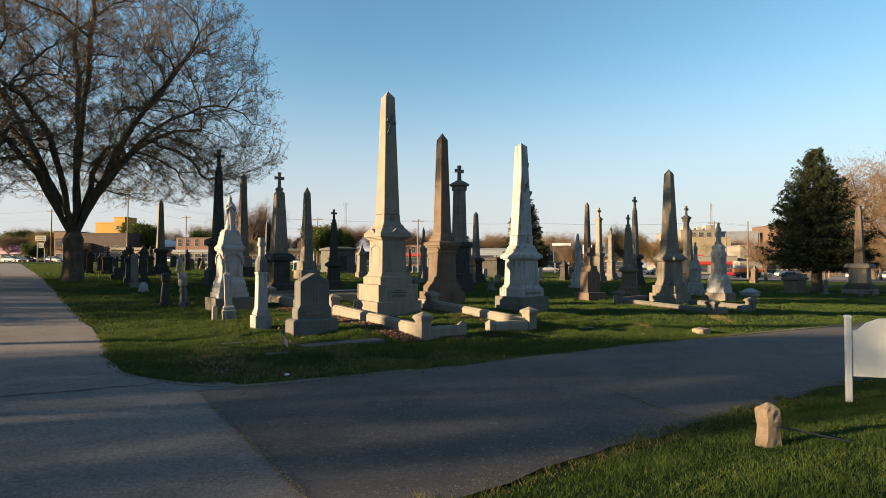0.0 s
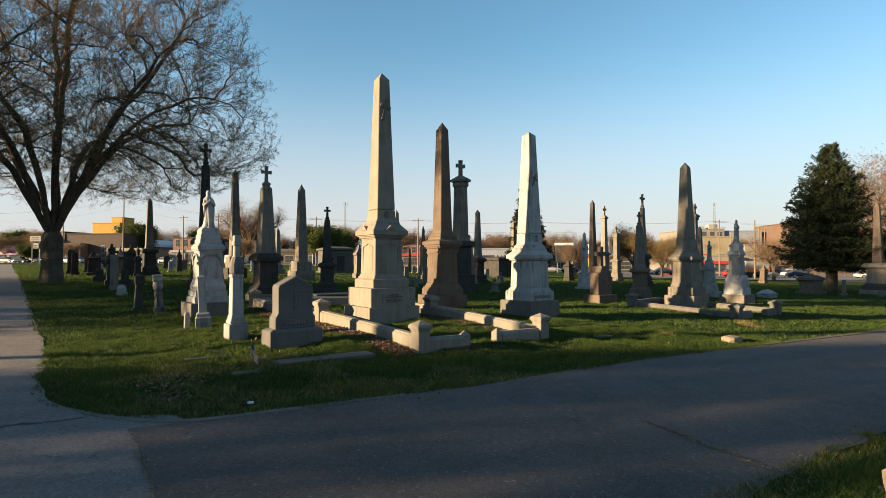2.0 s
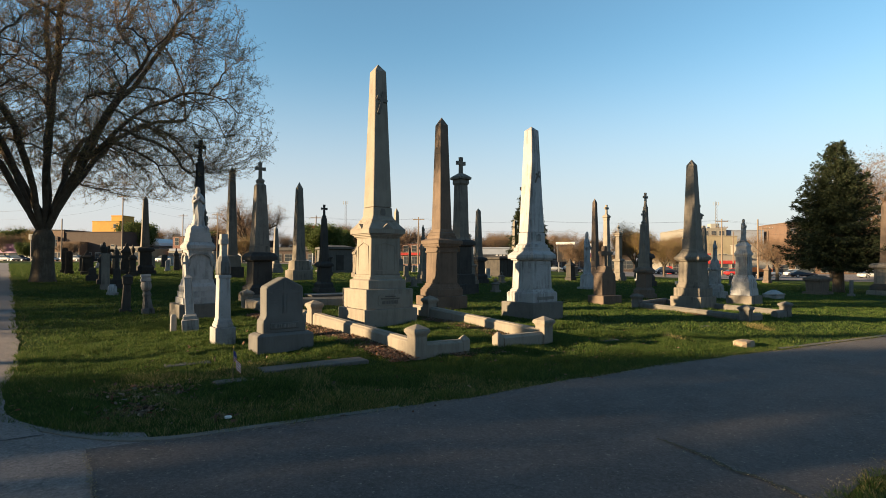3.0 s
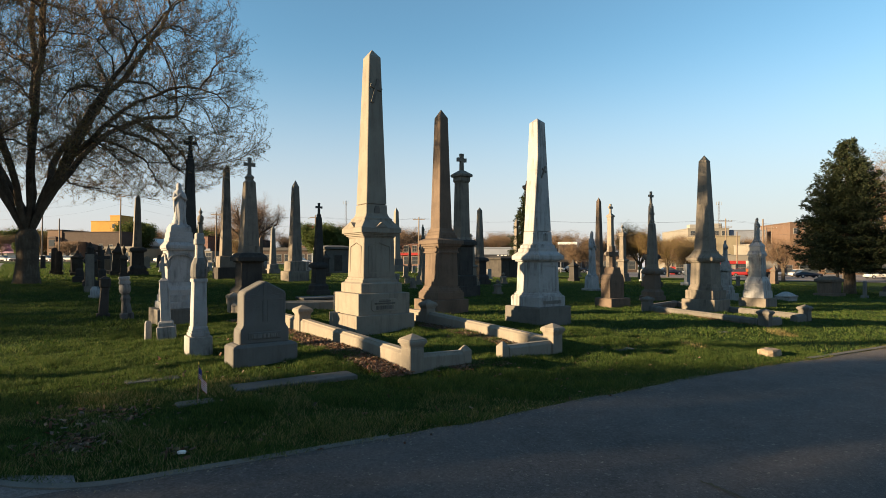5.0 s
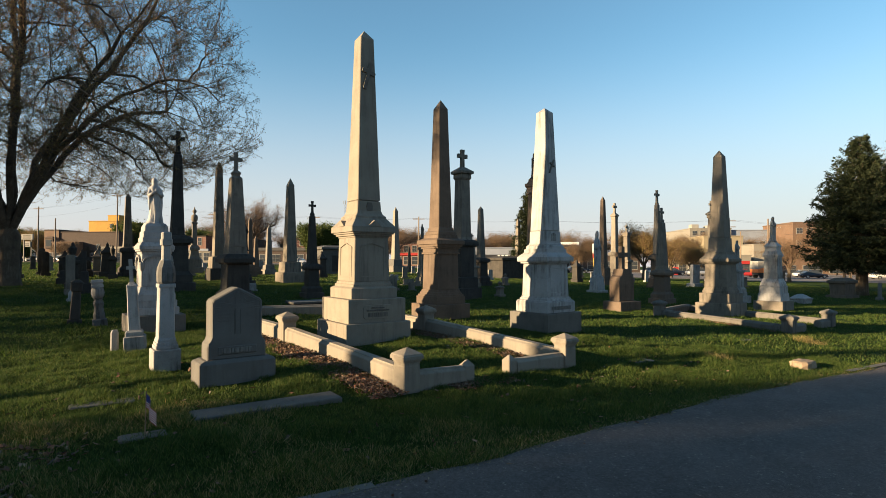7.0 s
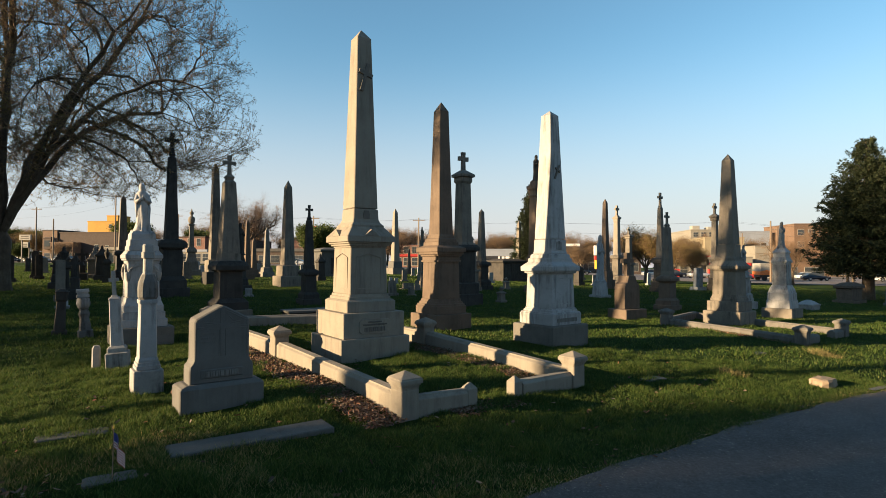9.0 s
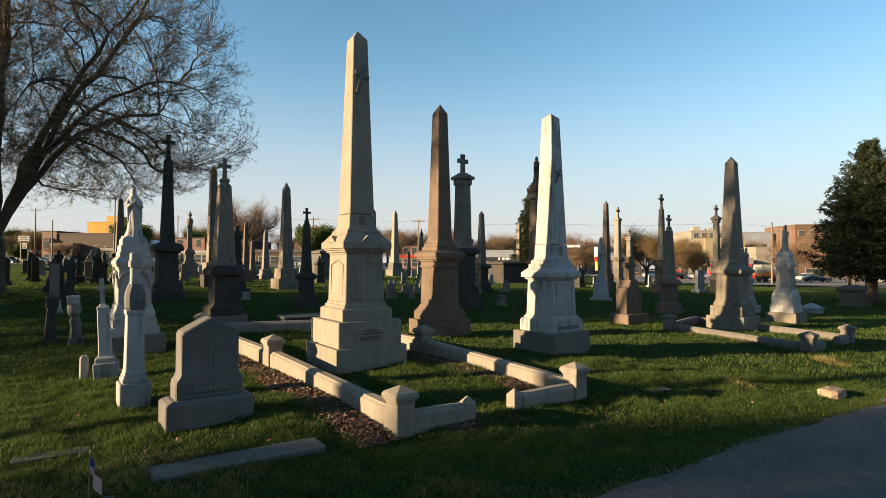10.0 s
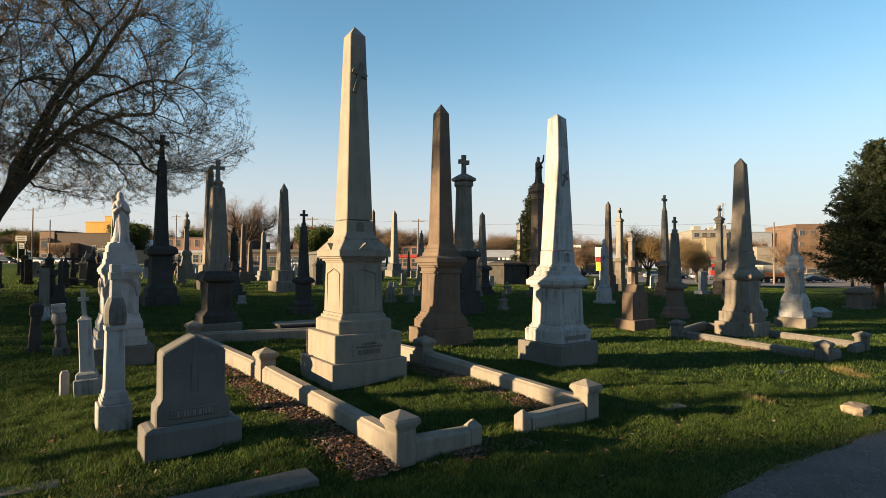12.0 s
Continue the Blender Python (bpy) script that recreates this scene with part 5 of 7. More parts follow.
def crown_tree(name, seed, x, y, limbs, centre, reach, up, down, counts, trunk_h, trunk_r, label, bud_size, buds_per, clump=None):
    """A wide crown filled evenly: bowed main limbs first, then ever finer branches, each
    leaving the nearest older wood; thickness follows from what every branch carries."""
    rng = np.random.default_rng(seed)
    ob = base_at(name, x, y, 0)
    pos, par, gen = [np.array((0.0, 0.0, trunk_h))], [-1], [0]

    def run(i0, ctrl, end, n, wobble, level):
        a, i = pos[i0], i0
        sway = np.zeros(3)
        for k in range(1, n + 1):
            t = k / n
            sway = sway * 0.75 + rng.normal(0, wobble, 3)
            p = a * (1 - t) ** 2 + ctrl * 2 * t * (1 - t) + end * t * t + sway * (1 if k < n else 0.4)
            pos.append(p)
            par.append(i)
            gen.append(level)
            i = len(pos) - 1

    for az, cr, cz, er, ez in limbs:
        c, s = math.cos(radians(az)), math.sin(radians(az))
        run(0, np.array((cr * c, cr * s, cz)), np.array((er * c, er * s, ez)), 14, 0.10, 0)
    for level, (count, steps, wob, rise) in enumerate(counts):
        u = rng.normal(0, 1, (count * 5, 3))
        u /= np.linalg.norm(u, axis=1, keepdims=True)
        rad = rng.random((count * 5, 1)) ** (0.42 if level < 2 else 0.40)
        tgt = u * rad
        tgt = np.stack([tgt[:, 0] * reach, tgt[:, 1] * reach, centre + np.where(tgt[:, 2] > 0, tgt[:, 2] * up, tgt[:, 2] * down)], 1)
        flat = np.hypot(tgt[:, 0], tgt[:, 1])
        tgt = tgt[(tgt[:, 2] > trunk_h + 0.3 + np.maximum(0, reach * 0.57 - flat) * 0.85) & (flat > 0.4) & (rng.random(len(tgt)) < np.clip(0.25 + 0.75 * (tgt[:, 2] - centre + down) / (down + up * 0.45), 0.1, 1))][:count]
        order = np.argsort(np.linalg.norm(tgt - (0, 0, trunk_h), axis=1))
        tree = kdtree.KDTree(len(pos))
        for i, p in enumerate(pos):
            tree.insert(p, i)
        tree.balance()
        for t in tgt[order]:
            dr = np.linalg.norm(t - (0, 0, trunk_h))
            best, i = 1e9, 0
            for p, k, d in tree.find_n(t, 24):
                pr = math.sqrt(p[0] ** 2 + p[1] ** 2 + (p[2] - trunk_h) ** 2)
                cost = d + max(0, pr - dr * 0.93) * 1.6 + max(0, 1.2 - pr) * 4
                if cost < best:
                    best, i = cost, k
            a = pos[i]
            back = a - pos[par[i]] if par[i] >= 0 else np.array((0, 0, 1.0))
            back = back / (np.linalg.norm(back) + 1e-6)
            w = t - a
            ln = np.linalg.norm(w)
            out = np.array((t[0], t[1], 0)) / (math.hypot(t[0], t[1]) + 1e-6)
            ctrl = a + w * 0.45 + back * ln * 0.16 + out * ln * 0.06 + np.array((0, 0, rise * ln))
            run(i, ctrl, t, max(2, min(steps, int(ln / 0.35) + 1)), wob, level + 1)
    n = len(pos)
    P, par, gen = np.array(pos), np.array(par), np.array(gen)
    load = np.zeros(n)
    kids = np.bincount(par[1:], minlength=n)
    load[kids == 0] = 1
    for i in range(n - 1, 0, -1):
        load[par[i]] += load[i]
    rad = 0.0085 * load ** (math.log(trunk_r * 0.95 / 0.0085) / math.log(load[0]))
    thick, thin = Limbs(), Limbs()
    for i in range(1, n):
        r1 = rad[i]
        r0 = min(rad[par[i]], r1 * 1.12) if kids[par[i]] > 1 else rad[par[i]]
        (thick if r1 > 0.03 else thin).add(P[par[i]], P[i], r0, r1)
    # last twigs
    fine = np.nonzero(gen == len(counts))[0]
    tips = []
    for i in fine:
        w = P[i] - P[par[i]]
        w /= np.linalg.norm(w) + 1e-6
        for _ in range(2):
            d = w * 0.8 + rng.normal(0, 0.6, 3) + (0, 0, 0.1)
            d /= np.linalg.norm(d)
            e = P[i] + d * rng.uniform(0.14, 0.42)
            thin.add(P[i], e, 0.0085, 0.0055)
            tips.append(e)
            if rng.random() < 0.6:
                tips.append(P[i] * 0.5 + e * 0.5)
    g = Geo()
    rings = []
    for z, k in ((-0.4, 1.35), (0.0, 1.18), (0.25, 1.06), (0.7, 0.98), (trunk_h * 0.5, 0.92), (trunk_h * 0.85, 0.98), (trunk_h * 1.0, 1.0), (trunk_h * 1.14, 0.72), (trunk_h * 1.22, 0.3)):
        ring = []
        for j in range(20):
            an = 2 * math.pi * j / 20
            rr = trunk_r * k * (1 + 0.09 * math.sin(3 * an + 1 + z * 0.4) + 0.06 * math.sin(5 * an + z))
            ring.append((rr * math.cos(an) + 0.03 * z * math.sin(z), rr * math.sin(an), z))
        rings.append(ring)
    g.loft(rings)
    part("trunk", g, BARK, ob, "", True)
    for nm, lb, mt, k in (("branchwork", thick, BARK, 7), ("twig_spray", thin, TWIG, 3)):
        o = new(nm, lb.mesh(nm, mt, k))
        o.parent = ob
    if clump is not None:
        tips = [p for p in tips if noise.noise(Vector(p) * 0.55) > clump]
    o = new("crown", leaf_mesh("crown", np.array(tips), bud_size, BUDS, rng, buds_per, 0.05 if clump is None else 0.16))
    o.parent = ob
    return tagged(ob, label, "tree")


# the big plane tree beside the lane; its limbs reach right across the corner of the lawn
crown_tree("tree", 3, -24.2, 30.2,
    [(5, 5.5, 14.0, 11.8, 8.6), (20, 3.0, 9.5, 7.6, 16.5), (-40, 1.2, 9.0, 4.2, 17.5), (130, -0.5, 10.0, 3.0, 18.5), (-75, 4.5, 12.0, 10.5, 8.8), (60, 4.5, 12.5, 10.8, 10.0), (110, 4.0, 11.5, 10.5, 9.0), (165, 5.0, 12.5, 10.5, 9.5), (-150, 2.2, 10.0, 7.5, 15.5), (-115, 4.8, 12.0, 10.5, 10.0), (-15, 3.6, 9.0, 9.5, 13.0)],
    8.8, 12.4, 13.2, 4.6, ((110, 9, 0.07, 0.05), (1000, 6, 0.05, 0.03), (6600, 4, 0.03, 0.0)), 2.5, 0.52,
    "large spreading tree in bud beside the lane", 0.074, 4)
crown_tree("tree", 11, -34.0, 25.5,
    [(0, 5.5, 11.0, 11.0, 7.6), (30, 4.0, 12.0, 9.5, 11.0), (-30, 4.5, 12.0, 10.0, 9.5), (80, 4.0, 12.0, 9.0, 10.0), (130, 3.0, 11.0, 8.0, 13.0), (-90, 4.0, 12.0, 9.0, 10.0), (-150, 4.0, 12.0, 9.0, 11.0), (10, 1.5, 9.0, 4.0, 16.5)],
    10.2, 11.0, 11.0, 4.2, ((90, 9, 0.07, 0.05), (480, 6, 0.05, 0.03), (1500, 4, 0.03, 0.0)), 3.3, 0.54,
    "large tree in bud across the lane", 0.074, 3)
# unseen tree, added with outsized buds so that its copies cast shade
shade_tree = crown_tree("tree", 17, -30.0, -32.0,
    [(0, 3.5, 10.0, 7.0, 8.5), (70, 3.0, 10.0, 6.5, 10.0), (140, 3.5, 10.0, 7.0, 9.0), (-60, 2.5, 9.0, 5.5, 13.0), (-130, 3.5, 10.0, 7.0, 9.0)],
    8.0, 7.8, 9.5, 4.0, ((50, 8, 0.06, 0.05), (320, 6, 0.05, 0.03), (1900, 4, 0.03, 0.0)), 3.3, 0.42,
    "unseen tree in bud, added to block sun and sky light", 0.26, 4, 0.30)
# dense tree out of view, added to cast the dark band over the back lawn
crown_tree("tree", 19, -38.0, 15.6,
    [(0, 3.5, 10.0, 6.0, 8.5), (70, 3.0, 10.0, 5.5, 10.0), (140, 3.5, 10.0, 6.0, 9.0), (-60, 2.5, 9.0, 5.0, 13.0), (-130, 3.5, 10.0, 6.0, 9.0)],
    8.5, 6.9, 8.5, 5.0, ((50, 8, 0.06, 0.05), (320, 6, 0.05, 0.03), (1900, 4, 0.03, 0.0)), 3.3, 0.42,
    "unseen tree in thick young leaf, added to shade the back lawn", 0.30, 4)
# unseen high crown, added to shade distant ground but not the near stones
tall_tree = crown_tree("tree", 23, -30.1, 11.8,
    [(0, 1.5, 11.0, 3.6, 12.5), (90, 1.5, 11.0, 3.6, 13.5), (180, 1.5, 11.0, 3.6, 12.5), (-90, 1.5, 11.0, 3.6, 14.0)],
    13.2, 4.4, 4.6, 3.6, ((40, 6, 0.05, 0.05), (220, 5, 0.04, 0.03), (1100, 4, 0.03, 0.0)), 7.5, 0.30,
    "unseen tall high-crowned tree in young leaf, added for its shade", 0.22, 4, 0.2)
# stretched out-of-view copy that shades the lawn on the right
o = copy_thing(tall_tree, pose(-33.7, -0.6, height(-33.7, -0.6), 0, 0, 50))
o.scale = (0.62, 0.62, 1.16)
# out-of-view copies, placed and squashed to drop shade on road, lane and lawn
NEAR = ((-37.5, -10.2, 0.70, 0.9), (-31.2, -5.2, 0.58, 0.75), (-34.0, -5.0, 0.36, 0.7), (-31.0, 8.4, 0.5, 0.37))
for n, (tx, ty, ts, tz) in enumerate(NEAR):
    o = copy_thing(shade_tree, pose(tx, ty, height(tx, ty), 0, 0, 20 + n * 75))
    o.scale = (ts, ts, tz)
# more unseen copies behind and to the left, added to dim the low sky light
for n, (tx, ty) in enumerate(((-14.0, -38.0), (4.0, -36.0), (20.0, -40.0), (36.0, -34.0), (-46.0, -40.0), (-66.0, -1.0), (-60.0, 12.0))):
    o = copy_thing(shade_tree, pose(tx, ty, height(tx, ty), 0, 0, 70 + n * 95))


def conifer(name, seed, x, y, h, radius, label, skirt=0.1, trunk_r=0.3):
    """A spruce: whorls of drooping boughs carrying sprays of needles."""
    rng = np.random.default_rng(seed)
    ob = base_at(name, x, y, 0)
    part("trunk", Geo().lathe([(-0.3, trunk_r * 1.3), (0.2, trunk_r * 1.05), (h * 0.5, trunk_r * 0.6), (h * 0.98, 0.02)], 10), BARK, ob, "", True)
    lb, pts, dirs = Limbs(), [], []
    z = h * skirt
    while z < h * 0.985:
        t = (z - h * skirt) / (h * (1 - skirt))
        reach = radius * (1 - t) ** 0.92 * (0.75 + 0.25 * min(1, t * 9))
        for _ in range(10 if t < 0.8 else 6):
            an = rng.uniform(0, 2 * math.pi)
            ln = reach * rng.uniform(0.68, 1.12) + 0.12
            d = np.array((math.cos(an), math.sin(an), 0.12 + 0.5 * t - 0.15 * (1 - t)))
            p = np.array((0, 0, z + rng.normal(0, 0.12)))
            n = max(3, int(ln / 0.26))
            for i in range(n):
                q = p + d * ln / n + np.array((0, 0, (-0.05 if i < n * 0.6 else 0.05)))
                lb.add(p, q, 0.035 * (1 - i / n) + 0.008, 0.035 * (1 - (i + 1) / n) + 0.006)
                if i > n * 0.12:
                    for _ in range(4):
                        pts.append(q + rng.normal(0, 0.10, 3) + np.array((-d[1], d[0], 0)) * rng.normal(0, 0.34 * (0.5 + (1 - t))) + (0, 0, -0.05))
                        dirs.append(d)
                p = q
        z += h * 0.021
    o = new("bough_spray", lb.mesh("bough_spray", BARK, 4))
    o.parent = ob
    p = np.repeat(np.array(pts), 10, axis=0)
    dd = np.repeat(np.array(dirs), 10, axis=0)
    n = len(p)
    d1 = dd * 0.9 + rng.normal(0, 0.55, (n, 3))
    d1[:, 2] -= 0.12
    d1 /= np.linalg.norm(d1, axis=1, keepdims=True)
    d2 = np.cross(d1, rng.normal(0, 1, (n, 3)))
    d2 /= np.linalg.norm(d2, axis=1, keepdims=True)
    p = p + rng.normal(0, 0.07, (n, 3))
    sz = rng.uniform(0.10, 0.26, (n, 1)) * (h / 12) ** 0.5
    v = np.stack([p - d2 * 0.042, p + d2 * 0.042, p + d1 * sz], 1).reshape(-1, 3)
    o = new("needle_spray", raw_mesh("needle_spray", v, np.arange(n * 3).reshape(n, 3), NEEDLES))
    o.parent = ob
    return tagged(ob, label, "tree")


conifer("spruce_tree", 5, 29.2, 51.6, 12.6, 4.7, "large dark spruce with sweeping boughs", 0.20, 0.42)
conifer("spruce_tree", 8, 4.4, 70.0, 11.4, 3.0, "slim dark spruce behind the monuments", 0.12, 0.3)


def far_tree(seed, bud, size, per, sp=0.25):
    rng = np.random.default_rng(seed)
    limbs = []
    for k in range(7):
        an = k * 0.9 + rng.uniform(-0.3, 0.3)
        limbs.append((math.cos(an) * 0.65, math.sin(an) * 0.65, 0.9, rng.uniform(3.2, 4.2), 0.12, 2.0))
    return broad_tree("tree", seed, 0, 0, 2.2, 0.24, limbs, "bare tree in bud along the street", bud, size, per, 3, (2, 2, 2), 1.0, (0.2, 0.3, 0.1, -0.1, 0), sp)


def spot(ob, x, y, s, turn=0.0):
    ob.location = (x, y, height(x, y))
    ob.rotation_euler = (0, 0, turn)
    ob.scale = (s, s, s)


# trees along the street and behind the shops
bare = far_tree(21, RUSTY, 0.05, 1)
spot(bare, -69.0, 148.0, 2.5)
bare["label"] = "bare grey tree behind the shops"
oak = far_tree(22, BUDS, 0.13, 3, 0.28)
spot(oak, 18.6, 76.0, 0.92)
oak["label"] = "round tree just coming into leaf"
rusty = far_tree(23, RUSTY, 0.085, 4, 0.20)
spot(rusty, -26.0, 150.0, 1.5)
green = far_tree(24, LEAVES, 0.36, 7, 0.35)
spot(green, -37.0, 116.0, 1.15)
green["label"] = "green leafy tree across the street"
TREES = [(rusty, 49.5, 72, 2.3), (rusty, -34.0, 170, 1.6), (rusty, -20.0, 168, 1.5), (rusty, -2.0, 165, 1.35), (rusty, 4.0, 170, 1.5), (rusty, 12.0, 172, 1.3), (rusty, 22.0, 165, 1.4), (rusty, 30.0, 172, 1.3), (rusty, 46.0, 170, 1.3), (bare, -12.0, 160, 1.3), (bare, 88.0, 160, 2.0), (rusty, 96.0, 150, 1.9), (rusty, 84.0, 120, 1.5), (rusty, 70.0, 108, 1.5),
    (green, -44.0, 150, 1.2), (rusty, -55.0, 165, 1.4), (rusty, -62.0, 160, 1.2), (green, -104.0, 150, 1.45), (rusty, -118.0, 168, 1.3), (green, -138.0, 158, 1.2), (rusty, -146.0, 150, 1.2), (green, -152.0, 160, 1.3), (rusty, -160.0, 165, 1.4), (oak, -130.0, 146, 1.2), (green, -170.0, 160, 1.5), (oak, -125.0, 152, 1.2), (rusty, 62.0, 92, 0.8), (oak, 56.0, 98, 0.7), (rusty, 66.0, 100, 0.9), (bare, 104.0, 140, 1.6), (green, -92.0, 165, 1.3), (rusty, -80.0, 170, 1.4)]
NEARER = [(oak, 27.4, 94.0, 0.8), (oak, 31.5, 97.0, 0.75), (bare, 40.6, 85.4, 0.95), (rusty, 50.5, 90.0, 0.8), (bare, -24.0, 128.0, 1.1), (bare, -8.0, 112.0, 0.9), (rusty, 14.5, 104.0, 0.8), (oak, -60.0, 126.0, 0.8), (rusty, -106.0, 128.0, 0.75), (green, -116.0, 126.0, 0.6)]
for k in range(22):
    NEARER.append((rusty, -165.0 + k * 11.3 + random.uniform(-4, 4), random.uniform(162, 182), random.uniform(1.3, 1.9)))
for n, (src, tx, ty, ts) in enumerate(TREES + NEARER):
    o = copy_thing(src, pose(0, 0, 0))
    spot(o, tx, ty, ts, n * 1.7)

# ---------------------------------------------------------------- the street and its buildings
def street_strip(name, y0, y1, material, label, lift, x0=-260.0, x1=200.0):
    xs = np.linspace(x0, x1, 90)
    strip(name, [[(x, y0 + (y1 - y0) * j / 3) for x in xs] for j in range(4)], material, label, lift)


street_strip("street", 116, 131, ASPHALT_OLD, "asphalt street beyond the cemetery", 0.05)
street_strip("pavement", 131.02, 134, SIDEWALK, "concrete pavement along the shops", 0.12)
street_strip("forecourt", 134.02, 205, ASPHALT_OLD, "asphalt forecourts behind the pavement", 0.04)
lot = [[(x, 88 + 27.9 * j / 5) for x in np.linspace(20, 120, 20)] for j in range(6)]
strip("parking_lot", lot, ASPHALT_OLD, "asphalt car park beside the filling station", 0.05)


def window_on(parent, x, z, w, h, y, glass=GLASS, trim=SIDEWALK):
    fr = part("window", Geo().box(x - w / 2 - 0.09, x + w / 2 + 0.09, y - 0.07, y + 0.05, z - 0.09, z + h + 0.09, 0.01), trim, parent)
    part("pane", Geo().box(x - w / 2, x - 0.02, y - 0.085, y, z, z + h * 0.49, 0.004).box(x + 0.02, x + w / 2, y - 0.085, y, z, z + h * 0.49, 0.004).box(x - w / 2, x - 0.02, y - 0.085, y, z + h * 0.52, z + h, 0.004).box(x + 0.02, x + w / 2, y - 0.085, y, z + h * 0.52, z + h, 0.004), glass, fr)


def building(name, x0, x1, y, depth, top, wall, label, roof=ROOF_DARK, windows=(), band=None, shop=None, ground=None, cornice_mat=None, category="building"):
    """A flat-roofed building: walls, parapet, roof, windows [(x, z, w, h)], optional sign band and shop front."""
    x = (x0 + x1) / 2
    gz = height(x, y) if ground is None else ground
    ob = base_at(name, x, y, 0, gz)
    w, h = (x1 - x0) / 2, top - gz
    part("wall", Geo().box(-w, w, 0, depth, -2.5, h - 0.25, 0.02), wall, ob)
    part("roof", Geo().box(-w + 0.3, w - 0.3, 0.3, depth - 0.3, h - 0.6, h - 0.2, 0.02), roof, ob)
    part("parapet", Geo().box(-w - 0.12, w + 0.12, -0.12, depth + 0.12, h - 0.27, h, 0.03), cornice_mat or wall, ob)
    for wx, wz, ww, wh in windows:
        window_on(ob, wx, wz, ww, wh, 0.0)
    if band:
        bz0, bz1, bm = band
        part("sign_band", Geo().box(-w * 0.94, w * 0.94, -0.35, 0.05, bz0, bz1, 0.03), bm, ob)
    if shop:
        n = shop
        for k in range(n):
            cx = -w + (k + 0.5) * 2 * w / n
            window_on(ob, cx, 0.5, 2 * w / n * 0.72, 1.9, 0.0)
    return tagged(ob, label, category, kind="")


building("shop", -153, -141.2, 150, 14, 5.0, PALE_WALL, "low shop with a purple metal roof", PURPLE, shop=3, band=(2.4, 5.2, PURPLE))
building("house", -122.5, -118.2, 140, 10, 10.6, BRICK_TAN, "brick corner house with a bay window", windows=[(-0.9, 4.2, 1.0, 1.6), (0.9, 4.2, 1.0, 1.6)], shop=1, cornice_mat=BRICK_DARK)
bay = base_at("bay_window", -120.3, 139.9, 0, height(-120.3, 140))
part("bay", Geo().stack([(3.4, 1.6, 1.2), (3.6, 2.2, 1.6), (6.2, 2.2, 1.6), (6.4, 2.4, 1.8), (6.8, 1.4, 1.0)]), BRICK_DARK, bay)
part("pane", Geo().box(-0.8, 0.8, -0.86, -0.7, 4.2, 5.8), GLASS, bay)
tagged(bay, "dark timber bay window on the corner house", "bay window")
building("terrace", -118.1, -101.0, 140.3, 12, 10.0, BRICK_DARK, "long dark brick building with a flat roof", windows=[(-5.2, 3.6, 0.9, 1.6), (-3.0, 3.6, 0.9, 1.6), (2.6, 3.0, 0.9, 1.7), (5.6, 3.0, 0.9, 1.5)], shop=4)
building("row_house", -118.0, -111.4, 137.5, 3, 7.2, BRICK_TAN, "tan brick house front with white windows", windows=[(-2.2, 2.9, 0.9, 1.4), (0.0, 2.9, 0.9, 1.4), (2.2, 2.9, 0.9, 1.4)], shop=3)
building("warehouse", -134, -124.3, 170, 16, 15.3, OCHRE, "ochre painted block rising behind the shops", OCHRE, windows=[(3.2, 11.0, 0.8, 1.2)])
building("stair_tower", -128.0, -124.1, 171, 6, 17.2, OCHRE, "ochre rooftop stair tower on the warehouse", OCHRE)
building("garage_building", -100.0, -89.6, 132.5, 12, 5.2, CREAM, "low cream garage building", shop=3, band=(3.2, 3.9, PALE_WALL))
building("shed", -103.6, -97.0, 150, 14, 6.2, PALE_WALL, "white gabled shed behind the garage", PALE_WALL)
gable = base_at("gable_roof", -100.3, 150, 0, height(-100, 150))
part("roof", Geo().outline([(-3.6, 4.6), (3.6, 4.6), (3.4, 5.4), (2.2, 6.2), (0, 6.8), (-2.2, 6.2), (-3.4, 5.4)], -0.2, 14), WHITE_PAINT, gable)
tagged(gable, "white curved shed roof", "roof")
building("brick_house", -87.7, -77.3, 142, 12, 8.8, BRICK, "red brick row house with white windows", windows=[(-4.0, 4.6, 1.0, 1.9), (-1.7, 4.6, 1.0, 1.9), (0.9, 4.6, 1.0, 1.9), (3.4, 4.6, 1.0, 1.9)], cornice_mat=BRICK_DARK)
building("shop_row", -85.4, -73.0, 136.5, 5, 4.6, PALE_WALL, "row of low shops with awnings", ROOF_DARK, shop=6, band=(2.9, 3.5, GREY_BLUE))
building("brick_house", -76.5, -66.0, 146, 12, 8.0, BRICK_DARK, "dark brick building beyond the shops", windows=[(-3.0, 4.2, 1.0, 1.7), (0.0, 4.2, 1.0, 1.7), (3.0, 4.2, 1.0, 1.7)])
building("shop_row", -66.0, -34.0, 142, 10, 4.8, BRICK_DARK, "long low dark shop building", ROOF_DARK, shop=10, band=(3.4, 4.2, ROOF_DARK))
building("brick_house", -56.0, -44.0, 150, 12, 8.8, BRICK, "brick building behind the dark shops", windows=[(-4, 5.0, 1.0, 1.6), (-1.2, 5.0, 1.0, 1.6), (1.6, 5.0, 1.0, 1.6), (4.2, 5.0, 1.0, 1.6)])
building("store", -26.0, -17.6, 140, 12, 6.4, BRICK, "red brick shops with white fronts", windows=[(-3.2, 3.6, 1.1, 1.5), (-1.2, 3.6, 1.1, 1.5), (0.9, 3.6, 1.1, 1.5), (3.0, 3.6, 1.1, 1.5)], shop=4, band=(2.7, 3.3, RED))
building("store", -17.4, -9.0, 140, 12, 5.8, PALE_WALL, "white shop front beside the brick shops", shop=3, band=(3.4, 4.3, PALE_WALL))
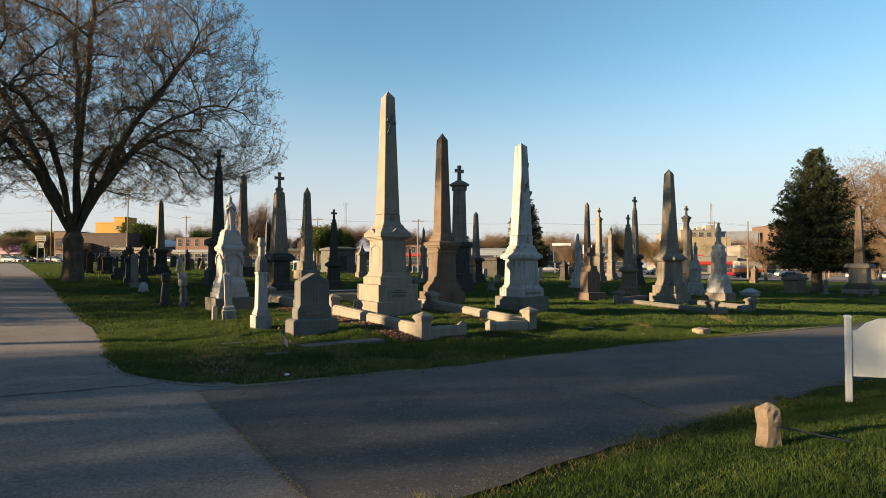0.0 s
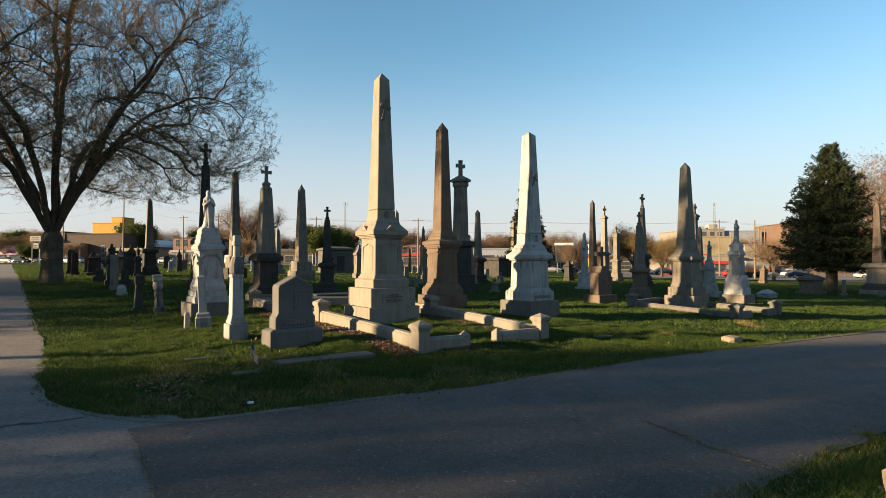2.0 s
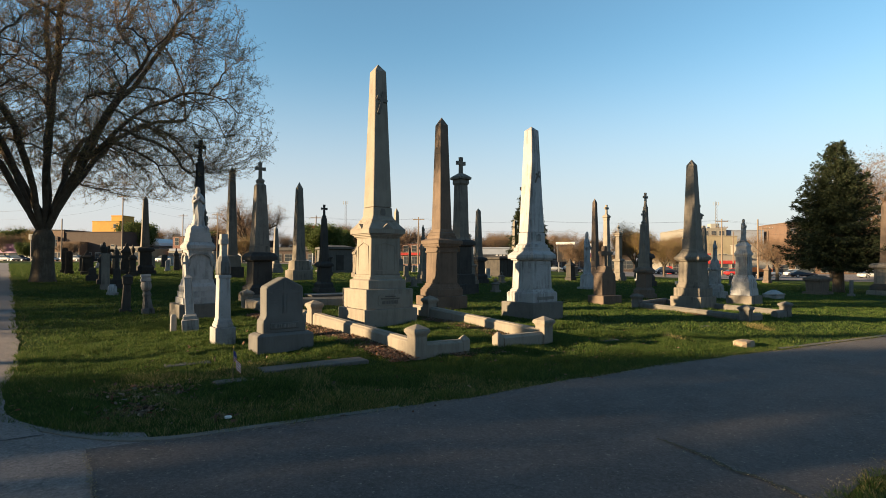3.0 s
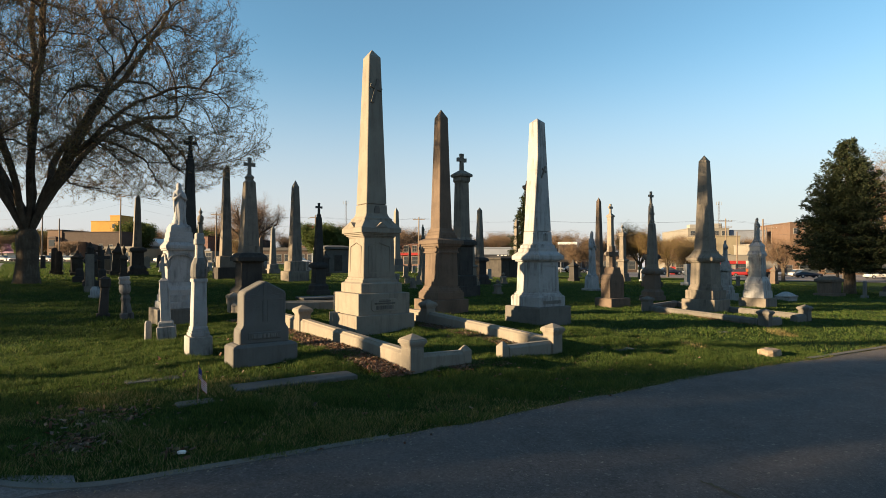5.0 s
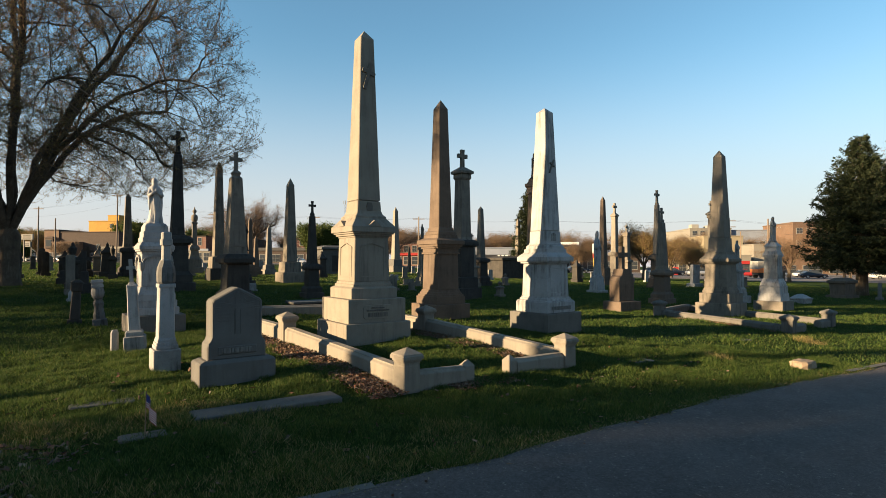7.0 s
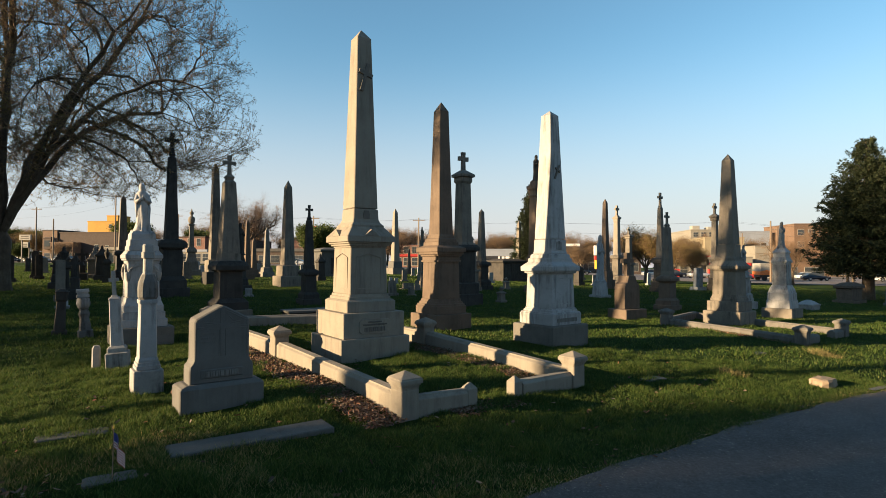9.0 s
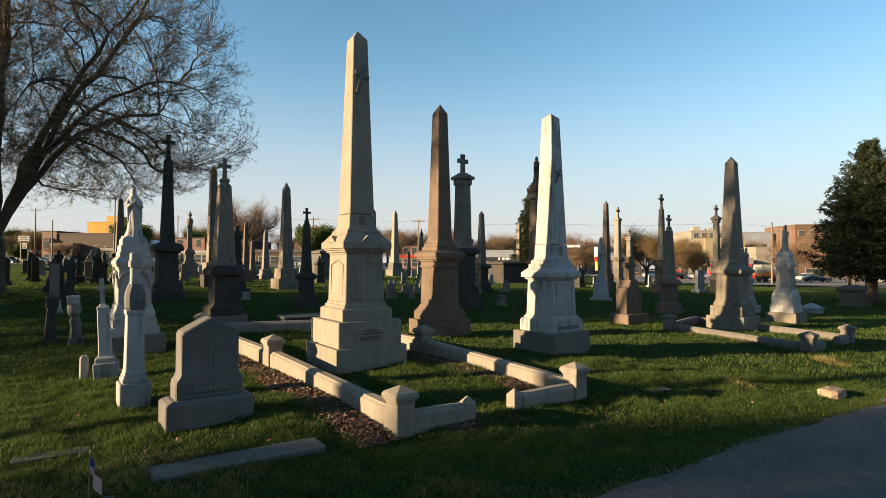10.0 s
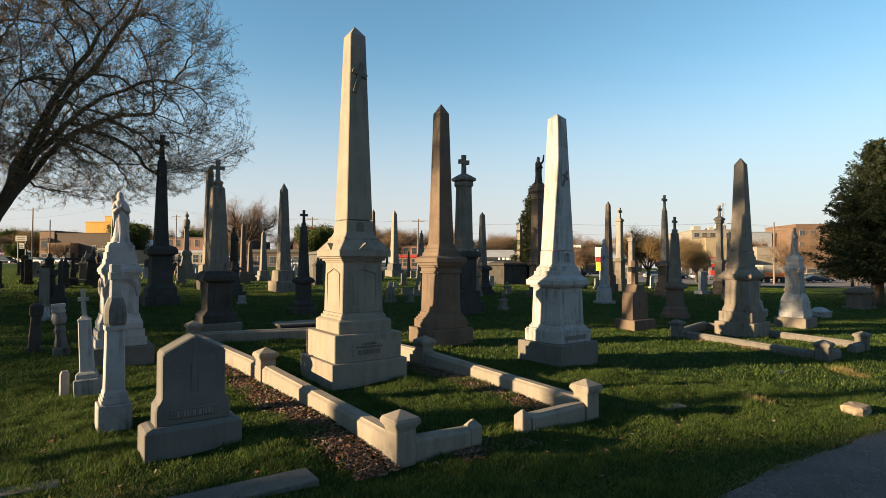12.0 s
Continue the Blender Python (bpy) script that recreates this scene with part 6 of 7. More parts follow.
store = building("store", -6.0, 8.0, 130.5, 16, 5.2, GREY_BLUE, "grey flat-roofed store with a lettered sign", ROOF_DARK, band=(2.6, 3.4, BLACK_PAINT))
g = Geo()
for k, ww in enumerate((0.45, 0.6, 0.75, 0.2, 0.45, 0.5)):
    g.box(-1.0 + k * 0.85, -1.0 + k * 0.85 + ww, -0.43, -0.34, 2.75, 3.3, 0.02)
tagged(part("sign_letters", g, WHITE_PAINT, store, "white block lettering"), kind="stuff")
building("store", 8.2, 34.0, 140, 12, 3.4, BRICK_DARK, "low dark brick shop building", shop=6)
can = base_at("station_canopy", 39.2, 121, 0)
part("canopy", Geo().box(-4.4, 4.4, -3, 3, 3.75, 4.4, 0.05), PALE_WALL, can)
part("stripe", Geo().box(-4.43, 4.43, -3.03, 3.03, 4.1, 4.35, 0.02), RED, can)
for k, px in enumerate((-3.2, 3.2)):
    part("column", Geo().box(px - 0.2, px + 0.2, -0.2, 0.2, -0.5, 3.8), PALE_WALL, can)
    part("pump", Geo().box(px - 0.5, px + 0.5, -1.6, -1.1, -0.3, 1.7, 0.04), RED, can)
tagged(can, "filling station canopy with a red and white edge", "canopy")
building("kiosk", 37.0, 45.4, 128.5, 8, 2.9, PALE_WALL, "white filling station shop", shop=4, band=(2.5, 3.3, PALE_WALL))
factory = building("factory", 65.6, 79.2, 200, 30, 13.4, PALE_WALL, "large cream factory building with a flat roof", windows=[(wx, wz, 1.5, 1.5) for wz in (9.3, 12.2) for wx in (-5.2, -2.6, 0.0, 2.6, 5.2)])
for ux, uw, uh in ((-4.0, 2.4, 1.3), (0.5, 1.4, 0.9), (4.2, 3.0, 1.6)):
    part("roof_unit", Geo().box(ux - uw / 2, ux + uw / 2, 3.0, 6.0, 14.6, 14.9 + uh, 0.05), SIDEWALK, factory)
building("factory_wing", 79.3, 92.0, 201, 28, 12.8, GREY_BLUE, "grey-blue upper wing of the factory", windows=[(-4, 8.6, 1.6, 1.6), (0, 8.6, 1.6, 1.6), (4, 8.6, 1.6, 1.6)])
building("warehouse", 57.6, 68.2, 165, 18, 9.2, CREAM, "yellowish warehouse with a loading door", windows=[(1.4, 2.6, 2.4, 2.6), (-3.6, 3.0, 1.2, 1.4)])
building("office", 64.4, 69.6, 150, 10, 6.4, PALE_WALL, "pale rendered cube building", windows=[(1.6, 3.6, 0.9, 1.4), (1.6, 1.0, 0.9, 1.4)])
building("brick_block", 94.0, 112.0, 190, 20, 14.6, BRICK_TAN, "big brick block with bricked-up windows", windows=[(wx, wz, 1.8, 1.7) for wz in (8.6, 12.4) for wx in (-7.0, -3.8, -0.6, 2.6, 5.8)])
building("store", 48.0, 62.0, 146, 12, 3.6, PALE_WALL, "low white shop with a red sign", shop=4, band=(2.4, 3.2, RED))
building("store", 70.0, 120.0, 152, 12, 3.4, BRICK_TAN, "low brick shops beyond the car park", shop=8)


def utility_pole(x, y, h, arms=1, lean=0.0, mat=POLE_WOOD):
    ob = base_at("utility_pole", x, y, 0)
    ob.rotation_euler = (0, radians(lean), 0)
    part("pole", Geo().lathe([(-0.5, 0.20), (0.5, 0.17), (h, 0.11)], 8), mat, ob, "", True)
    for k in range(arms):
        z = h - 0.5 - k * 1.2
        part("crossarm", Geo().box(-1.2, 1.2, -0.07, 0.07, z - 0.07, z + 0.07), mat, ob)
        g = Geo()
        for px in (-1.1, -0.5, 0.5, 1.1):
            g.lathe([(z + 0.06, 0.04), (z + 0.14, 0.06), (z + 0.22, 0.03)], 6, px, 0)
        part("insulator", g, STEEL, ob)
    return tagged(ob, "wooden utility pole with crossarms", "utility pole", "street poles")


POLES = [(-100.3, 114, 12.2, 1), (-96.2, 114, 9.6, 0), (-82.1, 114.5, 15, 1), (-81.2, 136, 12.5, 1), (-60.0, 114.5, 11.0, 1), (-38.0, 114.5, 10.5, 1), (-16.0, 114.5, 10.5, 1), (8.0, 114.5, 10.5, 1), (45.7, 118, 11.5, 2), (42.3, 95, 9.6, 0), (66.0, 114.5, 10.5, 1), (-124.0, 114.5, 12.0, 1), (57.0, 126.0, 10.5, 0), (60.5, 131.0, 11.0, 1), (52.0, 128.0, 9.5, 0)]
for px, py, ph, arms in POLES:
    utility_pole(px, py, ph, arms, 0.4)


def wire(a, b, sag):
    cu = bpy.data.curves.new("overhead_wire", "CURVE")
    cu.dimensions = "3D"
    cu.bevel_depth = 0.010
    sp = cu.splines.new("POLY")
    sp.points.add(14)
    for i in range(15):
        t = i / 14
        sp.points[i].co = (a[0] + (b[0] - a[0]) * t, a[1] + (b[1] - a[1]) * t, a[2] + (b[2] - a[2]) * t - 4 * sag * t * (1 - t), 1)
    cu.materials.append(BLACK_PAINT)
    tagged(new("overhead_wire", cu), "thin black overhead wire between poles", "cable", "street wires")


line = [p for p in POLES if 114 <= p[1] <= 118 and p[3]]
line.sort()
for (xa, ya, ha, _), (xb, yb, hb, _) in zip(line, line[1:]):
    for off, dz in ((-1.0, -0.3), (1.0, -0.3), (0.0, -2.2)):
        wire((xa + off, ya, height(xa, ya) + ha + dz), (xb + off, yb, height(xb, yb) + hb + dz), 0.5)


def mast(x, y, z0, h, label):
    ob = base_at("radio_mast", x, y, 0, z0)
    g = Geo()
    for dx, dy in ((-0.4, -0.3), (0.4, -0.3), (0, 0.4)):
        g.tube((dx, dy, -1), (dx * 0.5, dy * 0.5, h), 0.05, 0.035, 5)
    part("legs", g, DARK_STEEL, ob)
    g = Geo()
    for k in range(int(h / 1.2)):
        g.tube((-0.4, -0.3, k * 1.2), (0.38, -0.3, k * 1.2 + 1.2), 0.035, 0.035, 4)
        g.tube((0.4, -0.3, k * 1.2), (0, 0.38, k * 1.2 + 1.2), 0.035, 0.035, 4)
    part("bracing", g, DARK_STEEL, ob)
    g = Geo()
    for k in range(3):
        g.box(-0.85 + k * 0.8, -0.72 + k * 0.8, -0.3, -0.2, h - 1.4, h - 0.2)
    part("antenna", g, SIDEWALK, ob)
    tagged(ob, label, "radio mast")


mast(77.0, 203, 13.0, 10.0, "steel lattice radio mast on the factory roof")
mast(-56.2, 200, 2.0, 22.5, "tall thin radio mast behind the houses")

bill = base_at("roadside_sign", -102.2, 113.5, 0)
for px in (-0.9, 0.9):
    part("post", Geo().box(px - 0.08, px + 0.08, -0.1, 0.1, -0.5, 5.9), BLACK_PAINT, bill)
part("board", Geo().box(-1.35, 1.35, -0.25, 0.1, 4.9, 6.1, 0.03), SIDEWALK, bill)
part("lower_board", Geo().box(-0.5, 0.8, -0.22, 0.1, 3.3, 4.5, 0.03), SIDEWALK, bill)
bars("lettering", bill, [(5.6, 1.8, 0.25), (5.15, 2.0, 0.2), (3.9, 0.9, 0.2), (3.5, 0.9, 0.2)], 0.26, LETTER, "small unreadable lettering")
tagged(bill, "white roadside sign boards on steel posts", "sign")
sg = base_at("station_sign", 16.3, 95.5, 0)
part("post", Geo().box(-0.12, 0.12, -0.12, 0.12, -0.5, 2.2), STEEL, sg)
part("board", Geo().box(-0.75, 0.75, -0.2, 0.2, 3.6, 5.2, 0.05), WHITE_PAINT, sg)
part("red_panel", Geo().box(-0.72, 0.72, -0.19, 0.19, 2.9, 3.55, 0.03), RED, sg)
part("yellow_panel", Geo().box(-0.6, 0.6, -0.18, 0.18, 1.4, 2.85, 0.03), YELLOW, sg)
tagged(sg, "white and yellow filling station price sign", "sign")
rs = base_at("roof_sign", -48.3, 141.8, 0)
part("board", Geo().box(-1.4, 1.4, -0.2, 0.2, 7.4, 10.0, 0.05), RED, rs)
part("post", Geo().box(-0.15, 0.15, -0.1, 0.1, -0.5, 7.5), STEEL, rs)
bars("lettering", rs, [(8.9, 1.9, 0.5), (8.0, 1.9, 0.5)], 0.21, WHITE_PAINT, "pale unreadable lettering")
tagged(rs, "red and white sign on a tall post", "sign")
bb = base_at("advertising_screen", 13.6, 110.0, 0)
part("screen", Geo().box(-1.6, 1.6, -0.2, 0.2, 2.0, 5.4, 0.05), BLACK_PAINT, bb)
part("frame", Geo().box(-1.8, 1.8, -0.1, 0.3, 5.4, 5.9, 0.05), WHITE_PAINT, bb)
for px in (-1.3, 1.3):
    part("post", Geo().box(px - 0.1, px + 0.1, -0.1, 0.1, -0.5, 2.1), STEEL, bb)
tagged(bb, "dark hoarding seen from behind on posts", "sign")


# ---------------------------------------------------------------- vehicles
def vehicle(name, paint, length, h, label, van=False):
    ob = new(name)
    L, w = length / 2, 0.88
    low = 0.28
    belt = h * (0.62 if not van else 0.55)

    def sect(x, z0, z1, half):
        return [(x, -half, z0), (x, half, z0), (x, half * 1.02, (z0 + z1) / 2), (x, half * 0.96, z1), (x, -half * 0.96, z1), (x, -half * 1.02, (z0 + z1) / 2)]

    nose = belt * (0.74 if not van else 0.8)
    part("body", Geo().loft([sect(-L, low + 0.1, belt * 0.86, w * 0.86), sect(-L + 0.15, low, belt * 0.96, w * 0.97), sect(-L * 0.3, low, belt, w), sect(L * 0.35, low, belt, w), sect(L - 0.5, low, belt * 0.88, w * 0.97), sect(L - 0.1, low, nose, w * 0.9), sect(L, low + 0.12, nose * 0.85, w * 0.8)]), paint, ob, "", True)
    if van:
        cab = [(-L + 0.02, 1.0), (-L + 0.12, 1.0), (L * 0.42, 1.0), (L * 0.66, 0.3)]
    else:
        cab = [(-L + 0.35, 0.15), (-L * 0.55, 0.95), (L * 0.05, 1.0), (L * 0.48, 0.1)]
    rings = []
    for x, k in cab:
        z1 = belt - 0.03 + (h - belt) * k
        rings.append([(x, -w * 0.93, belt - 0.05), (x, w * 0.93, belt - 0.05), (x, w * (0.93 - 0.17 * k), z1), (x, -w * (0.93 - 0.17 * k), z1)])
    part("cabin", Geo().loft(rings), GLASS if not van else paint, ob)
    if not van:
        part("roof", Geo().box(-L * 0.56, L * 0.08, -w * 0.74, w * 0.74, h - 0.05, h + 0.01, 0.02), paint, ob)
    else:
        part("side_window", Geo().box(L * 0.05, L * 0.4, -w * 0.93, w * 0.93, belt + 0.1, h - 0.35, 0.02), GLASS, ob)
    for sx in (-L * 0.62, L * 0.62):
        for sy in (-w, w):
            k = 14
            g = Geo()
            g.loft([[(sx + 0.32 * math.cos(2 * math.pi * j / k), sy + o, 0.32 + 0.32 * math.sin(2 * math.pi * j / k)) for j in range(k)] for o in (-0.1, 0.1)])
            wheel = part("wheel", g, RUBBER, ob)
            g = Geo()
            s = 0.105 if sy > 0 else -0.105
            g.loft([[(sx + 0.19 * math.cos(2 * math.pi * j / k), sy + o, 0.32 + 0.19 * math.sin(2 * math.pi * j / k)) for j in range(k)] for o in (0, s)])
            part("rim", g, STEEL, wheel)
    g = Geo()
    for sy in (-0.6, 0.6):
        g.box(L - 0.13, L + 0.005, sy - 0.16, sy + 0.16, nose * 0.74, nose * 0.92, 0.02)
    part("headlight", g, WHITE_PAINT, ob)
    return tagged(ob, label, "van" if van else "car", "parked vehicles")


CARS = {
    "w": vehicle("car", WHITE_CAR, 4.5, 1.45, "white saloon car parked at the street"),
    "s": vehicle("car", SILVER_CAR, 4.5, 1.5, "silver saloon car parked at the street"),
    "d": vehicle("car", DARK_CAR, 4.5, 1.45, "dark saloon car parked at the street"),
    "r": vehicle("car", RED_CAR, 4.4, 1.45, "red car parked at the street"),
    "v": vehicle("van", WHITE_CAR, 5.4, 2.2, "white panel van on the street", True),
}
SPOTS = [("w", -120.6, 125, 0), ("v", -117.2, 128, 180), ("d", -114.0, 122, 0), ("w", -109.0, 125, 0), ("s", -104.5, 126, 0), ("w", -99.0, 121, 180), ("d", -129.0, 125, 0), ("s", 51.9, 112, 20), ("d", 57.5, 111, 0), ("w", 60.0, 118, 0), ("s", 75.9, 112, 15), ("r", 82.5, 111, 0), ("s", 90.0, 112, 0), ("d", 33.8, 114, 0), ("s", 38.0, 113, 10), ("w", 30.0, 114, 0), ("r", 46.5, 113, 0), ("d", -88.0, 128, 0), ("w", -80.0, 127, 0), ("s", -45.0, 125, 0), ("d", -30.0, 128, 0), ("v", -62.0, 127, 0), ("w", -12.0, 124, 0), ("s", 11.0, 112, 0), ("d", 15.5, 113, 20), ("w", 4.0, 126, 0), ("w", 70.2, 112, 0)]
used = set()
for key, vx, vy, turn in SPOTS:
    m = pose(vx, vy, height(vx, vy) + 0.06, 0, 0, turn)
    if key in used:
        copy_thing(CARS[key], m)
    else:
        CARS[key].matrix_basis = m
        used.add(key)
tk = new("lorry_trailer")
tk.matrix_basis = pose(46.6, 105, height(46.6, 105) + 0.05, 0, 0, 6)
part("box", Geo().box(-2.1, 2.1, -1.2, 1.2, 1.0, 3.0, 0.04), SIDEWALK, tk)
part("stripe", Geo().outline([(-2.11, 1.0), (2.11, 1.0), (2.11, 1.5), (1.2, 1.75), (0.2, 1.45), (-1.0, 1.85), (-2.11, 1.6)], -1.215, 1.215), ORANGE, tk)
part("chassis", Geo().box(-2.0, 2.0, -0.9, 0.9, 0.6, 1.0), BLACK_PAINT, tk)
for sx in (-1.3, 1.3):
    for sy in (-1.0, 1.0):
        g = Geo()
        g.loft([[(sx + 0.45 * math.cos(2 * math.pi * j / 14), sy + o, 0.45 + 0.45 * math.sin(2 * math.pi * j / 14)) for j in range(14)] for o in (-0.14, 0.14)])
        part("wheel", g, RUBBER, tk)
tagged(tk, "white rental lorry body with an orange stripe", "lorry")


# ---------------------------------------------------------------- tombs and other large stones on the lawn
def mausoleum(x, y, w, d, h, label, mat, turn=38.0):
    ob = base_at("mausoleum", x, y, turn)
    part("plinth", Geo().stack([(-0.4, w + 0.3, d + 0.3), (0.25, w + 0.3, d + 0.3)]), mat, ob)
    part("wall", Geo().stack([(0.25, w, d), (h - 0.5, w, d)]), mat, ob)
    part("cornice", Geo().stack([(h - 0.5, w + 0.1, d + 0.1), (h - 0.42, w + 0.4, d + 0.4), (h - 0.22, w + 0.4, d + 0.4)]), mat, ob)
    part("roof", Geo().stack([(h - 0.22, w + 0.2, d + 0.2), (h, w * 0.6, d * 0.6)]), mat, ob)
    part("door", Geo().box(-0.45, 0.45, -d / 2 - 0.04, -d / 2 + 0.05, 0.25, 2.0, 0.02), DARK_STONE, ob)
    tagged(ob, label, "mausoleum")


mausoleum(-18.2, 64.0, 3.0, 3.4, 3.1, "grey granite mausoleum with a flat roof", SLATE)
mausoleum(1.2, 67.5, 3.2, 3.0, 2.5, "low dark stone vault with a flat roof", DARK_STONE)
ob = base_at("sarcophagus", 24.7, 46.4, 38)
part("plinth", Geo().stack([(-0.3, 2.0, 1.3), (0.2, 2.0, 1.3)]), BROWNSTONE, ob)
part("chest", Geo().stack([(0.2, 1.5, 0.9), (1.0, 1.6, 1.0), (1.05, 1.9, 1.2), (1.2, 1.9, 1.2), (1.42, 1.2, 0.4)]), BROWNSTONE, ob)
tagged(ob, "brown stone chest tomb under the spruce", "tomb")
ob = base_at("planter", 17.65, 38.15, 38)
part("basin", Geo().stack([(-0.1, 0.95, 0.75), (0.22, 1.0, 0.8), (0.26, 1.08, 0.86), (0.32, 1.05, 0.84)]), MARBLE_DIRTY, ob)
part("lid", Geo().stack([(0.32, 0.95, 0.75), (0.46, 0.6, 0.45), (0.54, 0.2, 0.16)], 0.06), MARBLE, ob)
tagged(ob, "low pale marble block with a pitched lid", "grave marker")
for bx, by in ((-5.7, 23.6),):
    ob = base_at("ledger_tomb", bx, by, 38)
    part("chest", Geo().box(-0.95, 0.95, -0.45, 0.45, -0.2, 0.30, 0.01), DARK_STONE, ob)
    part("slab", Geo().box(-1.02, 1.02, -0.5, 0.5, 0.30, 0.37, 0.012), SLATE, ob)
    tagged(ob, "low dark ledger tomb with a slate top", "tomb")
for bx, by, bw in ((28.5, 44.0, 1.3), (31.0, 44.8, 1.2)):
    ob = base_at("stone_bench", bx, by, 20)
    part("seat", Geo().box(-bw / 2, bw / 2, -0.2, 0.2, 0.36, 0.46, 0.012), MID_STONE, ob)
    for sx in (-0.38, 0.38):
        part("leg", Geo().box(sx * bw - 0.09, sx * bw + 0.09, -0.17, 0.17, -0.1, 0.36, 0.01), MID_STONE, ob)
    tagged(ob, "low stone bench on the grass", "bench")

# ---------------------------------------------------------------- near things on the lawns
ob = base_at("ledger_slab", -2.57, 12.49, 40, sink=-0.016)
part("slab", Geo().stack([(-0.12, 2.0, 0.46), (0.005, 2.0, 0.46), (0.017, 1.97, 0.43)], 0.02), SLATE, ob)
part("crack_line", Geo().box(0.28, 0.290, -0.21, 0.21, -0.02, 0.0190, 0.0005), LETTER, ob)
tagged(ob, "grey slate ledger slab lying flush in the grass", "grave slab")
for mx, my, ml in ((-3.5, 11.13, 0.5), (-4.96, 12.34, 0.8)):
    ob = base_at("ledger_slab", mx, my, 38, sink=-0.02 - float(bumps(mx, my)))
    part("slab", Geo().stack([(-0.12, ml, 0.26), (-0.022, ml, 0.26), (-0.012, ml - 0.04, 0.22)], 0.03), SLATE, ob)
    tagged(ob, "small grey flush marker half hidden in grass", "grave slab")
for mx, my in ((3.7, 17.55), (7.49, 21.5)):
    ob = base_at("ledger_slab", mx, my, 38, sink=-0.02 - float(bumps(mx, my)))
    part("slab", Geo().stack([(-0.1, 0.55, 0.34), (-0.02, 0.55, 0.34), (-0.008, 0.5, 0.28)], 0.03), SLATE, ob)
    tagged(ob, "small flush grave marker sunk in the grass", "grave slab")


def rough_block(name, x, y, levels, material, label, category, seed, turn=20.0, tilt=0.0):
    rng = np.random.default_rng(seed)
    ob = base_at(name, x, y, turn)
    ob.rotation_euler = (radians(tilt), radians(tilt * 0.6), radians(turn))
    rings = []
    for z, w, d in levels:
        ring = []
        for j in range(14):
            an = 2 * math.pi * j / 14
            c, s = math.cos(an), math.sin(an)
            k = 1 / max(abs(c), abs(s)) ** 0.75
            ring.append((w / 2 * c * k * rng.uniform(0.90, 1.08), d / 2 * s * k * rng.uniform(0.90, 1.08), z + rng.normal(0, 0.006)))
        rings.append(ring)
    part("stone", Geo().loft(rings), material, ob)
    return tagged(ob, label, category)


SIGN = (6.58, 9.55)
rough_block("boundary_stone", 4.05, 6.75, [(-0.15, 0.25, 0.21), (0.03, 0.245, 0.2), (0.12, 0.225, 0.19), (0.22, 0.20, 0.175), (0.29, 0.235, 0.20), (0.38, 0.235, 0.20), (0.42, 0.20, 0.165), (0.46, 0.11, 0.09), (0.475, 0.03, 0.03)], FIELDSTONE, "chipped tan boundary stone with a pointed top", "boundary stone", 4, 15)
rough_block("boulder", 7.45, 18.33, [(-0.1, 0.60, 0.40), (0.03, 0.62, 0.42), (0.12, 0.60, 0.40), (0.155, 0.52, 0.34), (0.165, 0.2, 0.12)], FIELDSTONE, "low tan block of stone at the roadside", "boulder", 9, 42, 2)
ob = base_at("iron_bar", 4.30, 6.82, -12)
part("bar", Geo().tube((-0.35, 0, 0.22), (0.75, 0.1, 0.03), 0.012, 0.012, 8), BLACK_PAINT, ob)
tagged(ob, "thin black iron bar leaning on the boundary stone", "iron bar")

sign = base_at("cemetery_sign", SIGN[0], SIGN[1], -12)
for px in (0.0, 1.75):
    post = part("post", Geo().stack([(-0.3, 0.075), (1.27, 0.075)], 0.006, px, 0), WHITE_PAINT, sign)
    part("post_cap", Geo().stack([(1.27, 0.09), (1.30, 0.09), (1.315, 0.07)], 0.006, px, 0), WHITE_PAINT, post)
arch = [(0.05, 0.40), (1.70, 0.40), (1.70, 1.08), (1.62, 1.10), (1.52, 1.20), (1.36, 1.27), (0.875, 1.31), (0.39, 1.27), (0.23, 1.20), (0.13, 1.10), (0.05, 1.08)]
part("board", Geo().outline(arch, -0.02, 0.02, 0.004), WHITE_PAINT, sign)
sign.scale = (1.06, 1.06, 1.06)
tagged(sign, "white painted board sign with an arched top between posts", "sign")

fl = base_at("grave_flag", -3.42, 11.05, 0)
part("stick", Geo().tube((0, 0, -0.1), (0.012, 0, 0.56), 0.006, 0.005, 6), POLE_WOOD, fl)
part("finial", Geo().lathe([(0.555, 0.004), (0.575, 0.011), (0.60, 0.003)], 8, 0.012, 0), YELLOW, fl)
for name, mat, sel in (("stripe", RED, 0), ("white_stripe", WHITE_PAINT, 1)):
    g = Geo()
    for k in range(13):
        if k % 2 == sel:
            n = 7
            top_row = []
            for i in range(n + 1):
                t = i / n
                x = 0.014 + 0.105 * t + 0.012 * math.sin(t * 7)
                yv = 0.02 * math.sin(t * 8)
                z = 0.535 - 0.22 * t - 0.012
                top_row.append((x, yv, z))
            for i in range(n):
                if k < 7 and i < 3:
                    continue
                (xa, ya, za), (xb, yb, zb) = top_row[i], top_row[i + 1]
                h0, h1 = -k * 0.0125, -(k + 1) * 0.0125
                g.face((xa, ya, za + h0), (xb, yb, zb + h0), (xb, yb, zb + h1), (xa, ya, za + h1))
    part(name, g, mat, fl)
g = Geo()
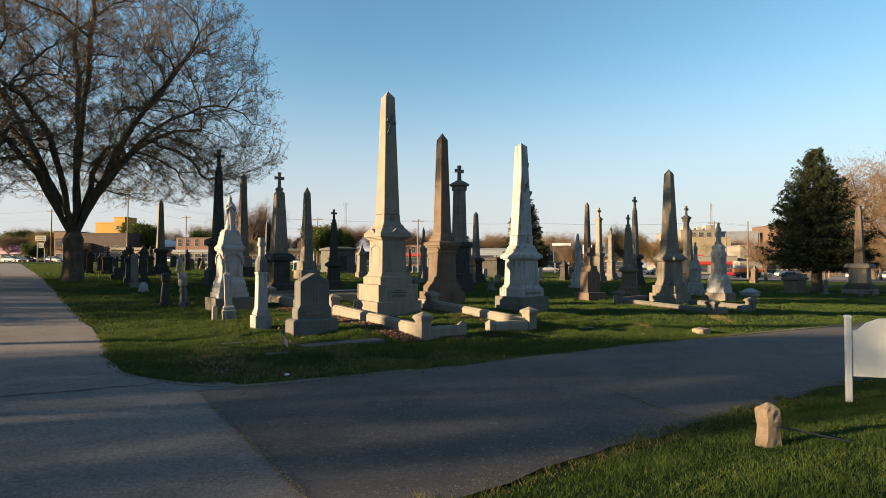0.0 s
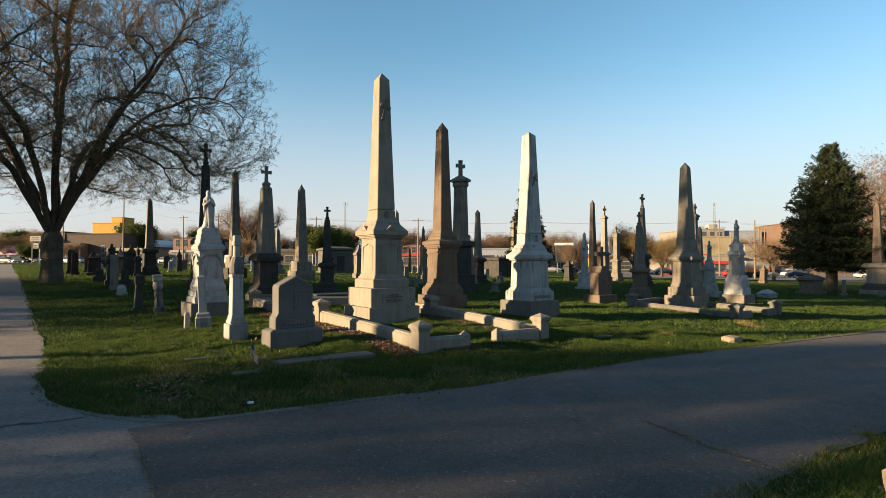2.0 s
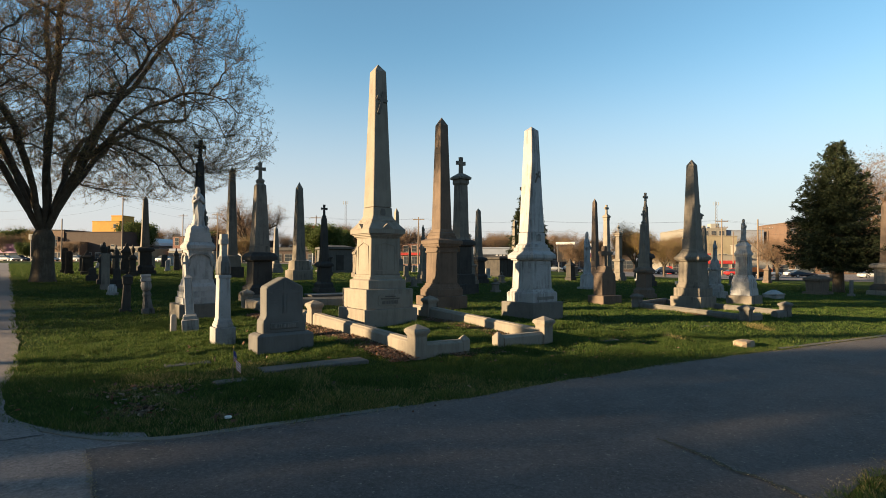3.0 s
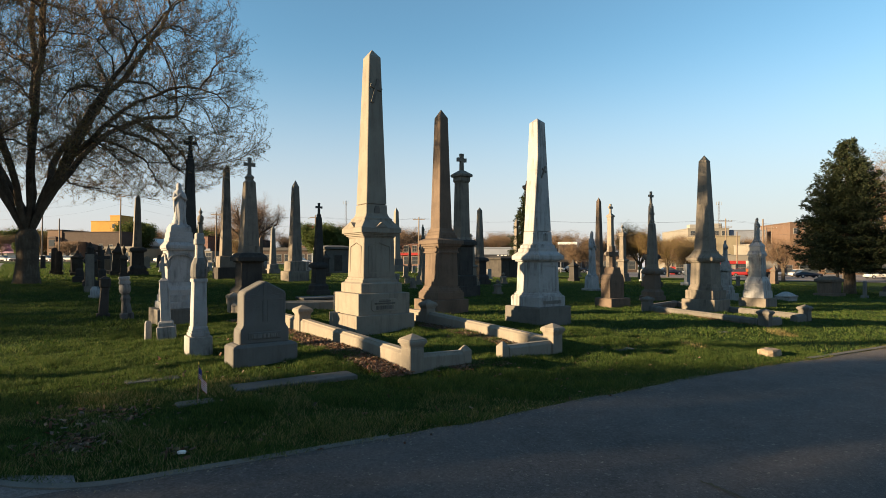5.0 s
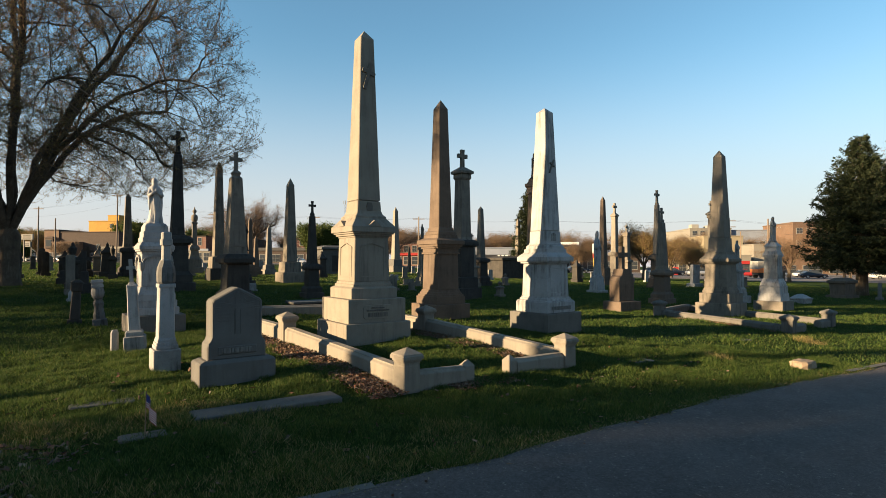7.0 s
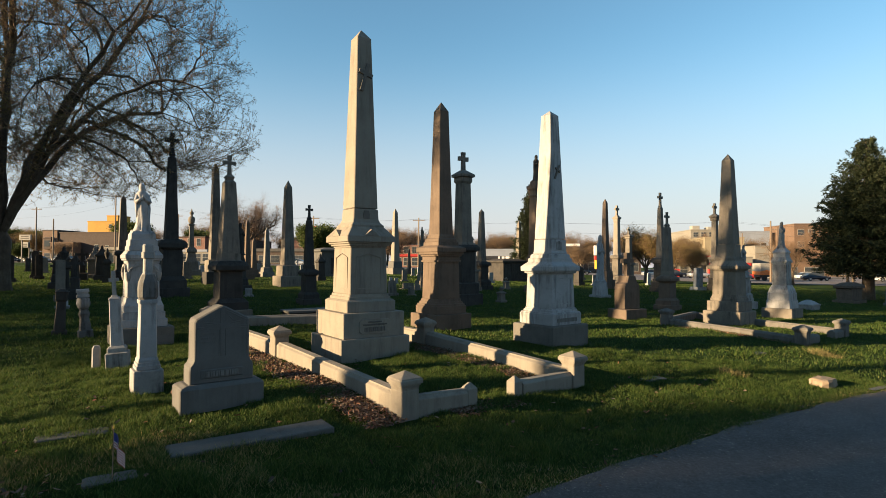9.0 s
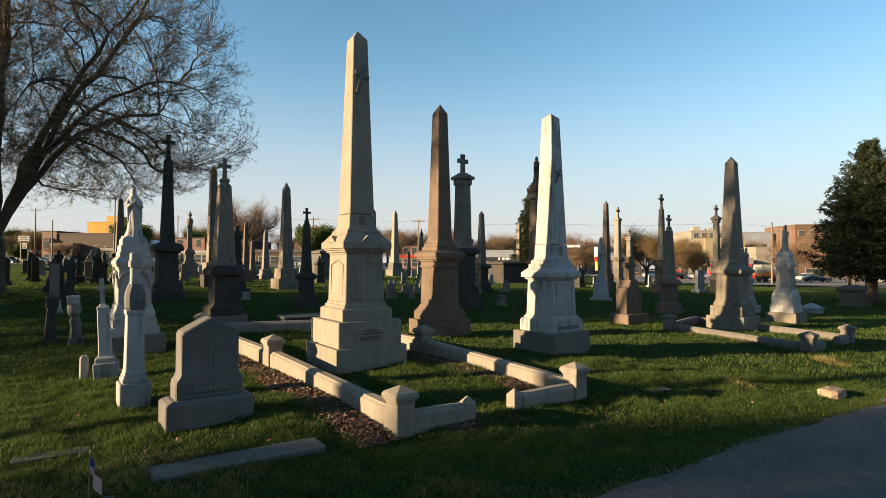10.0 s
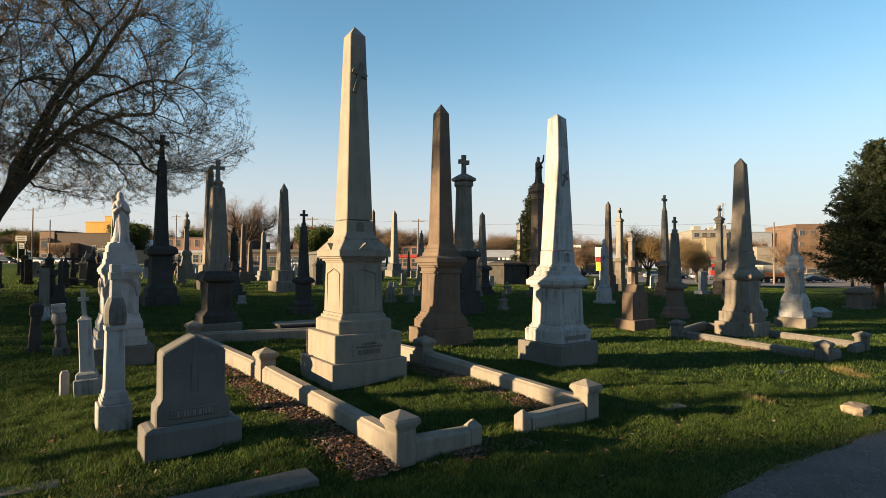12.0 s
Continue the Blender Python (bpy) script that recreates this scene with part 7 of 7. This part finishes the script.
for i in range(3):
    t, u = i / 7, (i + 1) / 7
    a = (0.014 + 0.105 * t + 0.012 * math.sin(t * 7), 0.02 * math.sin(t * 8) - 0.001, 0.523 - 0.22 * t)
    b = (0.014 + 0.105 * u + 0.012 * math.sin(u * 7), 0.02 * math.sin(u * 8) - 0.001, 0.523 - 0.22 * u)
    g.face(a, b, (b[0], b[1], b[2] - 0.0875), (a[0], a[1], a[2] - 0.0875))
part("canton", g, plain("flag_blue", (0.02, 0.03, 0.12), 0.8), fl)
tagged(fl, "small striped cloth flag on a stick in the grass", "flag")

# loose stuff: bark mulch beside the kerb, leaf litter
rng = np.random.default_rng(12)


def scatter_chips(name, pts, size, material, label):
    n = len(pts)
    c = np.column_stack([pts, height(pts[:, 0], pts[:, 1]) + rng.uniform(0.012, 0.045, n)])
    a = rng.normal(0, 1, (n, 3)) * (1, 1, 0.35)
    a /= np.linalg.norm(a, axis=1, keepdims=True)
    b = np.cross(a, rng.normal(0, 0.4, (n, 3)) + (0, 0, 1))
    b /= np.linalg.norm(b, axis=1, keepdims=True)
    up = np.cross(a, b)
    s = size * rng.uniform(0.5, 1.5, (n, 1))
    w = s * rng.uniform(0.3, 0.6, (n, 1))
    t = s * 0.12
    v = np.stack([c - a * s - b * w * 0.6, c + a * s - b * w, c + a * s * 0.8 + b * w, c - a * s * 0.9 + b * w, c - a * s * 0.4 + up * t * 2, c + a * s * 0.4 + up * t * 2], 1).reshape(-1, 3)
    base = (np.arange(n) * 6)[:, None, None]
    tri = np.array([[0, 1, 5], [0, 5, 4], [1, 2, 5], [2, 3, 4], [2, 4, 5], [3, 0, 4]])[None]
    o = new(name, raw_mesh(name, v, (base + tri).reshape(-1, 3), material))
    tagged(o, label, "mulch" if "mulch" in name else "leaf litter", kind="stuff")


def along(p, turn, d0, d1, s0, s1, n):
    """Random spots on a band beside a line."""
    d, s = rng.uniform(d0, d1, n), rng.triangular(s0, (s0 + s1) / 2, s1, n)
    c, q = math.cos(radians(turn)), math.sin(radians(turn))
    return np.column_stack([p[0] + c * d - q * s, p[1] + q * d + c * s])


outer = along(PL, SIDE, -0.3, 8.0, 0.08, 0.85, 11000)
inner = along(PR, SIDE + 3.0, 0.1, 4.6, 0.10, 0.75, 4000)
gate = along(GL, FRONT, -0.5, 0.9, -0.5, 0.1, 1300)
right = along(QL, QS, 0.2, 4.2, 0.15, 0.6, 1600)
scatter_chips("mulch", np.concatenate([outer, inner, gate, right]), 0.021, CHIPS, "reddish brown bark mulch along the kerbs")
litter = np.concatenate([np.column_stack([rng.normal(-4.0, 0.22, 320), rng.normal(9.45, 0.2, 320)]), np.column_stack([rng.normal(-4.3, 0.4, 160), rng.normal(10.4, 0.25, 160)]), np.column_stack([rng.normal(-2.75, 0.07, 40), rng.normal(9.5, 0.05, 40)])])
more = np.column_stack([rng.uniform(-6, 6, 700), rng.uniform(9, 19, 700)])
more = more[~is_road(more[:, 0], more[:, 1], -0.3)]
scatter_chips("leaf_litter", np.concatenate([litter, more]), 0.03, CHIPS, "scattered dead brown leaves in the grass")
ob = base_at("litter_scrap", -2.66, 9.45, 20)
part("scrap", Geo().stack([(0.02, 0.08, 0.05), (0.04, 0.09, 0.04), (0.05, 0.05, 0.025)], 0.01), WHITE_PAINT, ob)
tagged(ob, "crumpled white paper scrap on the lawn", "litter")

# concrete edging at the lawn's rounded corner
g = Geo()
edge = []
for i in range(24):
    t = i / 23
    v = -0.23 + 1.0 * max(0, (0.35 - t) / 0.35) ** 2
    u = -0.6 + t * 4.2
    edge.append((-3.56 + u * UX - v * UY, 8.35 + u * UY + v * UX))
ring_rows = []
for (xa, ya) in edge:
    z = height(xa, ya)
    ring_rows.append([(xa + UY * 0.06, ya - UX * 0.06, z - 0.05), (xa + UY * 0.06, ya - UX * 0.06, z + 0.03), (xa - UY * 0.06, ya + UX * 0.06, z + 0.034), (xa - UY * 0.06, ya + UX * 0.06, z - 0.05)])
g.loft(ring_rows)
tagged(part("edging", g, CONCRETE), "worn concrete edging at the lawn's corner", "edging", kind="structure")

# long cracks in the tarmac
def crack(p, q, width, lift, seed, material, label):
    r = np.random.default_rng(seed)
    g, n = Geo(), 46
    dx, dy = q[0] - p[0], q[1] - p[1]
    ln = math.hypot(dx, dy)
    sway, rows = 0.0, []
    for i in range(n + 1):
        t = i / n
        sway = sway * 0.85 + r.normal(0, 0.022)
        x, y = p[0] + dx * t - dy / ln * sway, p[1] + dy * t + dx / ln * sway
        half = width * r.uniform(0.25, 1.0) / 2
        z = height(x, y) + lift
        rows.append(((x - dy / ln * half, y + dx / ln * half, z), (x + dy / ln * half, y - dx / ln * half, z)))
    for (a, b), (c, d) in zip(rows, rows[1:]):
        g.face(a, b, d, c)
    tagged(part("road_crack", g, material), label, "crack", kind="structure")


crack((-7.4, 6.2), (-4.33, 8.44), 0.075, 0.024, 1, RUBBER, "dark crack wandering across the old lane")
crack((2.75, 9.65), (3.8, 7.93), 0.07, 0.036, 2, EDGE_DIRT, "crack in the road filled with dry grass")
u = rng.uniform(0.4, 26, 9000)
side = rng.random(9000) < 0.5
v = np.where(side, lawn_edge(u) + rng.normal(-0.03, 0.08, 9000), -4.45 - 0.85 * np.exp(-u / 6.0) + np.abs(rng.normal(0.0, 0.17, 9000)))
seam = rng.uniform(0, 1, 700)
seam_x = 3.0 + 0.8 * seam + rng.normal(0, 0.03, 700) + 0.04 * np.sin(seam * 15)
seam_y = 9.25 - 1.32 * seam + rng.normal(0, 0.03, 700)
k = rng.uniform(0, 1, (1500, 1)) ** 0.7
join = np.array((-3.54, 8.11)) + k * np.array((3.05, -3.45)) + rng.normal(0, 0.022, (1500, 2))
scatter_chips("road_grit", np.concatenate([np.column_stack([-3.56 + u * UX - v * UY, 8.35 + u * UY + v * UX]), np.column_stack([seam_x, seam_y]), join]), 0.008, GRIT, "tan grit and straw along the road's edges")
sheet = [[(-3.56 + u * UX - v * UY, 8.35 + u * UY + v * UX) for v in (0.20, 0.27, 0.34)] for u in np.arange(15.2, 40, 0.4)]
strip("edging", sheet, CONCRETE, "pale flush concrete edging beside the road", 0.05)
# ---------------------------------------------------------------- grass
BLOCKS = [(-2.6, 17.8, 0.95), (-1.29, 22.63, 0.8), (1.88, 20.56, 0.85), (-5.40, 14.45, 0.30), (-7.15, 16.10, 0.25), (-8.46, 18.63, 0.75), (-3.72, 13.72, 0.42)]


def grass(name, x0, x1, y0, y1, n, h, w, material, label, keep=None, slack=-0.04):
    x, y = rng.uniform(x0, x1, n), rng.uniform(y0, y1, n)
    edge = 0.05 * np.sin(x * 5.1) * np.sin(y * 4.3)
    ok = ~is_road(x, y, slack + edge)
    for bx, by, br in BLOCKS:
        ok &= np.hypot(x - bx, y - by) > br
    c, s = math.cos(radians(40)), math.sin(radians(40))
    lx, ly = (x + 2.57) * c + (y - 12.49) * s, -(x + 2.57) * s + (y - 12.49) * c
    ok &= ~((np.abs(lx) < 1.0) & (np.abs(ly) < 0.21))
    c, s = math.cos(radians(SIDE)), math.sin(radians(SIDE))
    dx, dy = x - PL[0], y - PL[1]
    d, q = dx * c + dy * s, -dx * s + dy * c
    ok &= ~((d > -0.3) & (d < 7.0) & (q > -0.1) & (q < 0.5 + 0.2 * np.sin(d * 3)) & (rng.random(n) < 0.93))
    clump = np.sin(x * 2.3 + 1.5 * np.sin(y * 1.9)) * np.sin(y * 2.9 + 1.2 * np.sin(x * 1.3)) + 0.5 * np.sin(x * 7.1 + y * 3.0) * np.sin(y * 6.3 - x * 2.0)
    ok &= rng.random(n) < 0.72 + 0.3 * clump
    if keep is not None:
        ok &= keep(x, y)
    x, y, clump = x[ok], y[ok], clump[ok]
    n = len(x)
    z = height(x, y) + bumps(x, y) - 0.008
    tuft = np.sin(x * 9.7 + 2.1 * np.sin(y * 5.3)) * np.sin(y * 10.9 + 1.9 * np.sin(x * 6.1))
    hh = h * (0.8 + 0.6 * np.clip(clump, 0, 1.2) + 0.45 * np.clip(tuft, -0.4, 1)) * rng.uniform(0.5, 1.5, n)
    an = rng.uniform(0, 2 * math.pi, n)
    ww = w * rng.uniform(0.6, 1.3, n)
    lean = rng.normal(0, 0.55, (n, 2)) * hh[:, None]
    p = np.column_stack([x, y, z])
    side = np.column_stack([np.cos(an), np.sin(an), np.zeros(n)]) * ww[:, None] / 2
    vv = np.stack([p - side, p + side, p + np.column_stack([lean, hh])], 1).reshape(-1, 3)
    o = new(name, raw_mesh(name, vv, np.arange(n * 3).reshape(n, 3), material))
    tagged(o, label, "grass", kind="stuff")


grass("grass", -9, 9, 7.5, 20, 900000, 0.055, 0.012, GRASS, "short shaggy green lawn grass")
grass("grass", 0, 9, -1, 12, 560000, 0.045, 0.010, GRASS, "green verge grass beside the road", lambda x, y: across(x, y)[0] < -3.9)
grass("grass", -26, 24, 15, 42, 620000, 0.06, 0.026, GRASS, "green lawn grass between the monuments", lambda x, y: (y > 20) | (np.abs(x) > 9))
grass("grass", -40, 36, 38, 80, 260000, 0.07, 0.055, GRASS, "green lawn grass among the far rows", lambda x, y: y > 42)
grass("dry_grass", -5.5, 2.0, 8.6, 12.5, 50000, 0.06, 0.008, DRY_GRASS, "patches of dry straw-coloured grass", lambda x, y: np.sin(x * 1.7 + 0.6) * np.sin(y * 2.2) > -0.1)
grass("dry_grass", -6, 16, 8, 26, 260000, 0.045, 0.010, DRY_GRASS, "dead grass along the road's edge", lambda x, y: np.abs(across(x, y)[0] - lawn_edge((x + 3.56) * UX + (y - 8.35) * UY) - 0.05) < 0.28, -0.10)
grass("dry_grass", -2, 12, 2, 15, 300000, 0.055, 0.009, DRY_GRASS, "dead grass along the verge's edge", lambda x, y: np.abs(across(x, y)[0] - verge_edge(x, y) + 0.08) < 0.22, -0.15)
grass("dry_grass", -34, -3, 8, 40, 110000, 0.055, 0.012, DRY_GRASS, "dead grass and grit along the lane's edge", lambda x, y: np.abs(across(x, y)[1] - 0.36) < 0.22, -0.10)
grass("grass", -34, -9, 10, 34, 330000, 0.055, 0.018, GRASS, "green lawn grass beside the lane", lambda x, y: (y < 15) | (x < -26))
grass("grass", -64, -26, 34, 78, 220000, 0.08, 0.06, GRASS, "green lawn grass under the trees", lambda x, y: x < -26 - 0.3 * (y < 42) * (x > -34))
grass("dry_grass", 5, 11, 17.5, 23, 60000, 0.10, 0.010, DRY_GRASS, "yellowed tussocks in the lawn", lambda x, y: (np.hypot(x - 5.64, y - 18.4) < 0.33 * rng.random(len(x)) ** 0.4) | (np.hypot(x - 9.6, y - 22.1) < 0.45 * rng.random(len(x)) ** 0.4))
